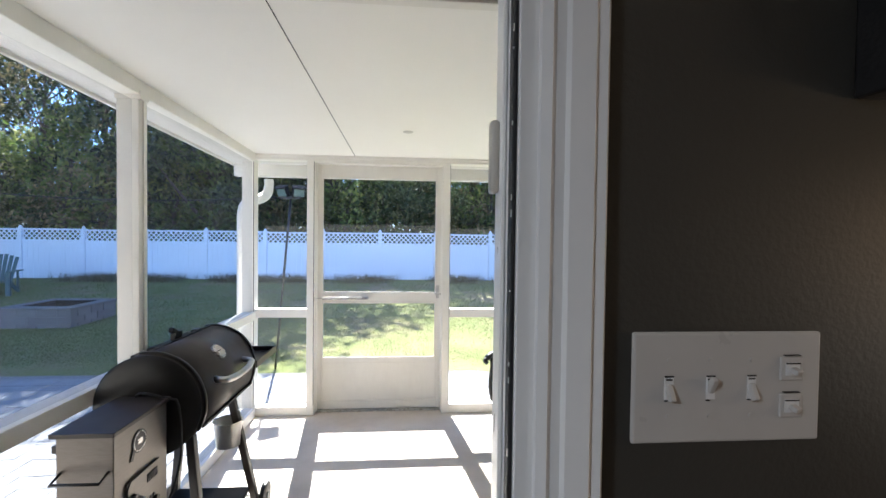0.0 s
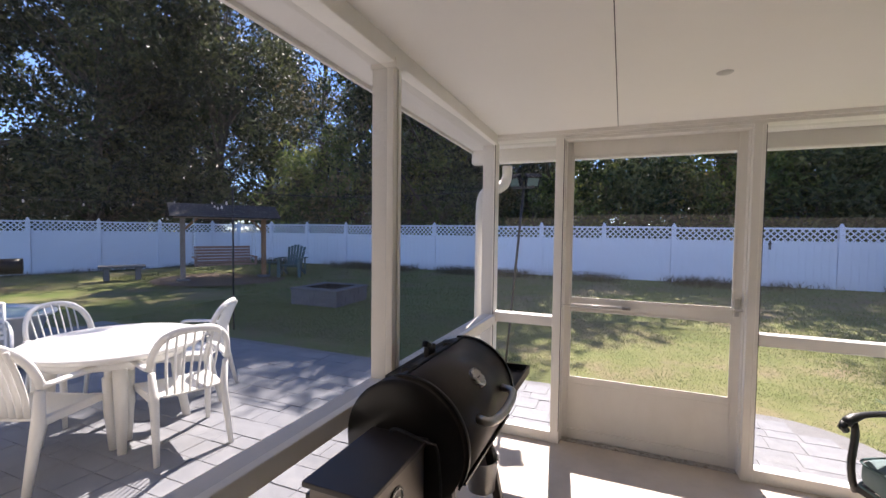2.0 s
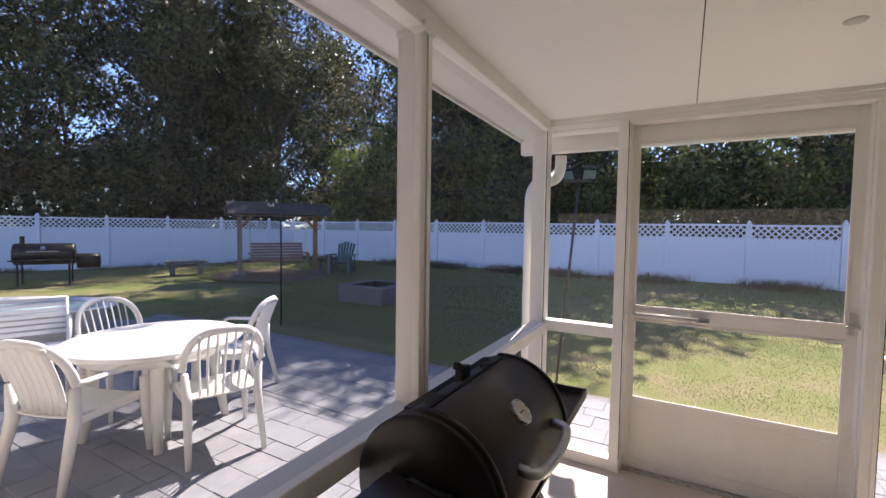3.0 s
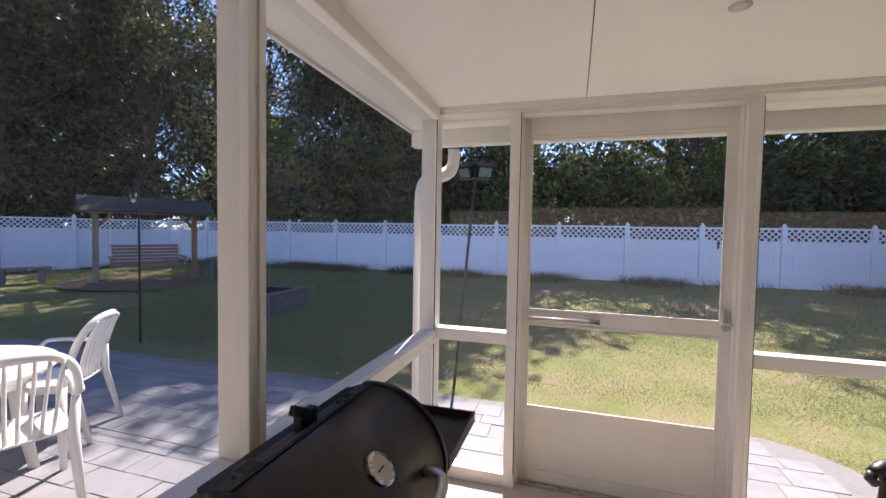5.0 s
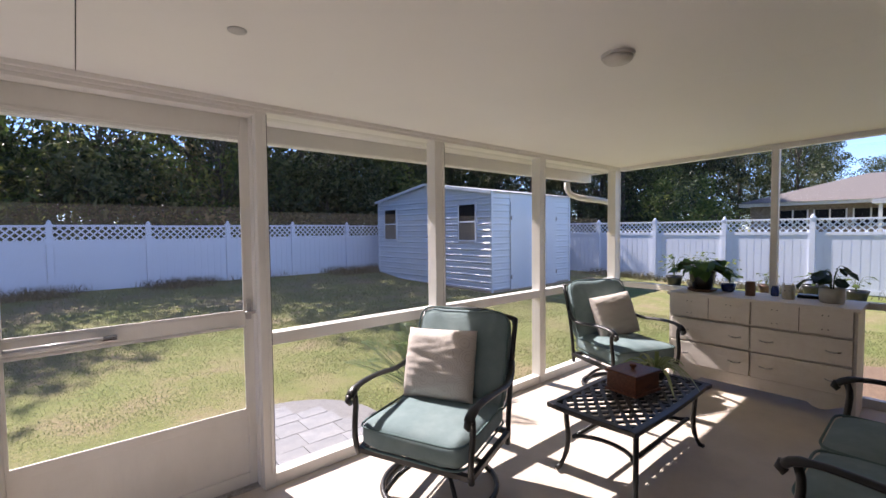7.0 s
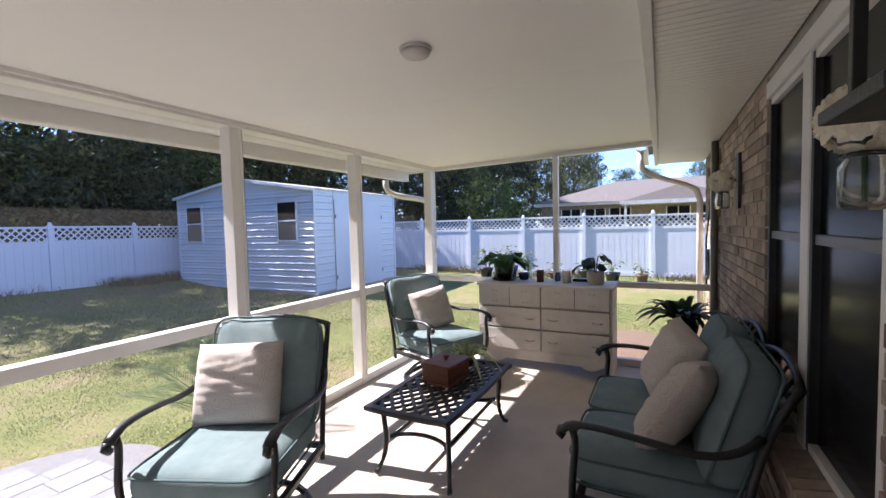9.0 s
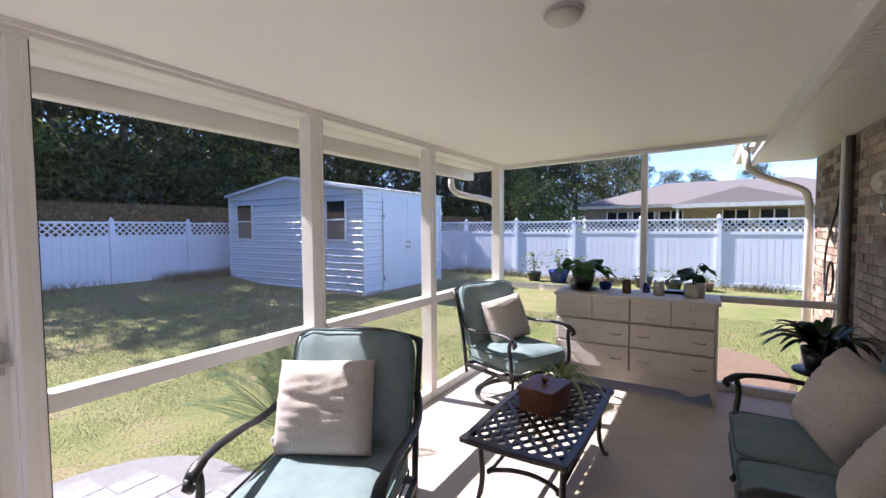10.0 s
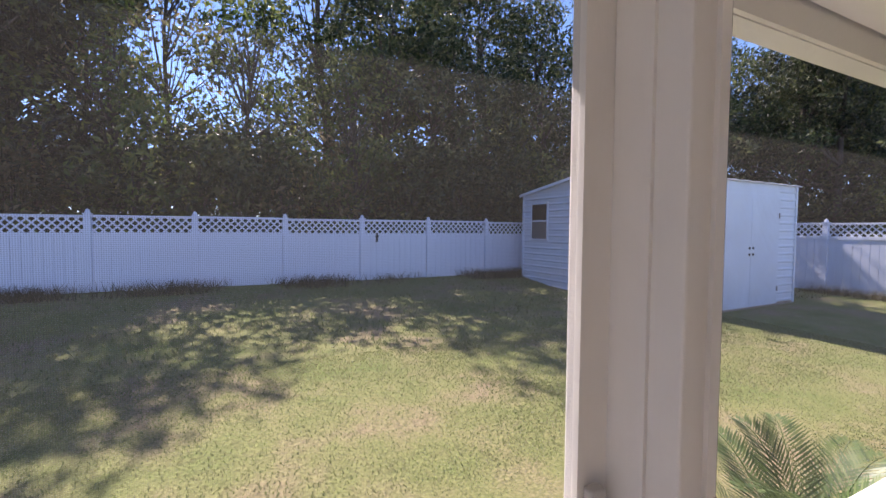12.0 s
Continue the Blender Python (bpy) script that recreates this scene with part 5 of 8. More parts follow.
def cushion(w, d, h, e=0.28, crown=0.0, seed=0, wrinkle=0.006, nu=40, nv=20):
    """A stuffed box cushion with rounded edges, a soft crown and slight wrinkles."""
    g = Geo()
    for i in range(nv + 1):
        phi = -math.pi / 2 + math.pi * i / nv
        for j in range(nu):
            th = 2 * math.pi * j / nu
            x = w / 2 * sgn_pow(math.cos(phi), e * 1.3) * sgn_pow(math.cos(th), e)
            y = d / 2 * sgn_pow(math.cos(phi), e * 1.3) * sgn_pow(math.sin(th), e)
            z = h / 2 * sgn_pow(math.sin(phi), 0.55)
            f = (1 - (2 * x / w) ** 2) * (1 - (2 * y / d) ** 2)
            z += crown * f * (1 if z > 0 else -0.2)
            k = noise.noise(Vector((x * 6 + seed, y * 6, z * 5))) + 0.6 * noise.noise(Vector((x * 21 + seed, y * 6, z * 9)))
            edge = min(1.0, max(0.0, (y / d + 0.1) * 1.6))
            k += 1.4 * edge * (abs(noise.noise(Vector((x * 15 + seed * 3, y * 2.5, 1.0)))) - 0.25)
            z += wrinkle * k
            g.v.append((x, y + wrinkle * 0.4 * k, z))
    for i in range(nv):
        for j in range(nu):
            a, b = i * nu + j, i * nu + (j + 1) % nu
            g.f.append((a, b, b + nu, a + nu))
    g.f.append(tuple(range(nu - 1, -1, -1)))
    g.f.append(tuple(nv * nu + j for j in range(nu)))
    return g


def piping_path(w, d, z, e=0.28, n=40, k=1.0):
    return [(w / 2 * k * sgn_pow(math.cos(2 * math.pi * j / n), e), d / 2 * k * sgn_pow(math.sin(2 * math.pi * j / n), e), z) for j in range(n)]


def pillow_geo(w, h, t, seed):
    """A throw pillow: thick in the middle, pinched eared corners, folds."""
    g = Geo()
    n = 36
    for side in (1, -1):
        for i in range(n + 1):
            for j in range(n + 1):
                u, v = -1 + 2 * i / n, -1 + 2 * j / n
                pin = 1 - 0.025 * (1 - abs(u) ** 3) * abs(v) ** 4
                piv = 1 - 0.025 * (1 - abs(v) ** 3) * abs(u) ** 4
                th = t / 2 * ((1 - u ** 4) * (1 - v ** 4)) ** 0.55
                k = noise.noise(Vector((u * 1.2 + v * 5 + seed, v * 1.5 - u, side * 2))) + 0.7 * noise.noise(Vector((u * 2 - v * 4 + seed, v * 9, side)))
                k += 1.2 * abs(noise.noise(Vector((u * 3.5 + seed, v * 3.5 + u * 2, side * 3.1)))) * (abs(u) + abs(v)) * 0.8
                fold = 0.007 * k * min(1, th / (t * 0.25))
                g.v.append((u * w / 2 * piv, side * (th + 0.002) + fold, v * h / 2 * pin))
    m = (n + 1) * (n + 1)
    for s in (0, 1):
        for i in range(n):
            for j in range(n):
                a = s * m + i * (n + 1) + j
                q = (a, a + n + 1, a + n + 2, a + 1)
                g.f.append(q if s else q[::-1])
    edge = [(i, 0) for i in range(n)] + [(n, j) for j in range(n)] + [(n - i, n) for i in range(n)] + [(0, n - j) for j in range(n)]
    for a, b in zip(edge, edge[1:] + edge[:1]):
        ia, ib = a[0] * (n + 1) + a[1], b[0] * (n + 1) + b[1]
        g.f.append((ia, ib, m + ib, m + ia))
    return g


def pillow_material():
    """Beige cotton printed with rings and paisley-like scrolls."""
    m = bpy.data.materials.new("paisley_cotton")
    m.use_nodes = True
    nt = m.node_tree
    b = nt.nodes["Principled BSDF"]
    tc = nt.nodes.new("ShaderNodeTexCoord")
    vo = nt.nodes.new("ShaderNodeTexVoronoi")
    vo.inputs["Scale"].default_value = 12.0
    sn = nt.nodes.new("ShaderNodeMath")
    sn.operation = "MULTIPLY"
    sn.inputs[1].default_value = 42.0
    s2 = nt.nodes.new("ShaderNodeMath")
    s2.operation = "SINE"
    ns = nt.nodes.new("ShaderNodeTexNoise")
    ns.inputs["Scale"].default_value = 4.0
    mul = nt.nodes.new("ShaderNodeMath")
    mul.operation = "MULTIPLY"
    ramp = nt.nodes.new("ShaderNodeValToRGB")
    ramp.color_ramp.elements[0].color, ramp.color_ramp.elements[1].color = (0.55, 0.5, 0.455, 1), (0.46, 0.41, 0.36, 1)
    ramp.color_ramp.elements[0].position, ramp.color_ramp.elements[1].position = 0.25, 0.6
    fine = nt.nodes.new("ShaderNodeTexNoise")
    fine.inputs["Scale"].default_value = 260
    bp = nt.nodes.new("ShaderNodeBump")
    bp.inputs["Strength"].default_value, bp.inputs["Distance"].default_value = 0.3, 0.005
    for n in (vo, ns, fine):
        nt.links.new(tc.outputs["Object"], n.inputs["Vector"])
    nt.links.new(vo.outputs["Distance"], sn.inputs[0])
    nt.links.new(sn.outputs[0], s2.inputs[0])
    nt.links.new(s2.outputs[0], mul.inputs[0])
    nt.links.new(ns.outputs[0], mul.inputs[1])
    nt.links.new(mul.outputs[0], ramp.inputs[0])
    nt.links.new(ramp.outputs[0], b.inputs["Base Color"])
    nt.links.new(fine.outputs[0], bp.inputs["Height"])
    nt.links.new(bp.outputs[0], b.inputs["Normal"])
    b.inputs["Roughness"].default_value = 0.9
    b.inputs["Specular IOR Level"].default_value = 0.1
    return m


M_PILLOW = pillow_material()


def pillow(at, seed, w=0.46, h=0.44):
    return solid("throw_pillow", pillow_geo(w, h, 0.19, seed), M_PILLOW, "beige cotton throw pillow with a faint paisley print", "pillow", "porch throw pillows", smooth=True, at=at)


# ---- porch furniture ----
# seats face -y in their own frame, with x to the sitter's side
def seat_frame(t, w, with_swivel=True, seats=1, dz=0.0):
    """Black iron frame of an armchair or loveseat: rails, arms, back posts."""
    fr = part("seat_frame", Geo().beam((-w / 2, -0.31, 0.285), (w / 2, -0.31, 0.285), 0.03, 0.03).beam((-w / 2, 0.27, 0.27), (w / 2, 0.27, 0.27), 0.03, 0.03)
              .beam((-w / 2, -0.31, 0.285), (-w / 2, 0.27, 0.27), 0.03, 0.03).beam((w / 2, -0.31, 0.285), (w / 2, 0.27, 0.27), 0.03, 0.03), M_BLACK, t, bevel=0.003)
    for k in range(2 * seats + 1):
        x = -w / 2 + w * (k + 0.5) / (2 * seats + 1)
        part("slat", Geo().beam((x, -0.31, 0.288), (x, 0.27, 0.273), 0.05, 0.008), M_BLACK, t)
    low = 0.235 if with_swivel else 0.0
    for s in (-1, 1):
        x = s * w / 2
        path = bezier((x * 1.02, -0.315, low + 0.03), (x * 1.05, -0.37, 0.42), (x * 1.06, -0.29, 0.5), (x * 1.05, -0.33, 0.60), 8)
        part("arm_post", Geo().tube(path, 0.016, 8), M_BLACK, t, smooth=True)
        arm = bezier((x * 1.05, -0.37, 0.592), (x * 1.06, -0.33, 0.645), (x * 1.1, -0.2, 0.64), (x * 1.12, 0.0, 0.62), 8) + bezier((x * 1.12, 0.06, 0.61), (x * 1.12, 0.18, 0.6), (x * 1.08, 0.26, 0.62), (x * 1.0, 0.33, 0.68), 6)
        a = part("armrest", Geo().tube(arm, [0.02 + 0.006 * (i < 3) for i in range(len(arm))], 10, flat=0.7), M_BLACK, t, smooth=True)
        part("scroll", Geo().tube([(x * 1.05, -0.372, 0.60), (x * 1.05, -0.385, 0.575), (x * 1.05, -0.365, 0.56)], 0.018, 8), M_BLACK, a, smooth=True)
        bp = bezier((x * 1.0, 0.25, low if not with_swivel else 0.2), (x * 1.0, 0.27, 0.45), (x * 1.0, 0.33, 0.7), (x * 0.98, 0.44, 0.92 - dz), 9)
        part("back_post", Geo().tube(bp, 0.016, 8), M_BLACK, t, smooth=True)
    for k in range(seats):
        xa, xb = -w / 2 * 0.98 + k * w * 0.98 / seats, -w / 2 * 0.98 + (k + 1) * w * 0.98 / seats
        xm = (xa + xb) / 2
        part("top_rail", Geo().tube(bezier((xa, 0.44, 0.915 - dz), (xm - 0.1, 0.46, 0.972 - dz), (xm + 0.1, 0.46, 0.972 - dz), (xb, 0.44, 0.915 - dz), 10), 0.014, 8), M_BLACK, t, smooth=True)
        for i in range(1, 5):
            f = i / 5
            part("back_slat", Geo().tube(bezier((xa + (xb - xa) * f, 0.26, 0.29), (xa + (xb - xa) * f, 0.28, 0.5), (xa + (xb - xa) * f, 0.33, 0.7 - dz / 2), (xa + (xb - xa) * f, 0.45, 0.935 - dz), 6), 0.008, 6), M_BLACK, t, smooth=True)


def seat_cushions(t, w, x, seed, back=0.6, by=0.325, bz=0.668, tilt=73):
    s = part("seat_cushion", cushion(w, 0.66, 0.15, 0.22, 0.03, seed, 0.008, 56, 24), M_CUSH, t, "faded teal canvas seat cushion", smooth=True, at=pose(x, -0.035, 0.385))
    for z in (0.055, -0.055):
        part("piping", Geo().tube(piping_path(w, 0.66, z, 0.22, 44, 1.003), 0.006, 6, closed=True), M_PIPING, s, smooth=True)
    b = part("back_cushion", cushion(w, back, 0.16, 0.3, 0.035, seed + 5, 0.014, 56, 24), M_CUSH, t, "faded teal canvas back cushion tied over the frame", smooth=True, at=pose(x, by, bz, tilt, 0, 0))
    for z in (0.055, -0.055):
        part("piping", Geo().tube(piping_path(w, back, z, 0.25, 44, 1.003), 0.006, 6, closed=True), M_PIPING, b, smooth=True)


def swivel_chair(at, seed, label):
    t = thing("swivel_armchair", label, "armchair", at=at, group="porch armchairs")
    seat_frame(t, 0.66)
    ring = [(0.33 * math.cos(a), 0.33 * math.sin(a), 0.018) for a in [2 * math.pi * i / 32 for i in range(32)]]
    base = part("swivel_base", Geo().tube(ring, 0.016, 8, closed=True), M_BLACK, t, "black iron swivel base ring", smooth=True)
    for k in range(4):
        a = math.pi / 4 + k * math.pi / 2
        part("spoke", Geo().tube(bezier((0.32 * math.cos(a), 0.32 * math.sin(a), 0.02), (0.22 * math.cos(a), 0.22 * math.sin(a), 0.16), (0.12 * math.cos(a), 0.12 * math.sin(a), 0.17), (0.03 * math.cos(a), 0.03 * math.sin(a), 0.17), 8), 0.013, 8), M_BLACK, base, smooth=True)
    part("swivel_post", Geo().lathe([(0.04, 0.15), (0.04, 0.2), (0.055, 0.22), (0.1, 0.235), (0.1, 0.262)], n=16), M_BLACK, t, smooth=True)
    part("rocker_plate", Geo().box((-0.16, -0.3, 0.255), (-0.12, 0.26, 0.275)).box((0.12, -0.3, 0.255), (0.16, 0.26, 0.275)), M_BLACK, t)
    seat_cushions(t, 0.62, 0, seed)
    return t


CHAIR_A = pose(1.48, 3.35, 0, 0, 0, -157.5 + 90)
CHAIR_B = pose(3.74, 3.41, 0, 0, 0, -114.0 + 90)
swivel_chair(CHAIR_A, 1, "black iron swivel armchair with teal cushions beside the screen door")
swivel_chair(CHAIR_B, 9, "black iron swivel armchair with teal cushions beside the dresser")
pillow(CHAIR_A @ pose(-0.06, 0.13, 0.67, -18, -2, 2), 2, 0.46, 0.42)
pillow(CHAIR_B @ pose(0.03, 0.12, 0.655, -18, -8, -4), 7, 0.42, 0.40)

SOFA = pose(2.54, 1.475, 0, 0, 0, 180)


def loveseat():
    t = thing("loveseat", "black iron loveseat with teal cushions under the house windows", "sofa", at=SOFA)
    seat_frame(t, 1.2, False, 2, 0.05)
    for x in (-0.285, 0.285):
        seat_cushions(t, 0.56, x, 20 + x * 10, 0.55, 0.275, 0.655, 74)
    for s in (-1, 1):
        part("leg", Geo().tube(bezier((s * 0.6, -0.31, 0.27), (s * 0.61, -0.34, 0.2), (s * 0.6, -0.28, 0.1), (s * 0.61, -0.34, 0.012), 8), 0.017, 8), M_BLACK, t, smooth=True)


loveseat()
pillow(SOFA @ pose(-0.28, 0.06, 0.66, -26, 8, 14), 12)
pillow(SOFA @ pose(0.29, 0.08, 0.65, -30, -14, -14), 16)


def coffee_table():
    x0, x1, y0, y1, z = 2.04, 3.13, 2.455, 3.02, 0.437
    t = thing("coffee_table", "black cast-aluminium coffee table with a woven lattice top", "coffee table")
    cx, cy = (x0 + x1) / 2, (y0 + y1) / 2
    rim = Geo()
    pts, inn = [], []
    n = 12
    bow = 0.03
    corners = [(x0, y0), (x1, y0), (x1, y1), (x0, y1)]
    for k in range(4):
        a, b = Vector(corners[k]), Vector(corners[(k + 1) % 4])
        out = Vector(((a + b) / 2 - Vector((cx, cy)))).normalized()
        for i in range(n):
            f = i / n
            p = a.lerp(b, f) - out * bow * (1 - 4 * f * (1 - f)) * 0.5
            pts.append(p)
            q = Vector((cx, cy)) + Vector(((p.x - cx) * 0.915, (p.y - cy) * 0.85))
            inn.append(q)
    m = len(pts)
    for zz in (z - 0.03, z):
        rim.v += [(p.x, p.y, zz) for p in pts] + [(p.x, p.y, zz) for p in inn]
    for i in range(m):
        j = (i + 1) % m
        rim.f += [(2 * m + i, 2 * m + j, 3 * m + j, 3 * m + i), (j, i, m + i, m + j), (i, j, 2 * m + j, 2 * m + i), (m + j, m + i, 3 * m + i, 3 * m + j)]
    part("rim", rim, M_BRONZE, t, bevel=0.006)
    lat = Geo()
    ax, ay = (x1 - x0) * 0.465, (y1 - y0) * 0.435

    def clip(p, d):
        lo, hi = -9.0, 9.0
        for c, v, lim in ((p[0], d[0], ax), (p[1], d[1], ay)):
            a, b = (-lim - c) / v, (lim - c) / v
            lo, hi = max(lo, min(a, b)), min(hi, max(a, b))
        return lo, hi

    step = 0.062
    d = Vector((0.8, 0.6))
    for sg in (1, -1):
        dv = (d.x, d.y * sg)
        nv = (-dv[1], dv[0])
        for k in range(-12, 13):
            p = (nv[0] * k * step, nv[1] * k * step)
            lo, hi = clip(p, dv)
            if hi - lo > 0.03:
                lat.beam((cx + p[0] + dv[0] * lo, cy + p[1] + dv[1] * lo, z - 0.012 + 0.002 * sg), (cx + p[0] + dv[0] * hi, cy + p[1] + dv[1] * hi, z - 0.012 + 0.002 * sg), 0.021, 0.01)
    for i in range(-8, 9):
        for j in range(-6, 7):
            for off in (0,):
                u = (i - j) * step / (2 * 0.6) * 1.0
                v = (i + j) * step / (2 * 0.8) * 1.0
                if abs(u) < ax - 0.02 and abs(v) < ay - 0.02:
                    lat.lathe([(0.019, 0), (0.015, 0.008)], (cx + u, cy + v, z - 0.012), 8)
    part("lattice_top", lat, M_BRONZE, t, "open woven lattice of cast metal")
    part("centre_bar", Geo().box((cx - 0.012, y0 + 0.06, z - 0.02), (cx + 0.012, y1 - 0.06, z - 0.004)), M_BRONZE, t)
    legs = [(x0 + 0.13, y0 + 0.07), (x1 - 0.13, y0 + 0.07), (x1 - 0.13, y1 - 0.07), (x0 + 0.13, y1 - 0.07)]
    for lx, ly in legs:
        o = Vector((lx - cx, ly - cy, 0)).normalized()
        p = Vector((lx, ly, 0))
        path = bezier(p + Vector((0, 0, z - 0.025)), p + o * 0.03 + Vector((0, 0, 0.3)), p - o * 0.06 + Vector((0, 0, 0.18)), p + o * 0.05 + Vector((0, 0, 0.03)), 10)
        path += [p + o * 0.075 + Vector((0, 0, 0.018))]
        leg = part("leg", Geo().tube(path, [0.016] * 9 + [0.012, 0.014, 0.016], 8), M_BRONZE, t, smooth=True)
    ends = [(legs[0], legs[3], -1), (legs[1], legs[2], 1)]
    for a, b, s in ends:
        part("stretcher", Geo().tube(bezier((a[0] - s * 0.03, a[1] + 0.02, 0.21), (a[0] - s * 0.14, a[1] + 0.12, 0.21), (b[0] - s * 0.14, b[1] - 0.12, 0.21), (b[0] - s * 0.03, b[1] - 0.02, 0.21), 8), 0.013, 8), M_BRONZE, t, smooth=True)
    for yy in (y0 + 0.1, y1 - 0.1):
        part("stretcher", Geo().tube([(legs[0][0] + 0.02, yy, 0.21), (legs[1][0] - 0.02, yy, 0.21)], 0.012, 8), M_BRONZE, t, smooth=True)


coffee_table()


def keepsake_box():
    t = thing("wooden_box", "dark red-brown wooden box with a knobbed lid on the coffee table", "box", at=pose(2.635, 2.765, 0.435, 0, 0, -8))
    w, d, h = 0.255, 0.205, 0.115
    part("body", Geo().box((-w / 2, -d / 2, 0.012), (w / 2, d / 2, h)), M_WOODBOX, t, bevel=0.004)
    part("base_moulding", Geo().box((-w / 2 - 0.008, -d / 2 - 0.008, 0.0), (w / 2 + 0.008, d / 2 + 0.008, 0.02)), M_WOODBOX, t, bevel=0.004)
    lid = part("lid", Geo().box((-w / 2 - 0.01, -d / 2 - 0.01, h), (w / 2 + 0.01, d / 2 + 0.01, h + 0.022)), M_WOODBOX, t, bevel=0.006)
    part("knob", Geo().lathe([(0.012, h + 0.022), (0.01, h + 0.03), (0.022, h + 0.04), (0.024, h + 0.05), (0.014, h + 0.057)], n=16), M_WOODBOX, lid, smooth=True)


keepsake_box()


def strap_leaves(g, n, length, width, seed, up=0.9, droop=1.2, z0=0.0, spread=0.02):
    """Arching strap leaves from a crown."""
    rnd = random.Random(seed)
    for i in range(n):
        a = rnd.uniform(0, 2 * math.pi)
        L = length * rnd.uniform(0.6, 1.15)
        k = rnd.uniform(0.5, 1.0)
        pts = []
        for j in range(8):
            f = j / 7
            r = spread + L * f * k
            z = z0 + L * (up * f - droop * k * f * f)
            pts.append(Vector((r * math.cos(a), r * math.sin(a), z)))
        side = Vector((-math.sin(a), math.cos(a), 0))
        o = len(g.v)
        for j, p in enumerate(pts):
            w = width * math.sin(math.pi * min(0.97, 0.12 + 0.86 * j / 7)) ** 0.7
            g.v += [tuple(p - side * w), tuple(p + Vector((0, 0, -w * 0.35))), tuple(p + side * w)]
        for j in range(7):
            b = o + j * 3
            g.f += [(b, b + 1, b + 4, b + 3), (b + 1, b + 2, b + 5, b + 4)]
    return g


def broad_leaves(g, n, reach, size, seed, z0=0.0, zr=0.15, heart=1.0, tilt=0.5):
    """Stalked broad leaves, slightly cupped, scattered round a crown; returns the stalks too."""
    rnd = random.Random(seed)
    stalks = Geo()
    for i in range(n):
        a = rnd.uniform(0, 2 * math.pi)
        r = reach * rnd.uniform(0.25, 1.0)
        c = Vector((r * math.cos(a), r * math.sin(a), z0 + zr * rnd.uniform(0.1, 1.0)))
        s = size * rnd.uniform(0.65, 1.2)
        d = Vector((math.cos(a + rnd.uniform(-0.7, 0.7)), math.sin(a + rnd.uniform(-0.7, 0.7)), -tilt * rnd.uniform(0.2, 1.4))).normalized()
        w = d.cross(Vector((rnd.uniform(-0.4, 0.4), rnd.uniform(-0.4, 0.4), 1))).normalized()
        up = w.cross(d)
        o = len(g.v)
        prof = [(0.0, 0.05), (0.08, 0.42 * heart), (0.3, 0.5 * heart), (0.6, 0.36), (0.85, 0.15), (1.0, 0.01)]
        for f, b in prof:
            q = c + d * (f * s) - up * (f * f * s * 0.2)
            g.v += [tuple(q - w * b * s + up * b * s * 0.25), tuple(q), tuple(q + w * b * s + up * b * s * 0.25)]
        for j in range(5):
            b = o + j * 3
            g.f += [(b, b + 1, b + 4, b + 3), (b + 1, b + 2, b + 5, b + 4)]
        stalks.tube(bezier((0.01 * math.cos(a), 0.01 * math.sin(a), z0 - 0.03), (0.2 * r * math.cos(a), 0.2 * r * math.sin(a), z0 + zr), (0.7 * c.x, 0.7 * c.y, c.z + 0.02), c, 4), 0.0025, 4)
    return stalks


sp = thing("spider_plant", "pale variegated spider plant in a dark pot on the table", "potted plant", at=pose(2.92, 2.74, 0.435))
part("pot", Geo().lathe([(0.04, 0), (0.055, 0.02), (0.06, 0.07), (0.054, 0.07), (0.05, 0.06)], n=16), M_POTBLACK, sp, smooth=True)
part("leaves", strap_leaves(Geo(), 46, 0.29, 0.013, 5, 0.95, 1.35, 0.06), M_LEAF_SPIDER, sp, "thin arching cream and green leaves")


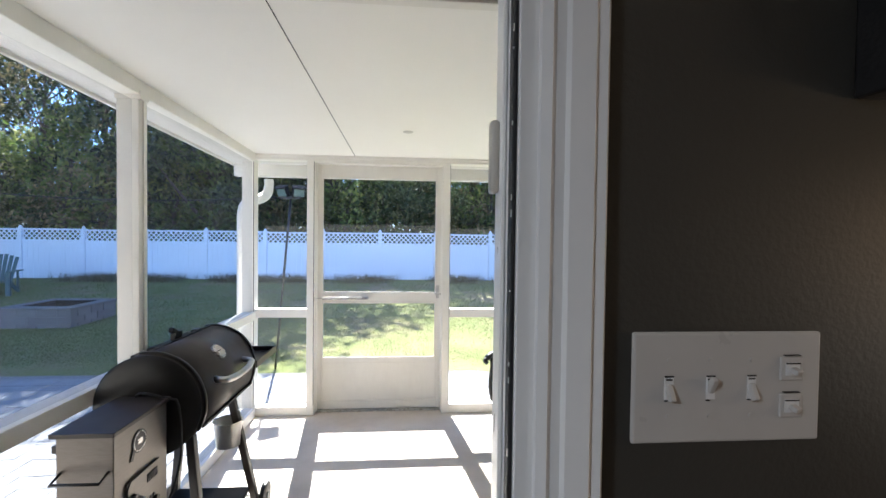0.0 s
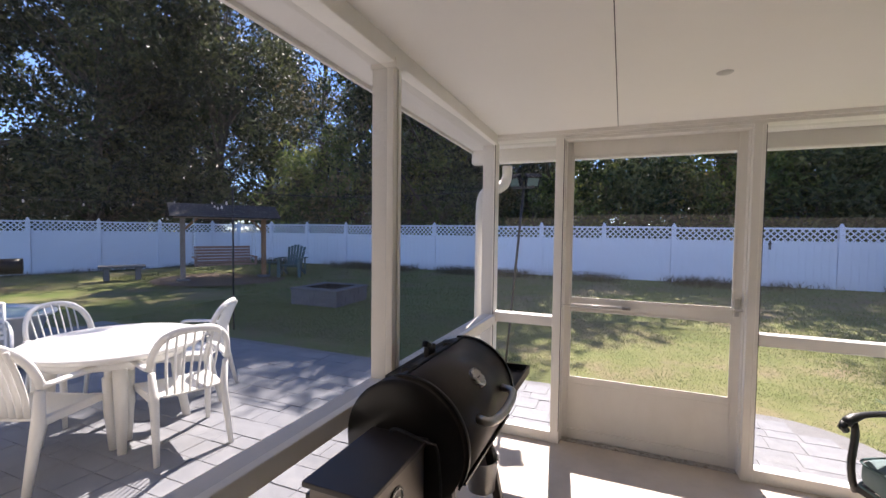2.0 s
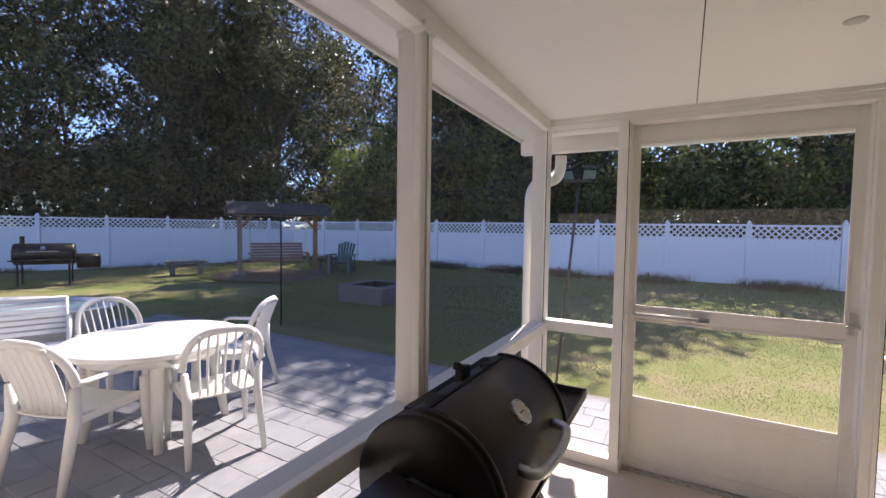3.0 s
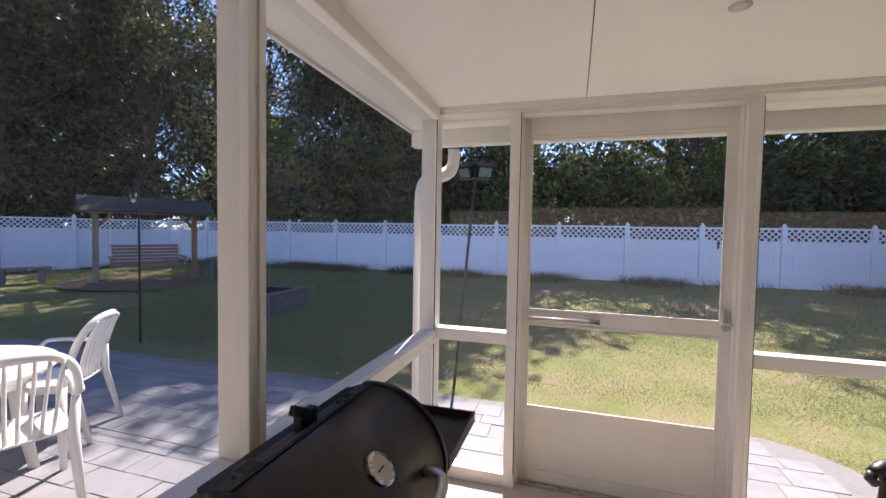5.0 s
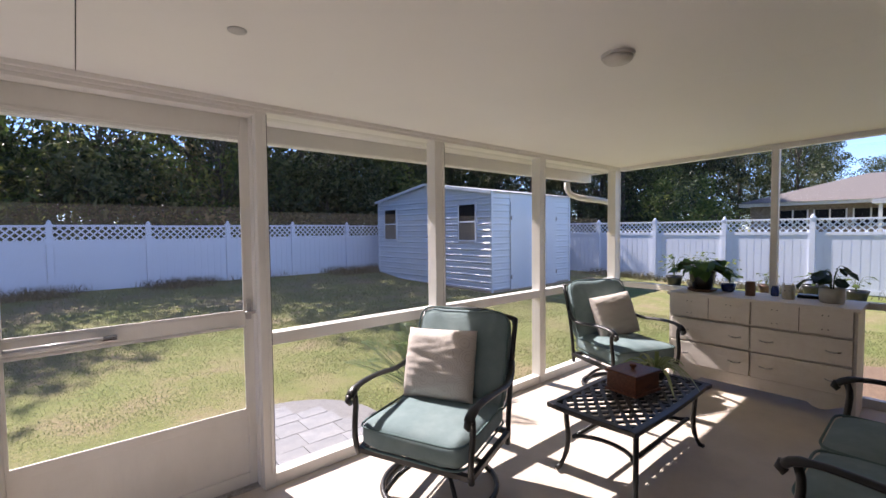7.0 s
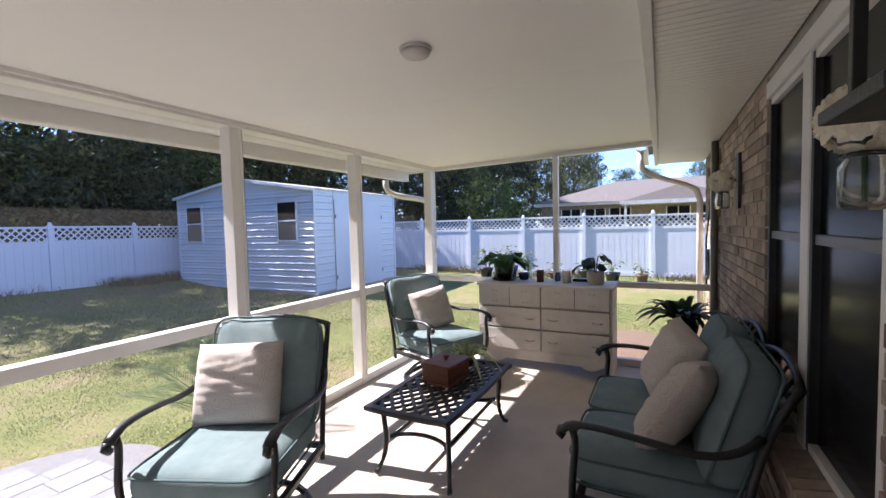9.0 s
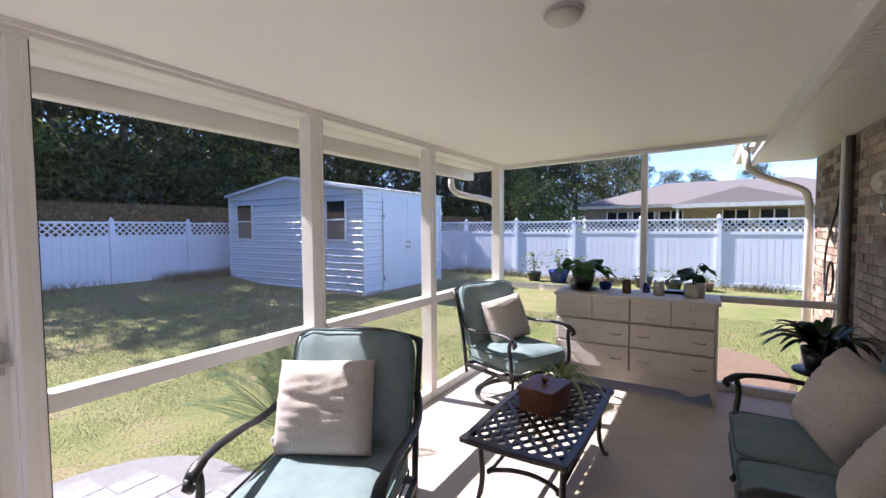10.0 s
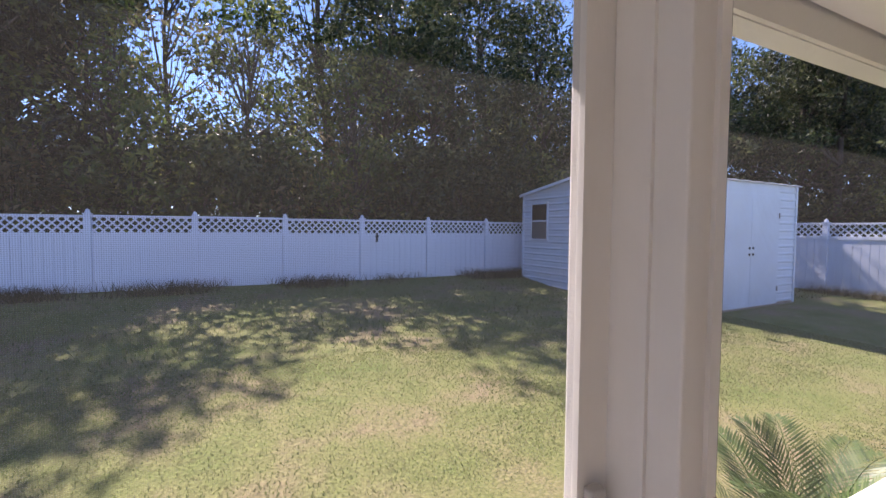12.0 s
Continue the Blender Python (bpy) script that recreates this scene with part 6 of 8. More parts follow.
def dresser():
    x0, x1, y0, y1, h = 4.29, 4.752, 1.868, 3.192, 0.868
    t = thing("dresser", "chalky cream painted wooden dresser with eight drawer fronts", "dresser")
    part("top", Geo().box((x0 - 0.018, y0 - 0.018, h - 0.028), (x1, y1 + 0.018, h)), M_DRESS, t, bevel=0.006)
    part("body", Geo().box((x0 + 0.022, y0, 0.15), (x1 - 0.01, y1, h - 0.028)), M_DRESS, t)
    for ya, yb in ((y0, y0 + 0.016), (y1 - 0.016, y1)):
        part("face_stile", Geo().box((x0, ya, 0.15), (x0 + 0.022, yb, h - 0.028)), M_DRESS, t)
    for za, zb in ((0.15, 0.195), (0.85, h - 0.028)):
        part("face_rail", Geo().box((x0, y0 + 0.016, za), (x0 + 0.022, y1 - 0.016, zb)), M_DRESS, t)
    base = Geo()
    n = 52
    for i in range(n + 1):
        f = i / n
        e = min(f, 1 - f)
        low = e * 1.2 if e < 0.02 else (0.085 + 0.03 * math.cos((e - 0.02) * 24) if e < 0.2 else 0.092)
        y = y0 + (y1 - y0) * f
        base.v += [(x0 + 0.004, y, low), (x0 + 0.028, y, low), (x0 + 0.028, y, 0.15), (x0 + 0.004, y, 0.15)]
    for i in range(n):
        o = i * 4
        base.f += [(o, o + 4, o + 5, o + 1), (o + 1, o + 5, o + 6, o + 2), (o + 2, o + 6, o + 7, o + 3), (o + 3, o + 7, o + 4, o)]
    base.f += [(0, 1, 2, 3), (n * 4 + 3, n * 4 + 2, n * 4 + 1, n * 4)]
    part("apron", base, M_DRESS, t, "scalloped skirt board")
    part("side_base", Geo().box((x0 + 0.028, y0, 0.0), (x1 - 0.02, y0 + 0.022, 0.15)), M_DRESS, t)
    part("side_base", Geo().box((x0 + 0.028, y1 - 0.022, 0.0), (x1 - 0.02, y1, 0.15)), M_DRESS, t)
    ym = (y0 + y1) / 2
    for za, zb, top in ((0.645, 0.845, True), (0.425, 0.628, False), (0.20, 0.41, False)):
        for ya, yb in ((y0 + 0.022, ym - 0.006), (ym + 0.006, y1 - 0.022)):
            d = part("drawer", Geo().box((x0 - 0.016, ya, za), (x0 + 0.0215, yb, zb)), M_DRESS, t, bevel=0.005)
            c = (ya + yb) / 2
            if top:
                # flat dark strip paints the shade of a groove between two drawer fronts
                part("groove_shade", Geo().box((x0 - 0.0166, c - 0.0025, za + 0.004), (x0 - 0.0158, c + 0.0025, zb - 0.004)), M_SOIL, d)
                for k in (-1, 1):
                    cc = c + k * (yb - ya) / 4
                    for dy in (-0.018, 0.018):
                        for zz in (zb - 0.05, za + 0.04):
                            part("screw_hole", Geo().lathe([(0.0045, 0), (0.0045, 0.0008)], n=8, m=pose(x0 - 0.016, cc + dy, zz, 0, -90)), M_SOIL, d)
            else:
                for k in (-1, 1):
                    cc = c + k * (yb - ya) * 0.33
                    zz = (za + zb) / 2
                    hd = part("handle", Geo().tube(bezier((x0 - 0.016, cc - 0.045, zz), (x0 - 0.045, cc - 0.035, zz - 0.006), (x0 - 0.045, cc + 0.035, zz - 0.006), (x0 - 0.016, cc + 0.045, zz), 8), 0.006, 8), M_STEEL, d, "small dull metal pull", smooth=True)
    return t


dresser()


def on_dresser():
    z = 0.868
    p = thing("pothos_plant", "green pothos in a black pot on a brown saucer", "potted plant", at=pose(4.540, 2.994, z))
    part("saucer", Geo().lathe([(0.09, 0), (0.125, 0.012), (0.13, 0.026), (0.122, 0.026), (0.1, 0.014)], n=28), M_TERRA, p, smooth=True)
    part("pot", Geo().lathe([(0.075, 0.014), (0.1, 0.1), (0.112, 0.175), (0.118, 0.19), (0.106, 0.19), (0.1, 0.165)], n=28), M_POTBLACK, p, smooth=True)
    part("soil", Geo().lathe([(0.1, 0.15), (0.1, 0.166)], n=20), M_SOIL, p)
    lv = Geo()
    st = broad_leaves(lv, 46, 0.23, 0.12, 31, 0.17, 0.13, 1.0, 0.6)
    part("leaves", lv, M_LEAF_POT, p, "heart-shaped green leaves", smooth=True)
    part("stalks", st, M_LEAF_POT, p)
    lily = thing("peace_lily", "dark peace lily in a cream ceramic pot", "potted plant", at=pose(4.520, 2.044, z))
    part("pot", Geo().lathe([(0.07, 0), (0.078, 0.01), (0.084, 0.06), (0.082, 0.118), (0.074, 0.118), (0.072, 0.09)], n=28), M_POTWHITE, lily, smooth=True)
    part("soil", Geo().lathe([(0.07, 0.08), (0.07, 0.1)], n=16), M_SOIL, lily)
    lv = Geo()
    st = broad_leaves(lv, 16, 0.17, 0.125, 8, 0.14, 0.17, 0.5, 0.6)
    part("leaves", lv, M_LEAF_DARK, lily, "pointed glossy leaves", smooth=True)
    part("stalks", st, M_LEAF_DARK, lily)
    c = solid("wooden_cylinder", Geo().lathe([(0.036, 0), (0.038, 0.004), (0.038, 0.12), (0.036, 0.126), (0.03, 0.126), (0.03, 0.1)], (4.500, 2.589, z), 20), M_TERRA, "brown wooden cylinder cup on the dresser", "cup", smooth=False)
    pot = thing("ceramic_planter", "small cream animal-faced planter on the dresser", "planter", at=pose(4.500, 2.320, z))
    part("body", Geo().lathe([(0.04, 0), (0.046, 0.01), (0.048, 0.06), (0.044, 0.1), (0.046, 0.118), (0.038, 0.118), (0.036, 0.08)], n=24), M_POTWHITE, pot, smooth=True)
    for dy in (-0.03, 0.03):
        part("ear", Geo().lathe([(0.012, 0.112), (0.008, 0.128), (0.001, 0.138)], (0.0, dy, 0), 8), M_POTWHITE, pot, smooth=True)
    for dy in (-0.014, 0.014):
        part("eye", Geo().lathe([(0.004, 0), (0.004, 0.001)], n=8, m=pose(-0.0475, dy, 0.075, 0, -90)), M_SOIL, pot)
    solid("glass_jar", Geo().lathe([(0.028, 0), (0.032, 0.01), (0.032, 0.06), (0.024, 0.075), (0.024, 0.09)], (4.620, 2.434, z), 20), M_BLUE, "small dark blue glass jar", "jar", smooth=True)
    solid("blue_pot", Geo().lathe([(0.045, 0), (0.06, 0.03), (0.064, 0.075), (0.056, 0.075), (0.05, 0.05)], (4.660, 2.807, z), 20), M_BLUE, "small dark blue glazed pot on the dresser", "pot", smooth=True)
    solid("plastic_bowl", Geo().lathe([(0.05, 0), (0.065, 0.03), (0.072, 0.07), (0.068, 0.07), (0.06, 0.03)], (4.660, 3.098, z), 20), M_POTWHITE, "clear white plastic bowl on the dresser", "bowl", smooth=True)
    tray = thing("seedling_tray", "small dark seedling tray on the dresser", "tray", at=pose(4.680, 2.185, z))
    part("tray", Geo().box((-0.05, -0.1, 0), (0.05, 0.1, 0.03)), M_POTBLACK, tray, bevel=0.005)


on_dresser()
lamp_y = 2.41
cl = thing("ceiling_fixture", "small round cream smoke detector on the porch ceiling", "smoke detector", at=pose(1.72, lamp_y, roof_z(lamp_y)))
part("base", Geo().lathe([(0.068, -0.012), (0.07, -0.002), (0.07, 0.0)], n=28), M_PLATE, cl, smooth=False)
part("cover", Geo().lathe([(0.02, -0.036), (0.05, -0.034), (0.06, -0.025), (0.062, -0.012)], n=28), M_POTWHITE, cl, smooth=True)
solid("blank_cover", Geo().lathe([(0.02, -0.006), (0.032, -0.003), (0.034, 0.001)], (0.39, 3.16, roof_z(3.16)), 20), M_PLATE, "small round white blank cover on the porch ceiling", "cover plate", smooth=True)


# ---- pellet grill ----
def pellet_grill():
    cx, cz, r = -0.598, 0.818, 0.206
    y0, y1 = 2.035, 2.635
    t = thing("pellet_grill", "black barrel pellet grill with a side hopper on angled legs", "grill", at=pose(-0.035, 0.05, 0))

    def arc(y, a0, a1, rad, n):
        return [(cx + rad * math.cos(a), y, cz + rad * math.sin(a)) for a in [a0 + (a1 - a0) * i / n for i in range(n + 1)]]

    def shell(a0, a1, ra, rb, ya, yb, n=28):
        g = Geo()
        o, q = arc(ya, a0, a1, rb, n), arc(yb, a0, a1, rb, n)
        i1, i2 = arc(ya, a0, a1, ra, n), arc(yb, a0, a1, ra, n)
        g.v = o + q + i1 + i2
        k = n + 1
        for i in range(n):
            g.f += [(i, k + i, k + i + 1, i + 1), (2 * k + i, 2 * k + i + 1, 3 * k + i + 1, 3 * k + i), (i, i + 1, 2 * k + i + 1, 2 * k + i), (k + i, 3 * k + i, 3 * k + i + 1, k + i + 1)]
        g.f += [(0, 2 * k, 3 * k, k), (n, k + n, 3 * k + n, 2 * k + n)]
        return g

    part("barrel", shell(0, 2 * math.pi, r - 0.006, r, y0, y1, 44), M_GRILL, t, "brown-black enamel barrel", smooth=True)
    for yy, s in ((y0, 1), (y1, -1)):
        g = Geo()
        n = 44
        for rr, dy in ((r + 0.001, 0.0), (r - 0.012, -0.012 * s), (r * 0.5, -0.018 * s), (0.004, -0.02 * s)):
            g.v += [(cx + rr * math.cos(2 * math.pi * i / n), yy + dy, cz + rr * math.sin(2 * math.pi * i / n)) for i in range(n)]
        for k in range(3):
            for i in range(n):
                j = (i + 1) % n
                q = (k * n + i, k * n + j, (k + 1) * n + j, (k + 1) * n + i)
                g.f.append(q if s > 0 else q[::-1])
        part("end_cap", g, M_GRILLEND, t, "domed black end plate", smooth=True)
    lid = part("lid", shell(radians(-28), radians(98), r + 0.001, r + 0.007, y0 + 0.012, y1 - 0.012), M_GRILL, t, "brown-black enamel lid", smooth=True)
    for yy in (y0 + 0.012, y1 - 0.03):
        part("lid_rim", shell(radians(-30), radians(100), r + 0.006, r + 0.013, yy, yy + 0.018), M_GRILLEND, lid, smooth=True)
    part("lid_lip", Geo().beam((cx + (r + 0.014) * math.cos(radians(-26)), y0 + 0.03, cz + (r + 0.014) * math.sin(radians(-26))), (cx + (r + 0.014) * math.cos(radians(-26)), y1 - 0.03, cz + (r + 0.014) * math.sin(radians(-26))), 0.012, 0.01), M_GRILLEND, lid)
    part("lid_seam", Geo().beam((cx + (r + 0.008) * math.cos(radians(92)), y0 + 0.03, cz + r + 0.008), (cx + (r + 0.008) * math.cos(radians(92)), y1 - 0.03, cz + r + 0.008), 0.008, 0.006), M_GRILLEND, lid)
    # handle
    hx, hz = cx + r + 0.05, 0.88
    hs = part("handle", Geo().tube([(hx - 0.055, 2.17, hz + 0.004), (hx - 0.02, 2.17, hz)] + bezier((hx - 0.005, 2.185, hz - 0.002), (hx + 0.012, 2.24, hz - 0.012), (hx + 0.012, 2.41, hz - 0.012), (hx - 0.005, 2.465, hz - 0.002), 12) + [(hx - 0.02, 2.48, hz), (hx - 0.055, 2.48, hz + 0.004)], 0.015, 12), M_GALV, lid, "polished steel lid handle", smooth=True)
    a = radians(44)
    tm = part("thermometer", Geo().lathe([(0.038, 0.0), (0.038, 0.012), (0.030, 0.017), (0.028, 0.013)], n=28, m=pose(cx + (r + 0.004) * math.cos(a), 2.315, cz + (r + 0.004) * math.sin(a), 0, 90 - 44)), M_STEEL, lid, "round steel lid thermometer", smooth=False)
    part("needle", Geo().box((-0.002, -0.022, 0.0143), (0.002, 0.005, 0.0155), pose(cx + (r + 0.004) * math.cos(a), 2.315, cz + (r + 0.004) * math.sin(a), 0, 90 - 44)), M_BLACK, tm)
    part("dial", Geo().lathe([(0.028, 0.012), (0.028, 0.0142)], n=24, m=pose(cx + (r + 0.004) * math.cos(a), 2.315, cz + (r + 0.004) * math.sin(a), 0, 90 - 44)), M_POTWHITE, tm, "pale dial face")
    # rear flap shelf and hinges at the top
    part("rear_flap", Geo().box((cx - 0.095, y0 + 0.05, cz + r - 0.022), (cx - 0.03, y1 - 0.02, cz + r - 0.012)), M_GRILLEND, t, bevel=0.002)
    for yy in (2.14, 2.5):
        part("hinge", Geo().box((cx - 0.052, yy - 0.026, cz + r - 0.012), (cx - 0.006, yy + 0.026, cz + r + 0.013)), M_GRILLEND, t, bevel=0.009)
    tab = Geo().box((cx - 0.06, 2.312, cz + r - 0.014), (cx - 0.036, 2.375, cz + r + 0.034))
    tab.beam((cx - 0.048, 2.343, cz + r + 0.026), (cx - 0.048, 2.296, cz + r + 0.05), 0.024, 0.022, (1, 0, 0))
    part("lift_bracket", tab, M_GRILLEND, t, "angled black lift tab", bevel=0.004)
    # side shelf
    sh = part("side_shelf", Geo().box((cx - 0.2, y1 + 0.03, 0.785), (cx + 0.21, 3.005, 0.795)), M_GRILL, t, "black steel side shelf")
    for lo, hi in (((cx - 0.2, y1 + 0.03, 0.795), (cx - 0.19, 3.005, 0.822)), ((cx + 0.2, y1 + 0.03, 0.795), (cx + 0.21, 3.005, 0.822)), ((cx - 0.19, 2.995, 0.795), (cx + 0.2, 3.005, 0.822)), ((cx - 0.19, y1 + 0.03, 0.795), (cx + 0.2, y1 + 0.04, 0.822))):
        part("shelf_rim", Geo().box(lo, hi), M_GRILL, sh)
    for i in range(3):
        part("shelf_hole", Geo().lathe([(0.012, 0), (0.012, 0.0015)], (cx - 0.1 + i * 0.12, 2.97, 0.795), 12), M_BLACKRUB, sh)
    part("shelf_brace", Geo().beam((cx - 0.1, y1 - 0.02, 0.7), (cx - 0.1, 2.98, 0.78), 0.014, 0.014).beam((cx + 0.1, y1 - 0.02, 0.7), (cx + 0.1, 2.98, 0.78), 0.014, 0.014), M_GRILLEND, t)
    # hopper with control panel
    hp = part("hopper", Geo().box((-0.66, 1.745, 0.46), (-0.485, 2.05, 0.85)), M_HOPPER, t, "bronze-grey steel pellet hopper", bevel=0.003, at=pose(-0.02, -0.05, 0.005))
    part("hopper_lid", Geo().box((-0.672, 1.73, 0.85), (-0.474, 2.06, 0.866)), M_GRILL, hp, "dark steel hopper lid", bevel=0.003)
    part("bail_handle", Geo().tube([(-0.645, 1.743, 0.735), (-0.645, 1.70, 0.72), (-0.50, 1.70, 0.72), (-0.50, 1.743, 0.735)], 0.005, 8), M_BLACK, hp, smooth=True)
    part("side_clip", Geo().box((-0.685, 1.76, 0.79), (-0.659, 1.79, 0.815)), M_BLACK, hp, bevel=0.002)
    em = part("emblem", Geo().lathe([(0.04, 0), (0.04, 0.003)], n=24, m=pose(-0.485, 1.875, 0.775, 0, 90)), M_BLACK, hp, "round black and silver emblem")
    part("emblem_ring", Geo().tube([(-0.481, 1.875 + 0.033 * math.cos(a), 0.775 + 0.033 * math.sin(a)) for a in [2 * math.pi * i / 20 for i in range(20)]], 0.002, 6, closed=True), M_STEEL, em)
    part("emblem_bar", Geo().box((-0.4815, 1.862, 0.766), (-0.4795, 1.888, 0.784)), M_STEEL, em)
    part("emblem_tail", Geo().beam((-0.483, 1.83, 0.722), (-0.483, 1.846, 0.76), 0.004, 0.014), M_BLACK, em)
    cp = part("control_panel", Geo().box((-0.485, 1.80, 0.50), (-0.478, 1.985, 0.66)), M_HOPPER, hp, "bronze-grey control panel", bevel=0.002)
    part("display", Geo().box((-0.479, 1.91, 0.605), (-0.476, 1.97, 0.635)), M_BLACKRUB, cp)
    part("knob", Geo().lathe([(0.022, 0), (0.02, 0.015), (0.018, 0.02)], n=18, m=pose(-0.478, 1.855, 0.565, 0, 90)), M_STEEL, cp, smooth=True)
    for i in range(2):
        part("button", Geo().lathe([(0.006, 0), (0.006, 0.003)], n=12, m=pose(-0.478, 1.93 + i * 0.02, 0.54, 0, 90)), M_BLACK, cp)
    for yy, zz in ((1.83, 0.6), (1.83, 0.535), (1.9, 0.53), (1.955, 0.525)):
        part("dial_knob", Geo().lathe([(0.011, 0), (0.01, 0.014)], n=12, m=pose(-0.478, yy, zz, 0, 90)), M_BLACK, cp)
    part("panel_edge", Geo().tube([(-0.477, 1.80, 0.50), (-0.477, 1.80, 0.64), (-0.477, 1.815, 0.66), (-0.477, 1.98, 0.66)], 0.0025, 6), M_BLACK, cp)
    part("power_cable", Geo().tube(bezier((-0.62, 2.0, 0.87), (-0.6, 1.97, 0.92), (-0.52, 1.98, 0.87), (-0.47, 2.0, 0.86), 10) + bezier((-0.465, 2.01, 0.83), (-0.45, 2.02, 0.7), (-0.44, 1.99, 0.6), (-0.48, 1.97, 0.48), 10) + [(-0.52, 1.95, 0.3), (-0.56, 1.93, 0.02)], 0.005, 6), M_BLACKRUB, t, smooth=True)
    # legs, base shelf, wheels
    for sx in (-1, 1):
        for ya, yb in ((2.13, 2.06), (2.55, 2.64)):
            part("leg", Geo().beam((cx + sx * 0.12, ya, 0.66), (cx + sx * 0.215, yb, 0.05 if yb > 2.3 else 0.0), 0.035, 0.035, (0, 1, 0)), M_GRILL, t, bevel=0.004)
    part("base_shelf", Geo().box((cx - 0.19, 2.07, 0.13), (cx + 0.19, 2.63, 0.145)), M_GRILLEND, t, bevel=0.003)
    for sx in (-1, 1):
        w = part("wheel", Geo().lathe([(0.05, -0.016), (0.072, -0.012), (0.074, 0.0), (0.072, 0.012), (0.05, 0.016)], n=28, m=pose(cx + sx * 0.255, 2.66, 0.074, 0, 90)), M_BLACK, t, "black plastic wheel", smooth=False)
        part("hub", Geo().lathe([(0.02, -0.02), (0.02, 0.02)], n=14, m=pose(cx + sx * 0.255, 2.66, 0.074, 0, 90)), M_GRILLEND, w)
    part("axle", Geo().tube([(cx - 0.26, 2.66, 0.074), (cx + 0.26, 2.66, 0.074)], 0.007, 8), M_STEEL, t)
    bk = part("grease_bucket", Geo().lathe([(0.058, 0.0), (0.07, 0.13), (0.074, 0.133), (0.068, 0.133), (0.056, 0.008)], (cx + 0.10, 2.56, 0.41), 26), M_GALV, t, "galvanised grease bucket", smooth=True)
    part("bail", Geo().tube(bezier((cx + 0.03, 2.56, 0.54), (cx + 0.03, 2.56, 0.64), (cx + 0.17, 2.56, 0.64), (cx + 0.17, 2.56, 0.54), 10), 0.003, 6), M_STEEL, bk, smooth=True)


pellet_grill()


# ---- patio set ----
def resin_chair(at, first=None):
    if first is not None:
        return copy_thing(first, at)
    t = thing("resin_chair", "white moulded resin patio armchair with a slatted back", "chair", at=at, group="white patio chairs")
    # the seat faces -y
    seat = Geo()
    n = 12
    for i in range(n + 1):
        for j in range(n + 1):
            u, v = -1 + 2 * i / n, -1 + 2 * j / n
            x = 0.235 * u * (1 - 0.08 * (v > 0) * v)
            y = 0.22 * v - 0.02
            z = 0.42 + 0.012 * u * u - 0.02 * (1 - u * u) * (1 - v * v) - 0.03 * max(0, -v - 0.75)
            seat.v.append((x, y, z))
    k = n + 1
    m0 = len(seat.v)
    seat.v += [(x, y, z - 0.012) for x, y, z in seat.v]
    for i in range(n):
        for j in range(n):
            a = i * k + j
            seat.f += [(a, a + k, a + k + 1, a + 1), (m0 + a, m0 + a + 1, m0 + a + k + 1, m0 + a + k)]
    for a, b in [(i * k, (i + 1) * k) for i in range(n)] + [(i * k + n, (i + 1) * k + n) for i in range(n)] + [(j, j + 1) for j in range(n)] + [(n * k + j, n * k + j + 1) for j in range(n)]:
        seat.f.append((a, b, m0 + b, m0 + a))
    part("seat", seat, M_PLASTIC, t, smooth=True)
    part("front_apron", Geo().box((-0.22, -0.245, 0.36), (0.22, -0.232, 0.415)), M_PLASTIC, t, bevel=0.006)
    hoop = bezier((-0.245, 0.2, 0.62), (-0.25, 0.27, 0.86), (-0.12, 0.33, 0.89), (0.0, 0.335, 0.89), 9) + bezier((0.02, 0.335, 0.89), (0.12, 0.33, 0.89), (0.25, 0.27, 0.86), (0.245, 0.2, 0.62), 9)
    part("back_hoop", Geo().tube(hoop, 0.026, 8, flat=0.7), M_PLASTIC, t, smooth=True)
    for i in range(7):
        x = -0.165 + i * 0.055
        top = 0.885 - 0.9 * x * x
        part("back_slat", Geo().tube(bezier((x * 0.85, 0.185, 0.42), (x * 0.9, 0.2, 0.55), (x, 0.25, 0.7), (x, 0.325, top), 6), 0.017, 8, flat=0.3), M_PLASTIC, t, smooth=True)
    for s in (-1, 1):
        arm = bezier((s * 0.245, 0.205, 0.63), (s * 0.27, 0.1, 0.63), (s * 0.285, -0.1, 0.65), (s * 0.275, -0.2, 0.64), 8) + bezier((s * 0.272, -0.225, 0.625), (s * 0.27, -0.25, 0.6), (s * 0.265, -0.255, 0.56), (s * 0.262, -0.25, 0.5), 5)
        part("armrest", Geo().tube(arm, [0.03] * 9 + [0.028] * 6, 8, flat=0.5), M_PLASTIC, t, smooth=True)
        part("front_leg", Geo().tube([(s * 0.262, -0.25, 0.53), (s * 0.262, -0.255, 0.3), (s * 0.27, -0.275, 0.0)], [0.034, 0.032, 0.022], 8, flat=0.75), M_PLASTIC, t, smooth=True)
        part("back_leg", Geo().tube([(s * 0.235, 0.2, 0.6), (s * 0.22, 0.2, 0.4), (s * 0.235, 0.3, 0.0)], [0.026, 0.036, 0.022], 8, flat=0.75), M_PLASTIC, t, smooth=True)
        part("side_web", Geo().beam((s * 0.24, -0.24, 0.4), (s * 0.225, 0.19, 0.4), 0.012, 0.05), M_PLASTIC, t, bevel=0.004)
    return t


GZ = GROUND + 0.001
first = resin_chair(pose(-3.45, 2.4, GZ, 0, 0, 200))
for x, y, a in ((-2.99, 3.05, -110), (-4.28, 3.05, 95), (-3.72, 3.72, -58)):
    resin_chair(pose(x, y, GZ, 0, 0, a), first)


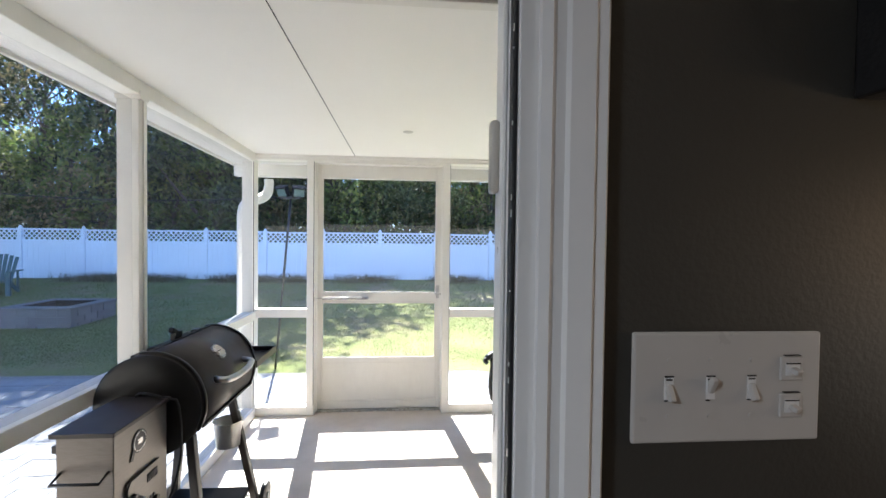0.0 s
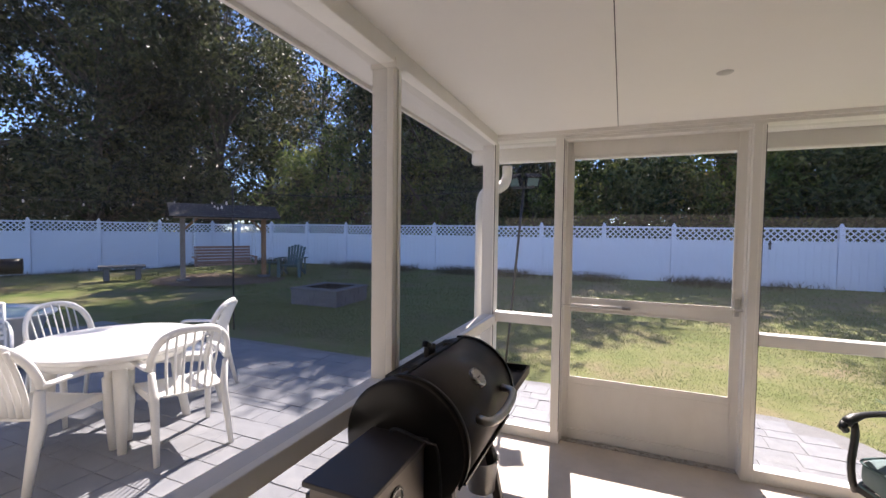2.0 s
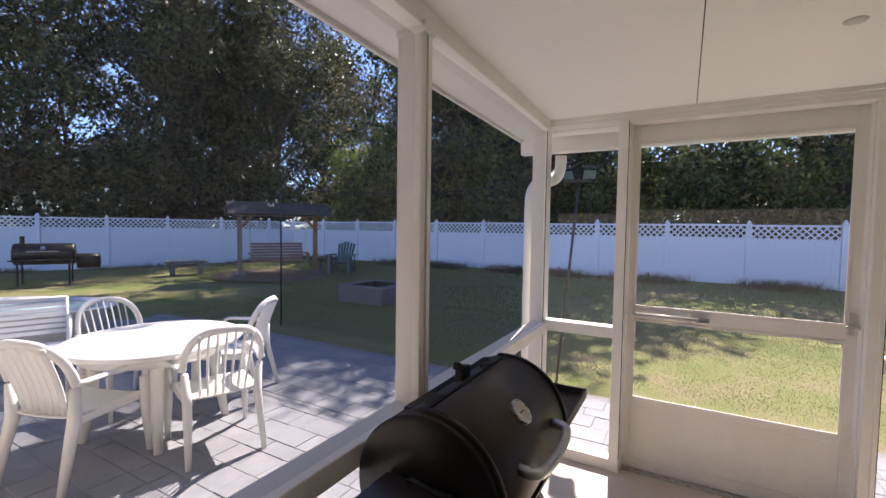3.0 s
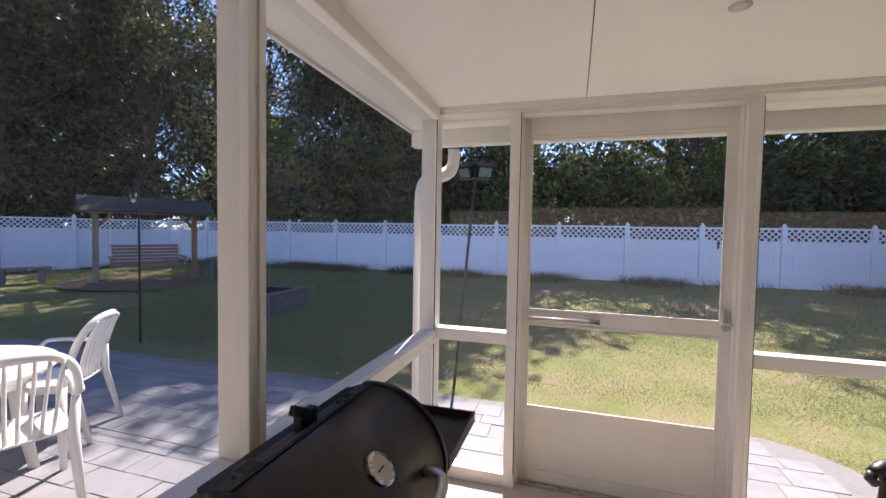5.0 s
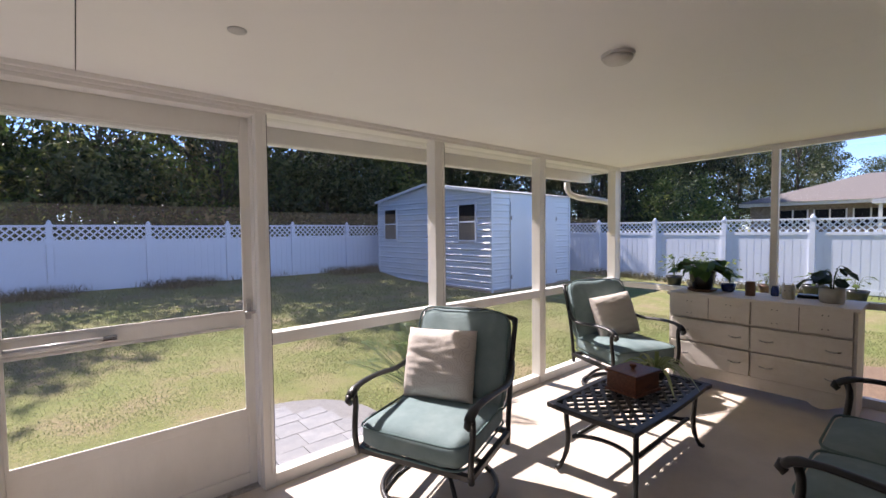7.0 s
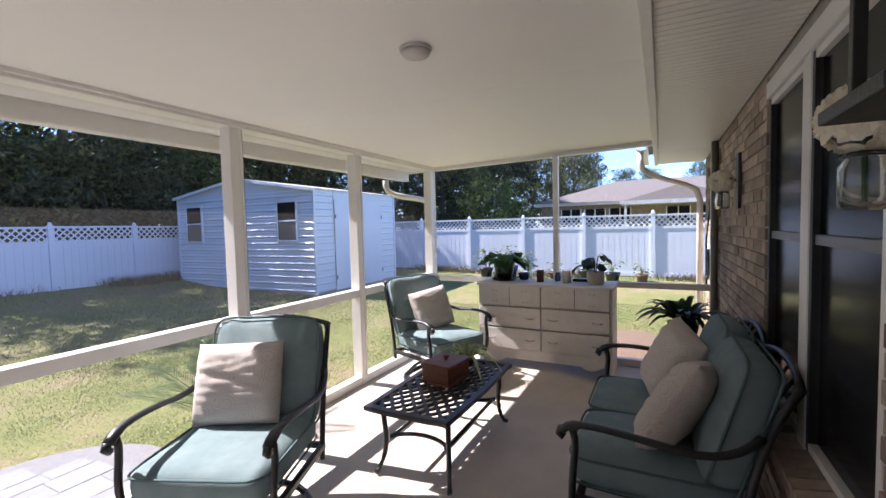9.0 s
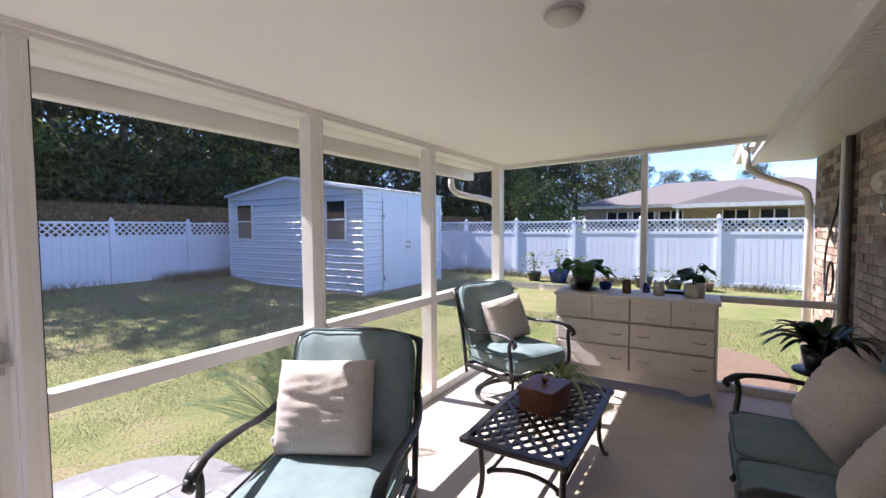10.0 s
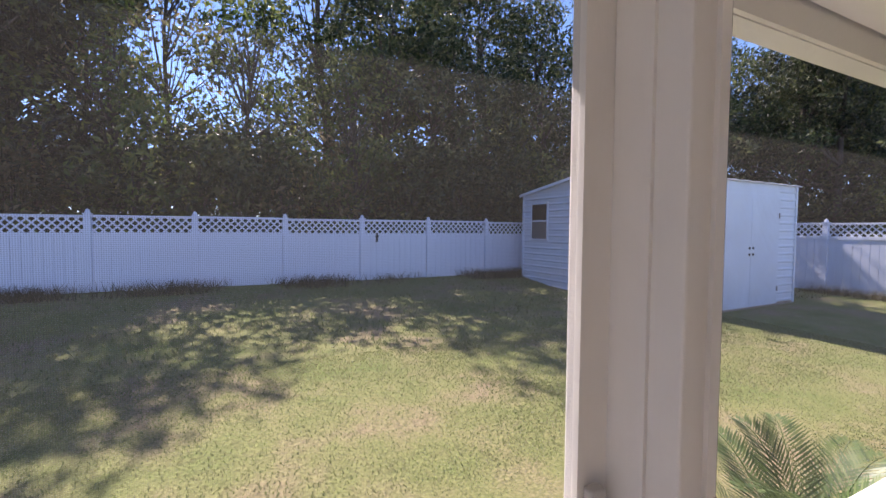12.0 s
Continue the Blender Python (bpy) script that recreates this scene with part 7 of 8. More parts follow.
def resin_table():
    t = thing("resin_table", "round white resin patio table", "table", at=pose(-3.57, 2.95, GZ))
    part("tabletop", Geo().lathe([(0.5, 0.665), (0.575, 0.672), (0.592, 0.69), (0.592, 0.708), (0.58, 0.716), (0.3, 0.717), (0.03, 0.717)], n=48), M_PLASTIC, t, smooth=True)
    part("apron", Geo().lathe([(0.46, 0.60), (0.47, 0.60), (0.475, 0.668), (0.46, 0.668)], n=40), M_PLASTIC, t, smooth=True)
    for i in range(4):
        a = math.pi / 4 + i * math.pi / 2 + 0.3
        c, s = math.cos(a), math.sin(a)
        part("leg", Geo().tube([(0.38 * c, 0.38 * s, 0.665), (0.4 * c, 0.4 * s, 0.35), (0.46 * c, 0.46 * s, 0.0)], [0.05, 0.042, 0.028], 8, flat=0.7), M_PLASTIC, t, smooth=True)


resin_table()


def strap_lounger():
    t = thing("strap_patio_chair", "cream vinyl-strap patio chair with a low tilted back", "chair", at=pose(-5.55, 2.75, GZ, 0, 0, 70))
    w = 0.32
    for s in (-1, 1):
        part("side_frame", Geo().tube([(s * w, -0.5, 0.0), (s * w, -0.5, 0.36), (s * w, -0.45, 0.4), (s * w, 0.15, 0.36), (s * w, 0.2, 0.42), (s * w, 0.42, 0.78)], 0.014, 8), M_PLASTIC, t, smooth=True)
        part("rear_leg", Geo().tube([(s * w, 0.15, 0.37), (s * w, 0.3, 0.0)], 0.014, 8), M_PLASTIC, t, smooth=True)
        part("armrest", Geo().tube(bezier((s * w * 1.05, -0.45, 0.4), (s * w * 1.1, -0.5, 0.62), (s * w * 1.1, 0.0, 0.6), (s * w * 1.05, 0.3, 0.6), 8), 0.018, 8, flat=0.6), M_PLASTIC, t, smooth=True)
    for i in range(7):
        f = i / 6
        part("strap", Geo().box((-w, -0.45 + f * 0.56 - 0.03, 0.395 - f * 0.03), (w, -0.45 + f * 0.56 + 0.03, 0.4 - f * 0.03)), M_PLASTIC, t)
        y, z = 0.22 + f * 0.19, 0.46 + f * 0.31
        part("strap", Geo().beam((-w, y, z), (w, y, z), 0.006, 0.042, (0, 0.5, 0.86)), M_PLASTIC, t)
    part("top_bar", Geo().tube([(-w, 0.42, 0.78), (w, 0.42, 0.78)], 0.016, 8), M_PLASTIC, t, smooth=True)


strap_lounger()


def kiddie_tub():
    t = thing("plastic_tub", "oval white plastic tub with a teal inside", "tub", at=pose(-6.75, 3.05, GZ, 0, 0, 30) @ Matrix.Diagonal((1.7, 1.0, 1.0, 1.0)))
    part("shell", Geo().lathe([(0.42, 0.0), (0.46, 0.05), (0.56, 0.55), (0.62, 0.6), (0.62, 0.625), (0.54, 0.6), (0.5, 0.4)], n=36), M_PLASTIC, t, smooth=True)
    part("liner", Geo().lathe([(0.3, 0.4), (0.5, 0.42), (0.545, 0.597)], n=36), M_TUB, t, "teal inner surface", smooth=True)


kiddie_tub()


# ---- yard ----
def charcoal_grill():
    x, y = -13.9, 5.6
    t = thing("charcoal_grill", "black barrel charcoal grill with a firebox by the fence", "grill", at=pose(x, y, ground_z(x, y) - 0.02, 0, 0, 62) @ Matrix.Scale(0.95, 4))
    part("barrel", Geo().lathe([(0.02, -0.62), (0.26, -0.6), (0.28, -0.58), (0.28, 0.58), (0.26, 0.6), (0.02, 0.62)], n=24, m=pose(0, 0, 0.82, 0, 90)), M_GRILLEND, t, smooth=True)
    part("lid_band", Geo().box((-0.55, -0.30, 0.83), (0.55, -0.26, 0.86)), M_GRILL, t)
    part("handle", Geo().tube([(-0.3, -0.27, 0.9), (-0.3, -0.33, 0.9), (0.3, -0.33, 0.9), (0.3, -0.27, 0.9)], 0.012, 8), M_STEEL, t, smooth=True)
    part("gauge", Geo().lathe([(0.05, 0), (0.05, 0.02)], n=18, m=pose(0, -0.24, 0.98, 60)), M_STEEL, t)
    part("firebox", Geo().lathe([(0.02, -0.25), (0.2, -0.24), (0.2, 0.24), (0.02, 0.25)], n=20, m=pose(0.88, 0, 0.62, 0, 90)), M_GRILLEND, t, smooth=True)
    part("chimney", Geo().tube([(-0.45, 0.05, 1.05), (-0.45, 0.05, 1.28)], 0.05, 12), M_GRILLEND, t)
    part("shelf", Geo().box((-0.6, -0.55, 0.66), (0.6, -0.3, 0.69)), M_GRILLEND, t, bevel=0.004)
    for sx in (-0.5, 0.5):
        for sy in (-0.22, 0.22):
            part("leg", Geo().box((sx - 0.02, sy - 0.02, 0.0), (sx + 0.02, sy + 0.02, 0.62)), M_GRILLEND, t)


charcoal_grill()


def swing_arbor():
    a, b = Vector((-11.15, 9.0)), Vector((-10.1, 10.85))
    mid = (a + b) / 2
    ang = math.degrees(math.atan2(b.y - a.y, b.x - a.x))
    L = (b - a).length
    z = ground_z(mid.x, mid.y)
    t = thing("swing_arbor", "weathered wooden swing arbor with a dark roof", "arbor", at=pose(mid.x, mid.y, z - 0.05, 0, 0, ang) @ Matrix.Diagonal((1.0, 1.0, 0.9, 1.0)))
    for s in (-1, 1):
        p = part("post", Geo().box((s * L / 2 - 0.06, -0.06, 0.15), (s * L / 2 + 0.06, 0.06, 2.05)), M_WOODGREY if s < 0 else M_CEDAR, t, bevel=0.006)
        part("footing", Geo().box((s * L / 2 - 0.16, -0.16, 0.0), (s * L / 2 + 0.16, 0.16, 0.16)), M_STONE, t, "rough concrete footing", bevel=0.02)
        part("brace", Geo().beam((s * L / 2, 0, 1.6), (s * (L / 2 - 0.35), 0, 2.0), 0.05, 0.07), M_CEDAR, t)
        part("gable", Geo().add([(s * (L / 2 + 0.25), -0.5, 2.05), (s * (L / 2 + 0.25), 0.5, 2.05), (s * (L / 2 + 0.25), 0, 2.42), (s * (L / 2 + 0.22), -0.5, 2.05), (s * (L / 2 + 0.22), 0.5, 2.05), (s * (L / 2 + 0.22), 0, 2.42)],
                                 [(0, 1, 2), (3, 5, 4), (0, 3, 4, 1), (1, 4, 5, 2), (2, 5, 3, 0)]), M_WOODGREY, t)
    part("beam", Geo().box((-L / 2 - 0.2, -0.06, 2.0), (L / 2 + 0.2, 0.06, 2.12)), M_WOODGREY, t, bevel=0.005)
    for s in (-1, 1):
        part("roof_board", Geo().beam((-L / 2 - 0.35, s * 0.29, 2.24), (L / 2 + 0.35, s * 0.29, 2.24), 0.03, 0.68, (0, -s * 0.8, 0.6)), M_DARKROOF, t, "dark shingled roof slope")
    sw = thing("porch_swing", "pinkish wooden slatted bench swing hanging in the arbor", "swing", at=pose(mid.x, mid.y, z, 0, 0, ang))
    for i in range(6):
        part("back_slat", Geo().beam((-0.75, 0.25 + i * 0.02, 0.5 + i * 0.085), (0.75, 0.25 + i * 0.02, 0.5 + i * 0.085), 0.02, 0.07), M_PINKWOOD, sw)
    for i in range(5):
        part("seat_slat", Geo().box((-0.75, -0.25 + i * 0.1, 0.43), (0.75, -0.165 + i * 0.1, 0.45)), M_PINKWOOD, sw)
    for s in (-1, 1):
        part("arm", Geo().box((s * 0.78 - 0.04, -0.28, 0.64), (s * 0.78 + 0.04, 0.32, 0.67)), M_PINKWOOD, sw)
        part("arm_post", Geo().box((s * 0.78 - 0.03, -0.24, 0.42), (s * 0.78 + 0.03, -0.19, 0.64)), M_PINKWOOD, sw)
        part("chain", Geo().tube([(s * 0.78, -0.2, 0.66), (s * 0.8, 0, 2.0)], 0.006, 5).tube([(s * 0.78, 0.28, 0.66), (s * 0.8, 0, 2.0)], 0.006, 5), M_STEEL, sw)
    bed = Geo()
    bed.lathe([(1.9, 0.0), (1.7, 0.02), (0.5, 0.03)], n=30)
    solid("mulch_bed", bed, M_MULCH, "brown leaf-covered mulch under the swing", "mulch bed", kind="structure", at=pose(mid.x - 0.2, mid.y + 0.2, z + 0.005, 0, 0, 20))


swing_arbor()


def adirondack(x, y, turn):
    t = thing("adirondack_chair", "dark green resin adirondack chair on the lawn", "chair", at=pose(x, y, ground_z(x, y), 0, 0, turn))
    for i in range(6):
        xx = -0.22 + i * 0.088
        part("back_slat", Geo().beam((xx * 0.85, 0.2, 0.3), (xx * 1.1, 0.5, 0.98 - abs(i - 2.5) * 0.035), 0.075, 0.018, (0, 1, -0.4)), M_GREENPL, t, bevel=0.004)
    for i in range(5):
        part("seat_slat", Geo().beam((-0.26, -0.3 + i * 0.115, 0.38 - i * 0.025), (0.26, -0.3 + i * 0.115, 0.38 - i * 0.025), 0.1, 0.018), M_GREENPL, t)
    for s in (-1, 1):
        part("armrest", Geo().box((s * 0.34 - 0.07, -0.38, 0.56), (s * 0.34 + 0.07, 0.32, 0.585)), M_GREENPL, t, bevel=0.01)
        part("front_leg", Geo().box((s * 0.3 - 0.04, -0.36, 0.0), (s * 0.3 + 0.04, -0.26, 0.56)), M_GREENPL, t, bevel=0.005)
        part("side_rail", Geo().beam((s * 0.28, -0.32, 0.36), (s * 0.28, 0.45, 0.04), 0.03, 0.09), M_GREENPL, t)
        part("back_brace", Geo().box((s * 0.3 - 0.02, 0.28, 0.1), (s * 0.3 + 0.02, 0.32, 0.56)), M_GREENPL, t)


adirondack(-9.35, 11.25, 25)
st = thing("side_table", "small dark resin side table beside the lawn chair", "table", at=pose(-10.05, 11.2, ground_z(-10.05, 11.2), 0, 0, 20))
part("tabletop", Geo().box((-0.25, -0.2, 0.4), (0.25, 0.2, 0.425)), M_GREENPL, st, bevel=0.008)
for sx in (-1, 1):
    for sy in (-1, 1):
        part("leg", Geo().box((sx * 0.2 - 0.02, sy * 0.15 - 0.02, 0), (sx * 0.2 + 0.02, sy * 0.15 + 0.02, 0.4)), M_GREENPL, st)
bz = ground_z(-13.1, 8.6)
bn = thing("garden_bench", "small grey concrete garden bench by the fence", "bench", at=pose(-13.1, 8.6, bz, 0, 0, 60))
part("seat", Geo().box((-0.55, -0.2, 0.36), (0.55, 0.2, 0.43)), M_STONE, bn, bevel=0.015)
for s in (-1, 1):
    part("leg", Geo().box((s * 0.36 - 0.07, -0.16, 0.0), (s * 0.36 + 0.07, 0.16, 0.36)), M_STONE, bn, bevel=0.02)


def fire_pit():
    x0, x1, y0, y1 = -6.2, -5.08, 7.72, 8.82
    z = ground_z(-5.7, 8.0) - 0.06
    t = thing("fire_pit", "low square grey stone-block fire pit on the lawn", "fire pit", at=pose(0, 0, z))
    block = Geo().box((-0.145, -0.09, 0.0), (0.145, 0.09, 0.115)).mesh("block", M_STONE)
    for c in range(3):
        off = 0.15 if c % 2 else 0.0
        for yy in (y0 + 0.09, y1 - 0.09):
            x = x0 + 0.15 + off
            while x < x1 - 0.1:
                piece("block", block, t, pose(x, yy, c * 0.117, 0, 0, (x * 37 % 3) - 1))
                x += 0.298
        for xx in (x0 + 0.09, x1 - 0.09):
            y = y0 + 0.3 - off
            while y < y1 - 0.15:
                piece("block", block, t, pose(xx, y, c * 0.117, 0, 0, 90 + (y * 41 % 3) - 1))
                y += 0.298
    for lo, hi in (((x0 + 0.012, y0 + 0.012, 0.0), (x1 - 0.012, y0 + 0.18, 0.35)), ((x0 + 0.012, y1 - 0.18, 0.0), (x1 - 0.012, y1 - 0.012, 0.35)), ((x0 + 0.012, y0 + 0.181, 0.0), (x0 + 0.18, y1 - 0.181, 0.35)), ((x1 - 0.18, y0 + 0.181, 0.0), (x1 - 0.012, y1 - 0.181, 0.35))):
        part("core", Geo().box(lo, hi), M_STONE, t, "mortared stone core")
    part("ash_bed", Geo().box((x0 + 0.17, y0 + 0.17, 0.0), (x1 - 0.17, y1 - 0.17, 0.1)), M_SOIL, t, "black ash and soil")
    for lo, hi in (((x0 + 0.182, y0 + 0.182, 0.1), (x1 - 0.182, y0 + 0.19, 0.385)), ((x0 + 0.182, y1 - 0.19, 0.1), (x1 - 0.182, y1 - 0.182, 0.385)), ((x0 + 0.182, y0 + 0.19, 0.1), (x0 + 0.19, y1 - 0.19, 0.385)), ((x1 - 0.19, y0 + 0.19, 0.1), (x1 - 0.182, y1 - 0.19, 0.385))):
        part("lining", Geo().box(lo, hi), M_SOIL, t, "sooty black lining")
    part("cap", Geo().box((x0 - 0.02, y0 - 0.02, 0.351), (x1 + 0.02, y0 + 0.18, 0.39)).box((x0 - 0.02, y1 - 0.18, 0.351), (x1 + 0.02, y1 + 0.02, 0.39)).box((x0 - 0.02, y0 + 0.18, 0.351), (x0 + 0.18, y1 - 0.18, 0.39)).box((x1 - 0.18, y0 + 0.18, 0.351), (x1 + 0.02, y1 - 0.18, 0.39)), M_STONE, t, bevel=0.008)


fire_pit()


def light_pole(x, y, h, lean=(0, 0)):
    z = ground_z(x, y)
    t = thing("string_light_pole", "thin black metal pole holding string lights", "light pole")
    part("pole", Geo().tube([(x, y, z), (x + lean[0], y + lean[1], h)], 0.014, 8), M_BLACK, t, smooth=True)
    part("hook", Geo().tube(bezier((x + lean[0], y + lean[1], h), (x + lean[0], y + lean[1], h + 0.12), (x + lean[0] + 0.1, y + lean[1], h + 0.12), (x + lean[0] + 0.1, y + lean[1], h + 0.02), 8), 0.008, 6), M_BLACK, t, smooth=True)


light_pole(-5.6, 5.8, 2.1)
light_pole(-11.4, 3.6, 2.3)


def string_lights(a, b, sag, n):
    t = thing("string_lights", "dark cable of clear bulb string lights across the yard", "string lights")
    a, b = Vector(a), Vector(b)
    pts = [a.lerp(b, i / 16) - Vector((0, 0, sag * 4 * (i / 16) * (1 - i / 16))) for i in range(17)]
    part("cable", Geo().tube(pts, 0.006, 5), M_BLACKRUB, t)
    for i in range(1, n + 1):
        f = i / (n + 1)
        p = a.lerp(b, f) - Vector((0, 0, sag * 4 * f * (1 - f)))
        bulb = part("bulb", Geo().lathe([(0.01, 0.0), (0.019, -0.03), (0.022, -0.048), (0.014, -0.066), (0.002, -0.072)], tuple(p - Vector((0, 0, 0.04))), 10), M_POTWHITE, t, "clear bulb", smooth=True)
        part("socket", Geo().lathe([(0.016, 0.0), (0.016, 0.045)], tuple(p - Vector((0, 0, 0.042))), 8), M_BLACKRUB, bulb)


string_lights((-5.6, 5.8, 2.1), (-11.2, 9.9, 2.45), 0.25, 5)
string_lights((-11.2, 9.9, 2.45), (-11.4, 3.6, 2.3), 0.3, 5)
string_lights((-5.6, 5.8, 2.1), (-1.02, 5.6, 2.0), 0.12, 0)


def flood_pole():
    x, y = -1.2, 5.62
    t = thing("flood_light_pole", "leaning black pole with twin solar flood lights", "flood light")
    top = Vector((-1.02, 5.6, 1.99))
    part("pole", Geo().tube([(x, y, ground_z(x, y)), top], 0.014, 8), M_BLACK, t, smooth=True)
    part("bracket", Geo().box((top.x - 0.12, top.y - 0.02, top.z - 0.02), (top.x + 0.12, top.y + 0.02, top.z + 0.01)), M_BLACK, t)
    for s in (-1, 1):
        h = part("lamp_head", Geo().box((-0.075, -0.03, -0.06), (0.075, 0.03, 0.06)), M_MATTE, t, bevel=0.008, at=pose(top.x + s * 0.09, top.y, top.z + 0.06, 25, 0, s * 28))
        part("lens", Geo().box((-0.06, -0.034, -0.045), (0.06, -0.03, 0.045)), M_GREENPL, h, "smoky lens")
        part("panel", Geo().box((-0.08, -0.07, 0.065), (0.08, 0.05, 0.072)), M_MATTE, h, "dark solar panel")


flood_pole()
solid("fence_hook", Geo().box((3.3, FN - 0.05, 1.14), (3.34, FN - 0.013, 1.36)).box((3.285, FN - 0.055, 1.26), (3.355, FN - 0.013, 1.30)), M_BLACK, "dark metal hook hanging on the fence", "hook")


# palm beside the porch
def potted_palm():
    x, y = 2.2, 4.47
    t = thing("potted_palm", "young sago palm with feathery fronds in a white pot", "potted palm", at=pose(x, y, ground_z(x, y)) @ Matrix.Scale(0.86, 4))
    part("pot", Geo().lathe([(0.12, 0), (0.14, 0.02), (0.158, 0.1), (0.165, 0.12), (0.15, 0.12), (0.14, 0.09)], n=26), M_POTWHITE, t, smooth=True)
    part("soil", Geo().lathe([(0.14, 0.06), (0.14, 0.09)], n=20), M_SOIL, t)
    part("trunk", Geo().lathe([(0.05, 0.08), (0.055, 0.12), (0.04, 0.18)], n=12), M_BARK, t)
    rnd = random.Random(6)
    for i in range(20):
        a = i * 2.4 + rnd.uniform(-0.25, 0.25)
        el = 0.55 + 0.85 * (i / 19) + rnd.uniform(-0.1, 0.1)
        L = rnd.uniform(0.55, 0.85)
        out = Vector((math.cos(a), math.sin(a), 0))
        base = Vector((0, 0, 0.15))
        rib = bezier(base, base + (out * math.cos(el) + Vector((0, 0, math.sin(el)))) * L * 0.45, base + (out * math.cos(el) + Vector((0, 0, math.sin(el)))) * L * 0.85, base + out * L * (math.cos(el) + 0.2) + Vector((0, 0, L * math.sin(el) * 0.85)), 12)
        fr = part("frond", Geo().tube(rib, [0.006 - 0.004 * k / 12 for k in range(13)], 5), M_PALM, t, "arching feathery frond")
        fan = Geo()
        for k in range(2, 13):
            d = (rib[k] - rib[k - 1]).normalized()
            side = d.cross(Vector((0, 0, 1))).normalized()
            ln = 0.2 * math.sin(math.pi * min(0.95, 0.2 + 0.72 * k / 12))
            for sg in (-1, 1):
                for h in (0.0, 0.33, 0.66):
                    p = rib[k].lerp(rib[k - 1], h)
                    e = p + (side * sg * 0.8 + d * 0.62 + Vector((0, 0, 0.12))).normalized() * ln
                    m2 = p.lerp(e, 0.5)
                    w = d * 0.0085
                    o = len(fan.v)
                    fan.v += [tuple(p), tuple(m2 - w), tuple(e), tuple(m2 + w)]
                    fan.f.append((o, o + 1, o + 2, o + 3))
        part("leaflets", fan, M_PALM, fr)
    return t


potted_palm()

# pots along the east fence
rp = random.Random(9)
for i, (y, mat, lab) in enumerate(((5.5, M_BLUE, "blue glazed"), (4.9, M_POTWHITE, "cream"), (4.2, M_TERRA, "brown clay"), (3.3, M_POTBLACK, "black plastic"), (2.6, M_POTBLACK, "black plastic"), (1.9, M_TERRA, "brown clay"), (6.2, M_POTBLACK, "black plastic"))):
    x = 12.3 + rp.uniform(-0.2, 0.2)
    s = rp.uniform(0.16, 0.24) if i > 0 else 0.3
    t = thing("flower_pot", lab + " flower pot with sparse greenery by the fence", "potted plant", at=pose(x, y, ground_z(x, y)), group="pots by the fence")
    part("pot", Geo().lathe([(s * 0.7, 0), (s * 0.9, s * 0.9), (s, s * 1.2), (s * 0.9, s * 1.2), (s * 0.8, s)], n=20), mat, t, smooth=True)
    lv = Geo()
    stl = broad_leaves(lv, 34 if y > 4.5 else 16, s * 1.4, 0.11, 60 + i, s * 1.2, 0.6 if y > 4.5 else 0.3, 0.6, 0.2)
    part("leaves", lv, M_LEAF_LIGHT, t)
    part("stalks", stl, M_LEAF_LIGHT, t)


# ---- on the house wall ----
def mason_jar_sconce(x, z):
    y = BRICK + 0.004
    t = thing("jar_sconce", "mason jar wall sconce with cream silk hydrangea on a black bracket", "wall sconce", group="wall sconces")
    part("back_board", Geo().box((x - 0.045, y, z - 0.02), (x + 0.045, y + 0.018, z + 0.34)), M_BLACK, t, bevel=0.003)
    part("hook", Geo().tube(bezier((x, y + 0.018, z + 0.16), (x, y + 0.06, z + 0.2), (x, y + 0.1, z + 0.18), (x, y + 0.1, z + 0.1), 8), 0.006, 6), M_BLACK, t, smooth=True)
    jar = part("jar", Geo().lathe([(0.034, 0.0), (0.042, 0.008), (0.044, 0.02), (0.044, 0.085), (0.036, 0.1), (0.034, 0.115), (0.031, 0.115), (0.033, 0.1), (0.041, 0.083), (0.041, 0.02), (0.03, 0.006)], (x, y + 0.1, z - 0.02), 24), M_GLASS, t, "clear square-shouldered glass jar", smooth=True)
    part("band", Geo().tube([(x + 0.039 * math.cos(a), y + 0.1 + 0.039 * math.sin(a), z + 0.086) for a in [2 * math.pi * i / 20 for i in range(20)]], 0.003, 6, closed=True), M_BLACK, jar)
    part("stems", Geo().tube([(x, y + 0.1, z - 0.01), (x + 0.01, y + 0.1, z + 0.12)], 0.004, 5).tube([(x + 0.01, y + 0.1, z - 0.01), (x - 0.01, y + 0.11, z + 0.12)], 0.004, 5), M_LEAF_POT, t)
    rng = np.random.default_rng(int(x * 100))
    g = Geo()
    for i in range(130):
        d = Vector(rng.normal(size=3)).normalized()
        c = Vector((x + 0.01, y + 0.105, z + 0.165)) + Vector((d.x * 0.075, d.y * 0.065, d.z * 0.062))
        u = d.orthogonal().normalized()
        v = d.cross(u)
        for k in range(4):
            a = k * math.pi / 2 + i
            e = (u * math.cos(a) + v * math.sin(a)) * 0.026
            f = (u * math.cos(a + 0.75) + v * math.sin(a + 0.75)) * 0.019
            h = (u * math.cos(a - 0.75) + v * math.sin(a - 0.75)) * 0.019
            o = len(g.v)
            g.v += [tuple(c), tuple(c + h + d * 0.004), tuple(c + e + d * 0.009), tuple(c + f + d * 0.004)]
            g.f.append((o, o + 1, o + 2, o + 3))
    part("flower_head", g, M_PETAL, t, "cream hydrangea petals", smooth=True)


def glass_material():
    m = bpy.data.materials.new("clear_glass")
    m.use_nodes = True
    b = m.node_tree.nodes["Principled BSDF"]
    b.inputs["Transmission Weight"].default_value = 1.0
    b.inputs["Roughness"].default_value = 0.05
    b.inputs["Base Color"].default_value = (0.9, 0.93, 0.92, 1)
    return m


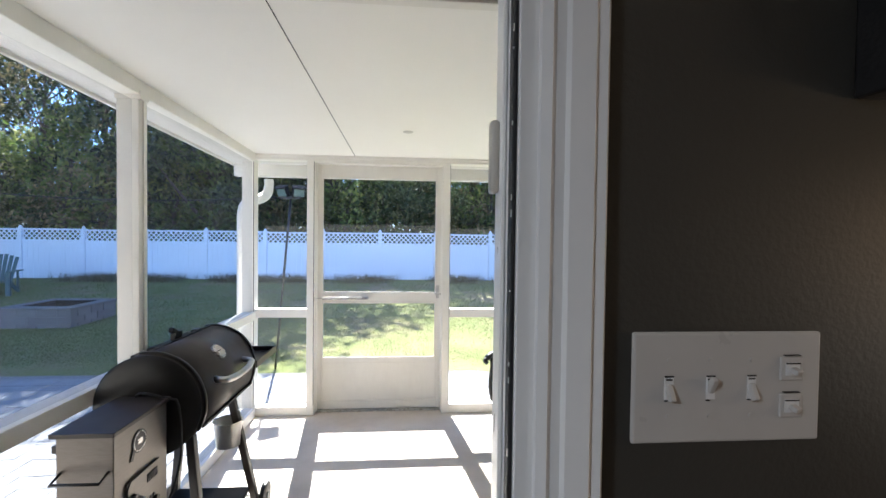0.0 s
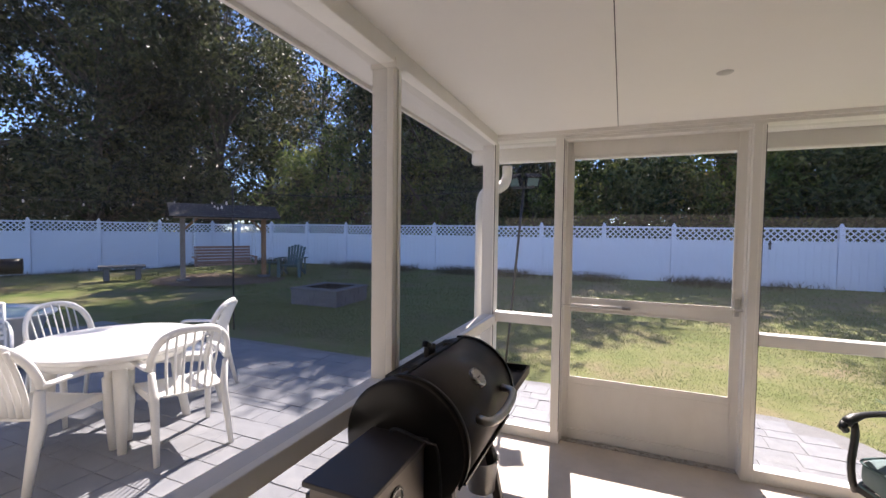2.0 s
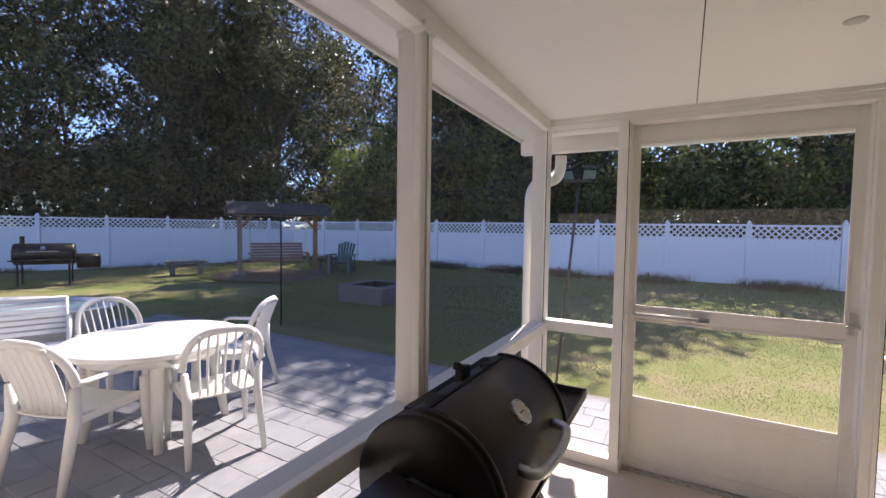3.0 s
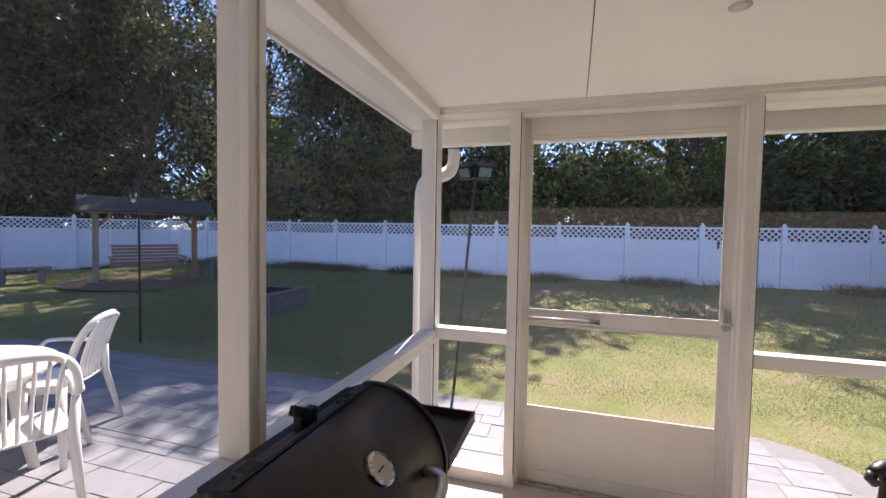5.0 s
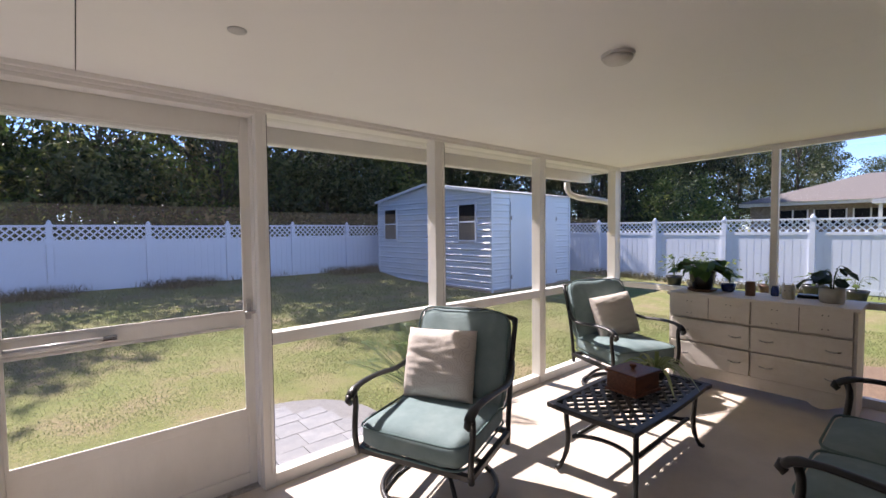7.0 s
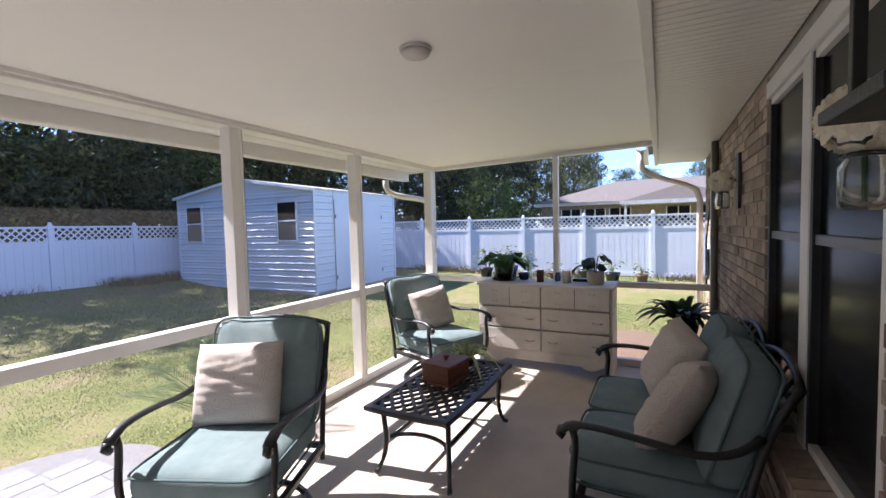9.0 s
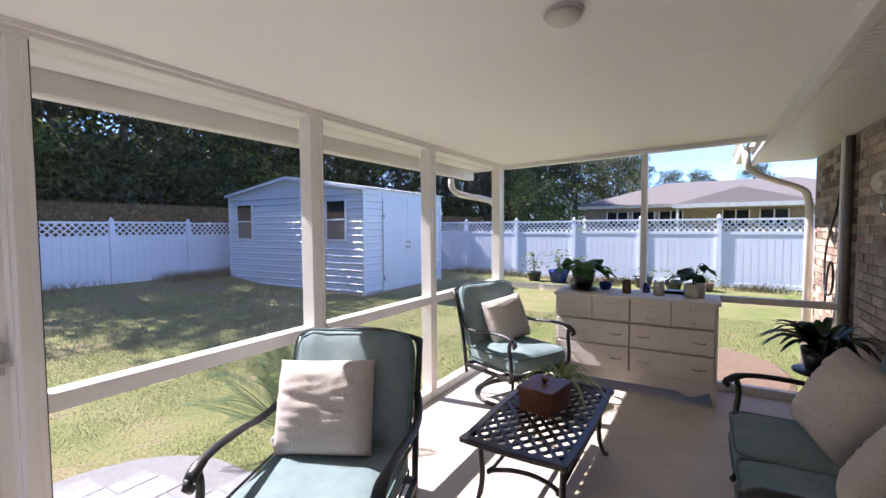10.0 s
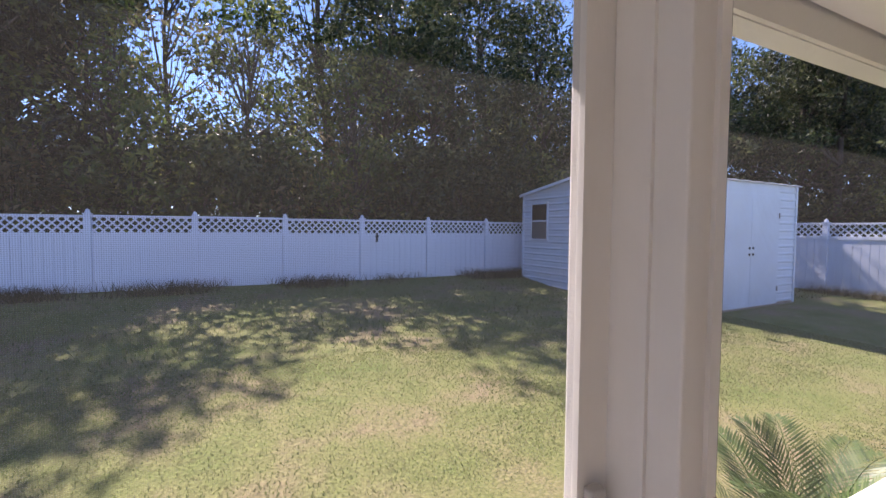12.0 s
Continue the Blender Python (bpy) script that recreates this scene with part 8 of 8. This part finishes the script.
M_GLASS = glass_material()
mason_jar_sconce(1.24, 1.50)
mason_jar_sconce(3.5, 1.56)
lf = thing("lantern_shelf", "black iron lantern frame mounted on the brick pier", "wall lantern")
for x in (0.9, 1.08):
    part("upright", Geo().box((x - 0.014, BRICK + 0.02, 1.66), (x + 0.014, BRICK + 0.05, 2.1)), M_BLACK, lf, bevel=0.002)
    part("front_upright", Geo().box((x - 0.01, BRICK + 0.16, 1.66), (x + 0.01, BRICK + 0.18, 2.1)), M_BLACK, lf, bevel=0.002)
part("shelf_plate", Geo().box((0.86, BRICK + 0.006, 1.635), (1.13, BRICK + 0.21, 1.66)), M_BLACK, lf, bevel=0.004)
part("top_plate", Geo().box((0.86, BRICK + 0.006, 2.1), (1.13, BRICK + 0.21, 2.12)), M_BLACK, lf, bevel=0.004)

solid("conduit", Geo().tube([(4.66, BRICK + 0.035, 0.0), (4.66, BRICK + 0.035, 2.17)], 0.028, 12), M_HOPPER, "grey vertical conduit pipe on the brick wall", "pipe", smooth=True)
solid("hanging_cord", Geo().tube(bezier((4.95, BRICK + 0.03, 1.75), (4.9, BRICK + 0.05, 1.5), (5.3, BRICK + 0.05, 1.4), (5.25, BRICK + 0.05, 1.1), 10) + bezier((5.25, BRICK + 0.05, 1.05), (5.3, BRICK + 0.05, 0.85), (4.95, BRICK + 0.05, 0.8), (4.95, BRICK + 0.05, 1.05), 10) + bezier((4.95, BRICK + 0.05, 1.1), (5.0, BRICK + 0.05, 1.25), (5.2, BRICK + 0.05, 1.2), (5.2, BRICK + 0.05, 0.75), 8), 0.009, 6), M_BLACKRUB, "black looped cord hanging on the brick wall", "cord", smooth=True)


def plant_stand():
    x, y = 3.8, 1.32
    t = thing("plant_stand", "dark iron plant stand beside the loveseat", "plant stand", at=pose(x, y, 0))
    part("top", Geo().lathe([(0.14, 0.53), (0.15, 0.535), (0.15, 0.55), (0.14, 0.555)], n=24), M_BLACK, t, smooth=True)
    for i in range(3):
        a = i * 2.094 + 0.4
        part("leg", Geo().tube(bezier((0.1 * math.cos(a), 0.1 * math.sin(a), 0.54), (0.06 * math.cos(a), 0.06 * math.sin(a), 0.25), (0.1 * math.cos(a), 0.1 * math.sin(a), 0.1), (0.17 * math.cos(a), 0.17 * math.sin(a), 0.01), 8), 0.01, 6), M_BLACK, t, smooth=True)
    p = thing("fern_plant", "dark green strappy houseplant in a black pot", "potted plant", at=pose(x, y, 0.555))
    part("pot", Geo().lathe([(0.08, 0), (0.1, 0.08), (0.11, 0.14), (0.1, 0.14), (0.09, 0.1)], n=22), M_POTBLACK, p, smooth=True)
    part("leaves", strap_leaves(Geo(), 60, 0.36, 0.026, 12, 1.15, 1.15, 0.12), M_LEAF_DARK, p, "long arching dark leaves", smooth=True)


plant_stand()
# straw bed outside the east screen
solid("straw_bed", Geo().lathe([(1.0, 0.0), (0.9, 0.03), (0.3, 0.045)], n=26), M_MULCH, "reddish pine-straw bed beside the house", "mulch bed", kind="structure", at=pose(5.75, 1.75, ground_z(5.75, 1.75) + 0.002, 0, 0, 0) @ Matrix.Diagonal((1.0, 0.6, 1.0, 1.0)))

# ---- room lamps ----
# unseen ceiling lamp, added to brighten the jamb, casing and wall
room = thing("ceiling_lamp", "unseen round white glass ceiling lamp added to brighten the room", "ceiling lamp", at=pose(-1.3, -0.8, 2.44))
part("pan", Geo().lathe([(0.17, -0.03), (0.18, 0.0)], n=28), M_TRIMIN, room)
M_GLOW = bpy.data.materials.new("lamp_glass_glow")
M_GLOW.use_nodes = True
M_GLOW.node_tree.nodes["Principled BSDF"].inputs["Emission Color"].default_value = (1.0, 0.86, 0.7, 1)
M_GLOW.node_tree.nodes["Principled BSDF"].inputs["Emission Strength"].default_value = 0.8
part("diffuser", Geo().lathe([(0.02, -0.1), (0.09, -0.09), (0.14, -0.06), (0.16, -0.03)], n=28), M_GLOW, room, "glowing glass bowl of the added lamp", smooth=True)
# fill light of the added ceiling lamp
ll = new("room_fill_light", bpy.data.lights.new("room_fill_light", "AREA"))
ll.data.energy, ll.data.color, ll.data.size = 8.0, (0.95, 0.97, 1.0), 0.3
ll.matrix_world = pose(-1.3, -0.8, 2.33)
tl = thing("table_lamp", "small table lamp with a warm shade on a side cabinet", "table lamp", at=pose(1.78, 0.42, 0.9))
part("base", Geo().lathe([(0.07, 0), (0.06, 0.02), (0.02, 0.05), (0.03, 0.2), (0.012, 0.3)], n=20), M_BRONZE, tl, smooth=True)
part("shade", Geo().lathe([(0.16, 0.3), (0.11, 0.52)], n=28), M_GLOW, tl, "warm fabric shade", smooth=True)
cabn = thing("side_cabinet", "dark wooden side cabinet in the room", "cabinet")
part("body", Geo().box((1.45, 0.1, 0.05), (2.25, 0.6, 0.87)), M_WOODBOX, cabn, bevel=0.004)
part("top", Geo().box((1.43, 0.08, 0.87), (2.27, 0.62, 0.9)), M_WOODBOX, cabn, bevel=0.004)
for x in (1.48, 2.22):
    for y in (0.13, 0.55):
        part("foot", Geo().box((x - 0.025, y - 0.025, 0), (x + 0.025, y + 0.025, 0.05)), M_WOODBOX, cabn)
wl = new("table_lamp_light", bpy.data.lights.new("table_lamp_light", "POINT"))
wl.data.energy, wl.data.color, wl.data.shadow_soft_size = 0.9, (1.0, 0.62, 0.3), 0.06
wl.matrix_world = pose(1.78, 0.42, 1.5)


# ---- neighbour's house ----
def neighbour():
    t = thing("neighbour_house", "low brick house with a brown hip roof beyond the fence", "house", at=pose(27.0, 8.6, 0, 0, 0, 0))
    L, D, H = 15.0, 9.0, 2.55
    part("wall", Geo().box((0.4, -L, -0.2), (D, -0.4, H)), M_BRICK, t, "tan brick wall")
    part("eave", Geo().box((-0.1, -L - 0.2, H), (D + 0.3, 0.0, H + 0.16)), M_WHITE, t, "white eave fascia")
    r = Geo()
    z0, z1 = H + 0.16, 4.25
    r.add([(-0.2, -L - 0.3, z0), (D + 0.4, -L - 0.3, z0), (D + 0.4, 0.1, z0), (-0.2, 0.1, z0), (D / 2, -4.5, z1), (D / 2, -L + 4, z1)], [(0, 1, 5), (1, 2, 4, 5), (2, 3, 4), (3, 0, 5, 4), (3, 2, 1, 0)])
    part("roof", r, M_SHINGLE, t, "brown-grey shingle hip roof")
    r2 = Geo()
    r2.add([(-1.4, -5.2, z0 - 0.1), (-1.4, -11, z0 - 0.1), (3.0, -5.2, z0 - 0.1), (3.0, -11, z0 - 0.1), (3.2, -8.1, 3.6), (-1.0, -8.1, 3.45)], [(0, 1, 5), (0, 5, 4, 2), (1, 3, 4, 5), (0, 2, 3, 1)])
    part("porch_roof", r2, M_SHINGLE, t, "brown shingle porch roof")
    part("porch_fascia", Geo().box((-1.45, -11.05, z0 - 0.28), (0.4, -5.15, z0 - 0.08)), M_SHEDROOF, t, "blue-grey fascia")
    for y in (-2.2, -3.6, -5.0, -8.0, -9.6):
        w = part("window", Geo().box((0.33, y - 0.55, 1.5), (0.405, y + 0.55, 2.3)), M_DARKGLASS, t, "dark window")
        for dy in (-0.58, 0.0, 0.58):
            part("frame", Geo().box((0.3, y + dy - 0.03, 1.47), (0.345, y + dy + 0.03, 2.33)), M_WHITE, w)
    for y in (-5.4, -10.8):
        part("porch_post", Geo().box((-1.3, y - 0.06, 0), (-1.18, y + 0.06, z0 - 0.28)), M_WHITE, t)


neighbour()


# ---- bricks ----
def lay_bricks():
    bl, bh, gap = 0.194, 0.057, 0.0105
    full = Geo().box((-bl / 2, -0.012, -bh / 2), (bl / 2, 0.008, bh / 2)).mesh("brick", M_BRICK)
    half = Geo().box((-bl / 4 + 0.002, -0.012, -bh / 2), (bl / 4 - 0.002, 0.008, bh / 2)).mesh("brick", M_BRICK)
    rest = Geo()
    rnd = random.Random(17)
    count = 0
    row = 0
    z = 0.04
    while z < 2.16:
        spans = [(2.75, 4.55, True), (D1 + 0.115, 1.445, True), (4.62, 5.98, False), (-0.86, D0 - 0.115, False)]
        if z < 0.5:
            spans = [(D1 + 0.115, 4.55, False), (4.62, 5.98, False), (-0.86, D0 - 0.115, False)]
        elif z > 2.14:
            spans = []
        for a, b, near in spans:
            x = a
            first = row % 2 == 1
            while x < b - 0.03:
                w = bl if not first else bl / 2 - 0.004
                first = False
                m = full
                if x + w > b:
                    w = b - x
                    m = None
                elif w < bl * 0.8:
                    m = half
                cx = x + w / 2
                proud = rnd.uniform(-0.002, 0.003)
                if near and m is not None and 0.75 < z < 2.16 and count < 290:
                    piece("brick", m, wall_brick, pose(cx, BRICK - 0.008 + proud, z, rnd.uniform(-0.6, 0.6), 0, rnd.uniform(-0.4, 0.4)))
                    count += 1
                else:
                    rest.box((x, BRICK - 0.02, z - bh / 2), (x + w, BRICK + proud, z + bh / 2))
                x += w + gap
        z += bh + gap
        row += 1
    far = part("bricks", rest, M_BRICK_FAR, wall_brick, "tan and brown bricks")
    tagged(far, kind="stuff")


def island_brick():
    m = bpy.data.materials.new("wall_brick_mixed")
    m.use_nodes = True
    nt = m.node_tree
    b = nt.nodes["Principled BSDF"]
    geo = nt.nodes.new("ShaderNodeNewGeometry")
    ramp = nt.nodes.new("ShaderNodeValToRGB")
    ramp.color_ramp.elements[0].color, ramp.color_ramp.elements[1].color = (0.13, 0.09, 0.065, 1), (0.46, 0.38, 0.29, 1)
    ramp.color_ramp.elements.new(0.35).color = (0.29, 0.2, 0.145, 1)
    ramp.color_ramp.elements.new(0.7).color = (0.42, 0.33, 0.245, 1)
    ns = nt.nodes.new("ShaderNodeTexNoise")
    ns.inputs["Scale"].default_value, ns.inputs["Detail"].default_value = 30, 6
    tc = nt.nodes.new("ShaderNodeTexCoord")
    mx = nt.nodes.new("ShaderNodeMix")
    mx.data_type, mx.blend_type = "RGBA", "OVERLAY"
    mx.inputs[0].default_value = 0.5
    bp = nt.nodes.new("ShaderNodeBump")
    bp.inputs["Strength"].default_value, bp.inputs["Distance"].default_value = 0.4, 0.01
    nt.links.new(tc.outputs["Object"], ns.inputs["Vector"])
    nt.links.new(geo.outputs["Random Per Island"], ramp.inputs[0])
    nt.links.new(ramp.outputs[0], mx.inputs[6])
    nt.links.new(ns.outputs[0], mx.inputs[7])
    nt.links.new(mx.outputs[2], b.inputs["Base Color"])
    nt.links.new(ns.outputs[0], bp.inputs["Height"])
    nt.links.new(bp.outputs[0], b.inputs["Normal"])
    b.inputs["Roughness"].default_value = 0.9
    return m


M_BRICK_FAR = island_brick()
lay_bricks()
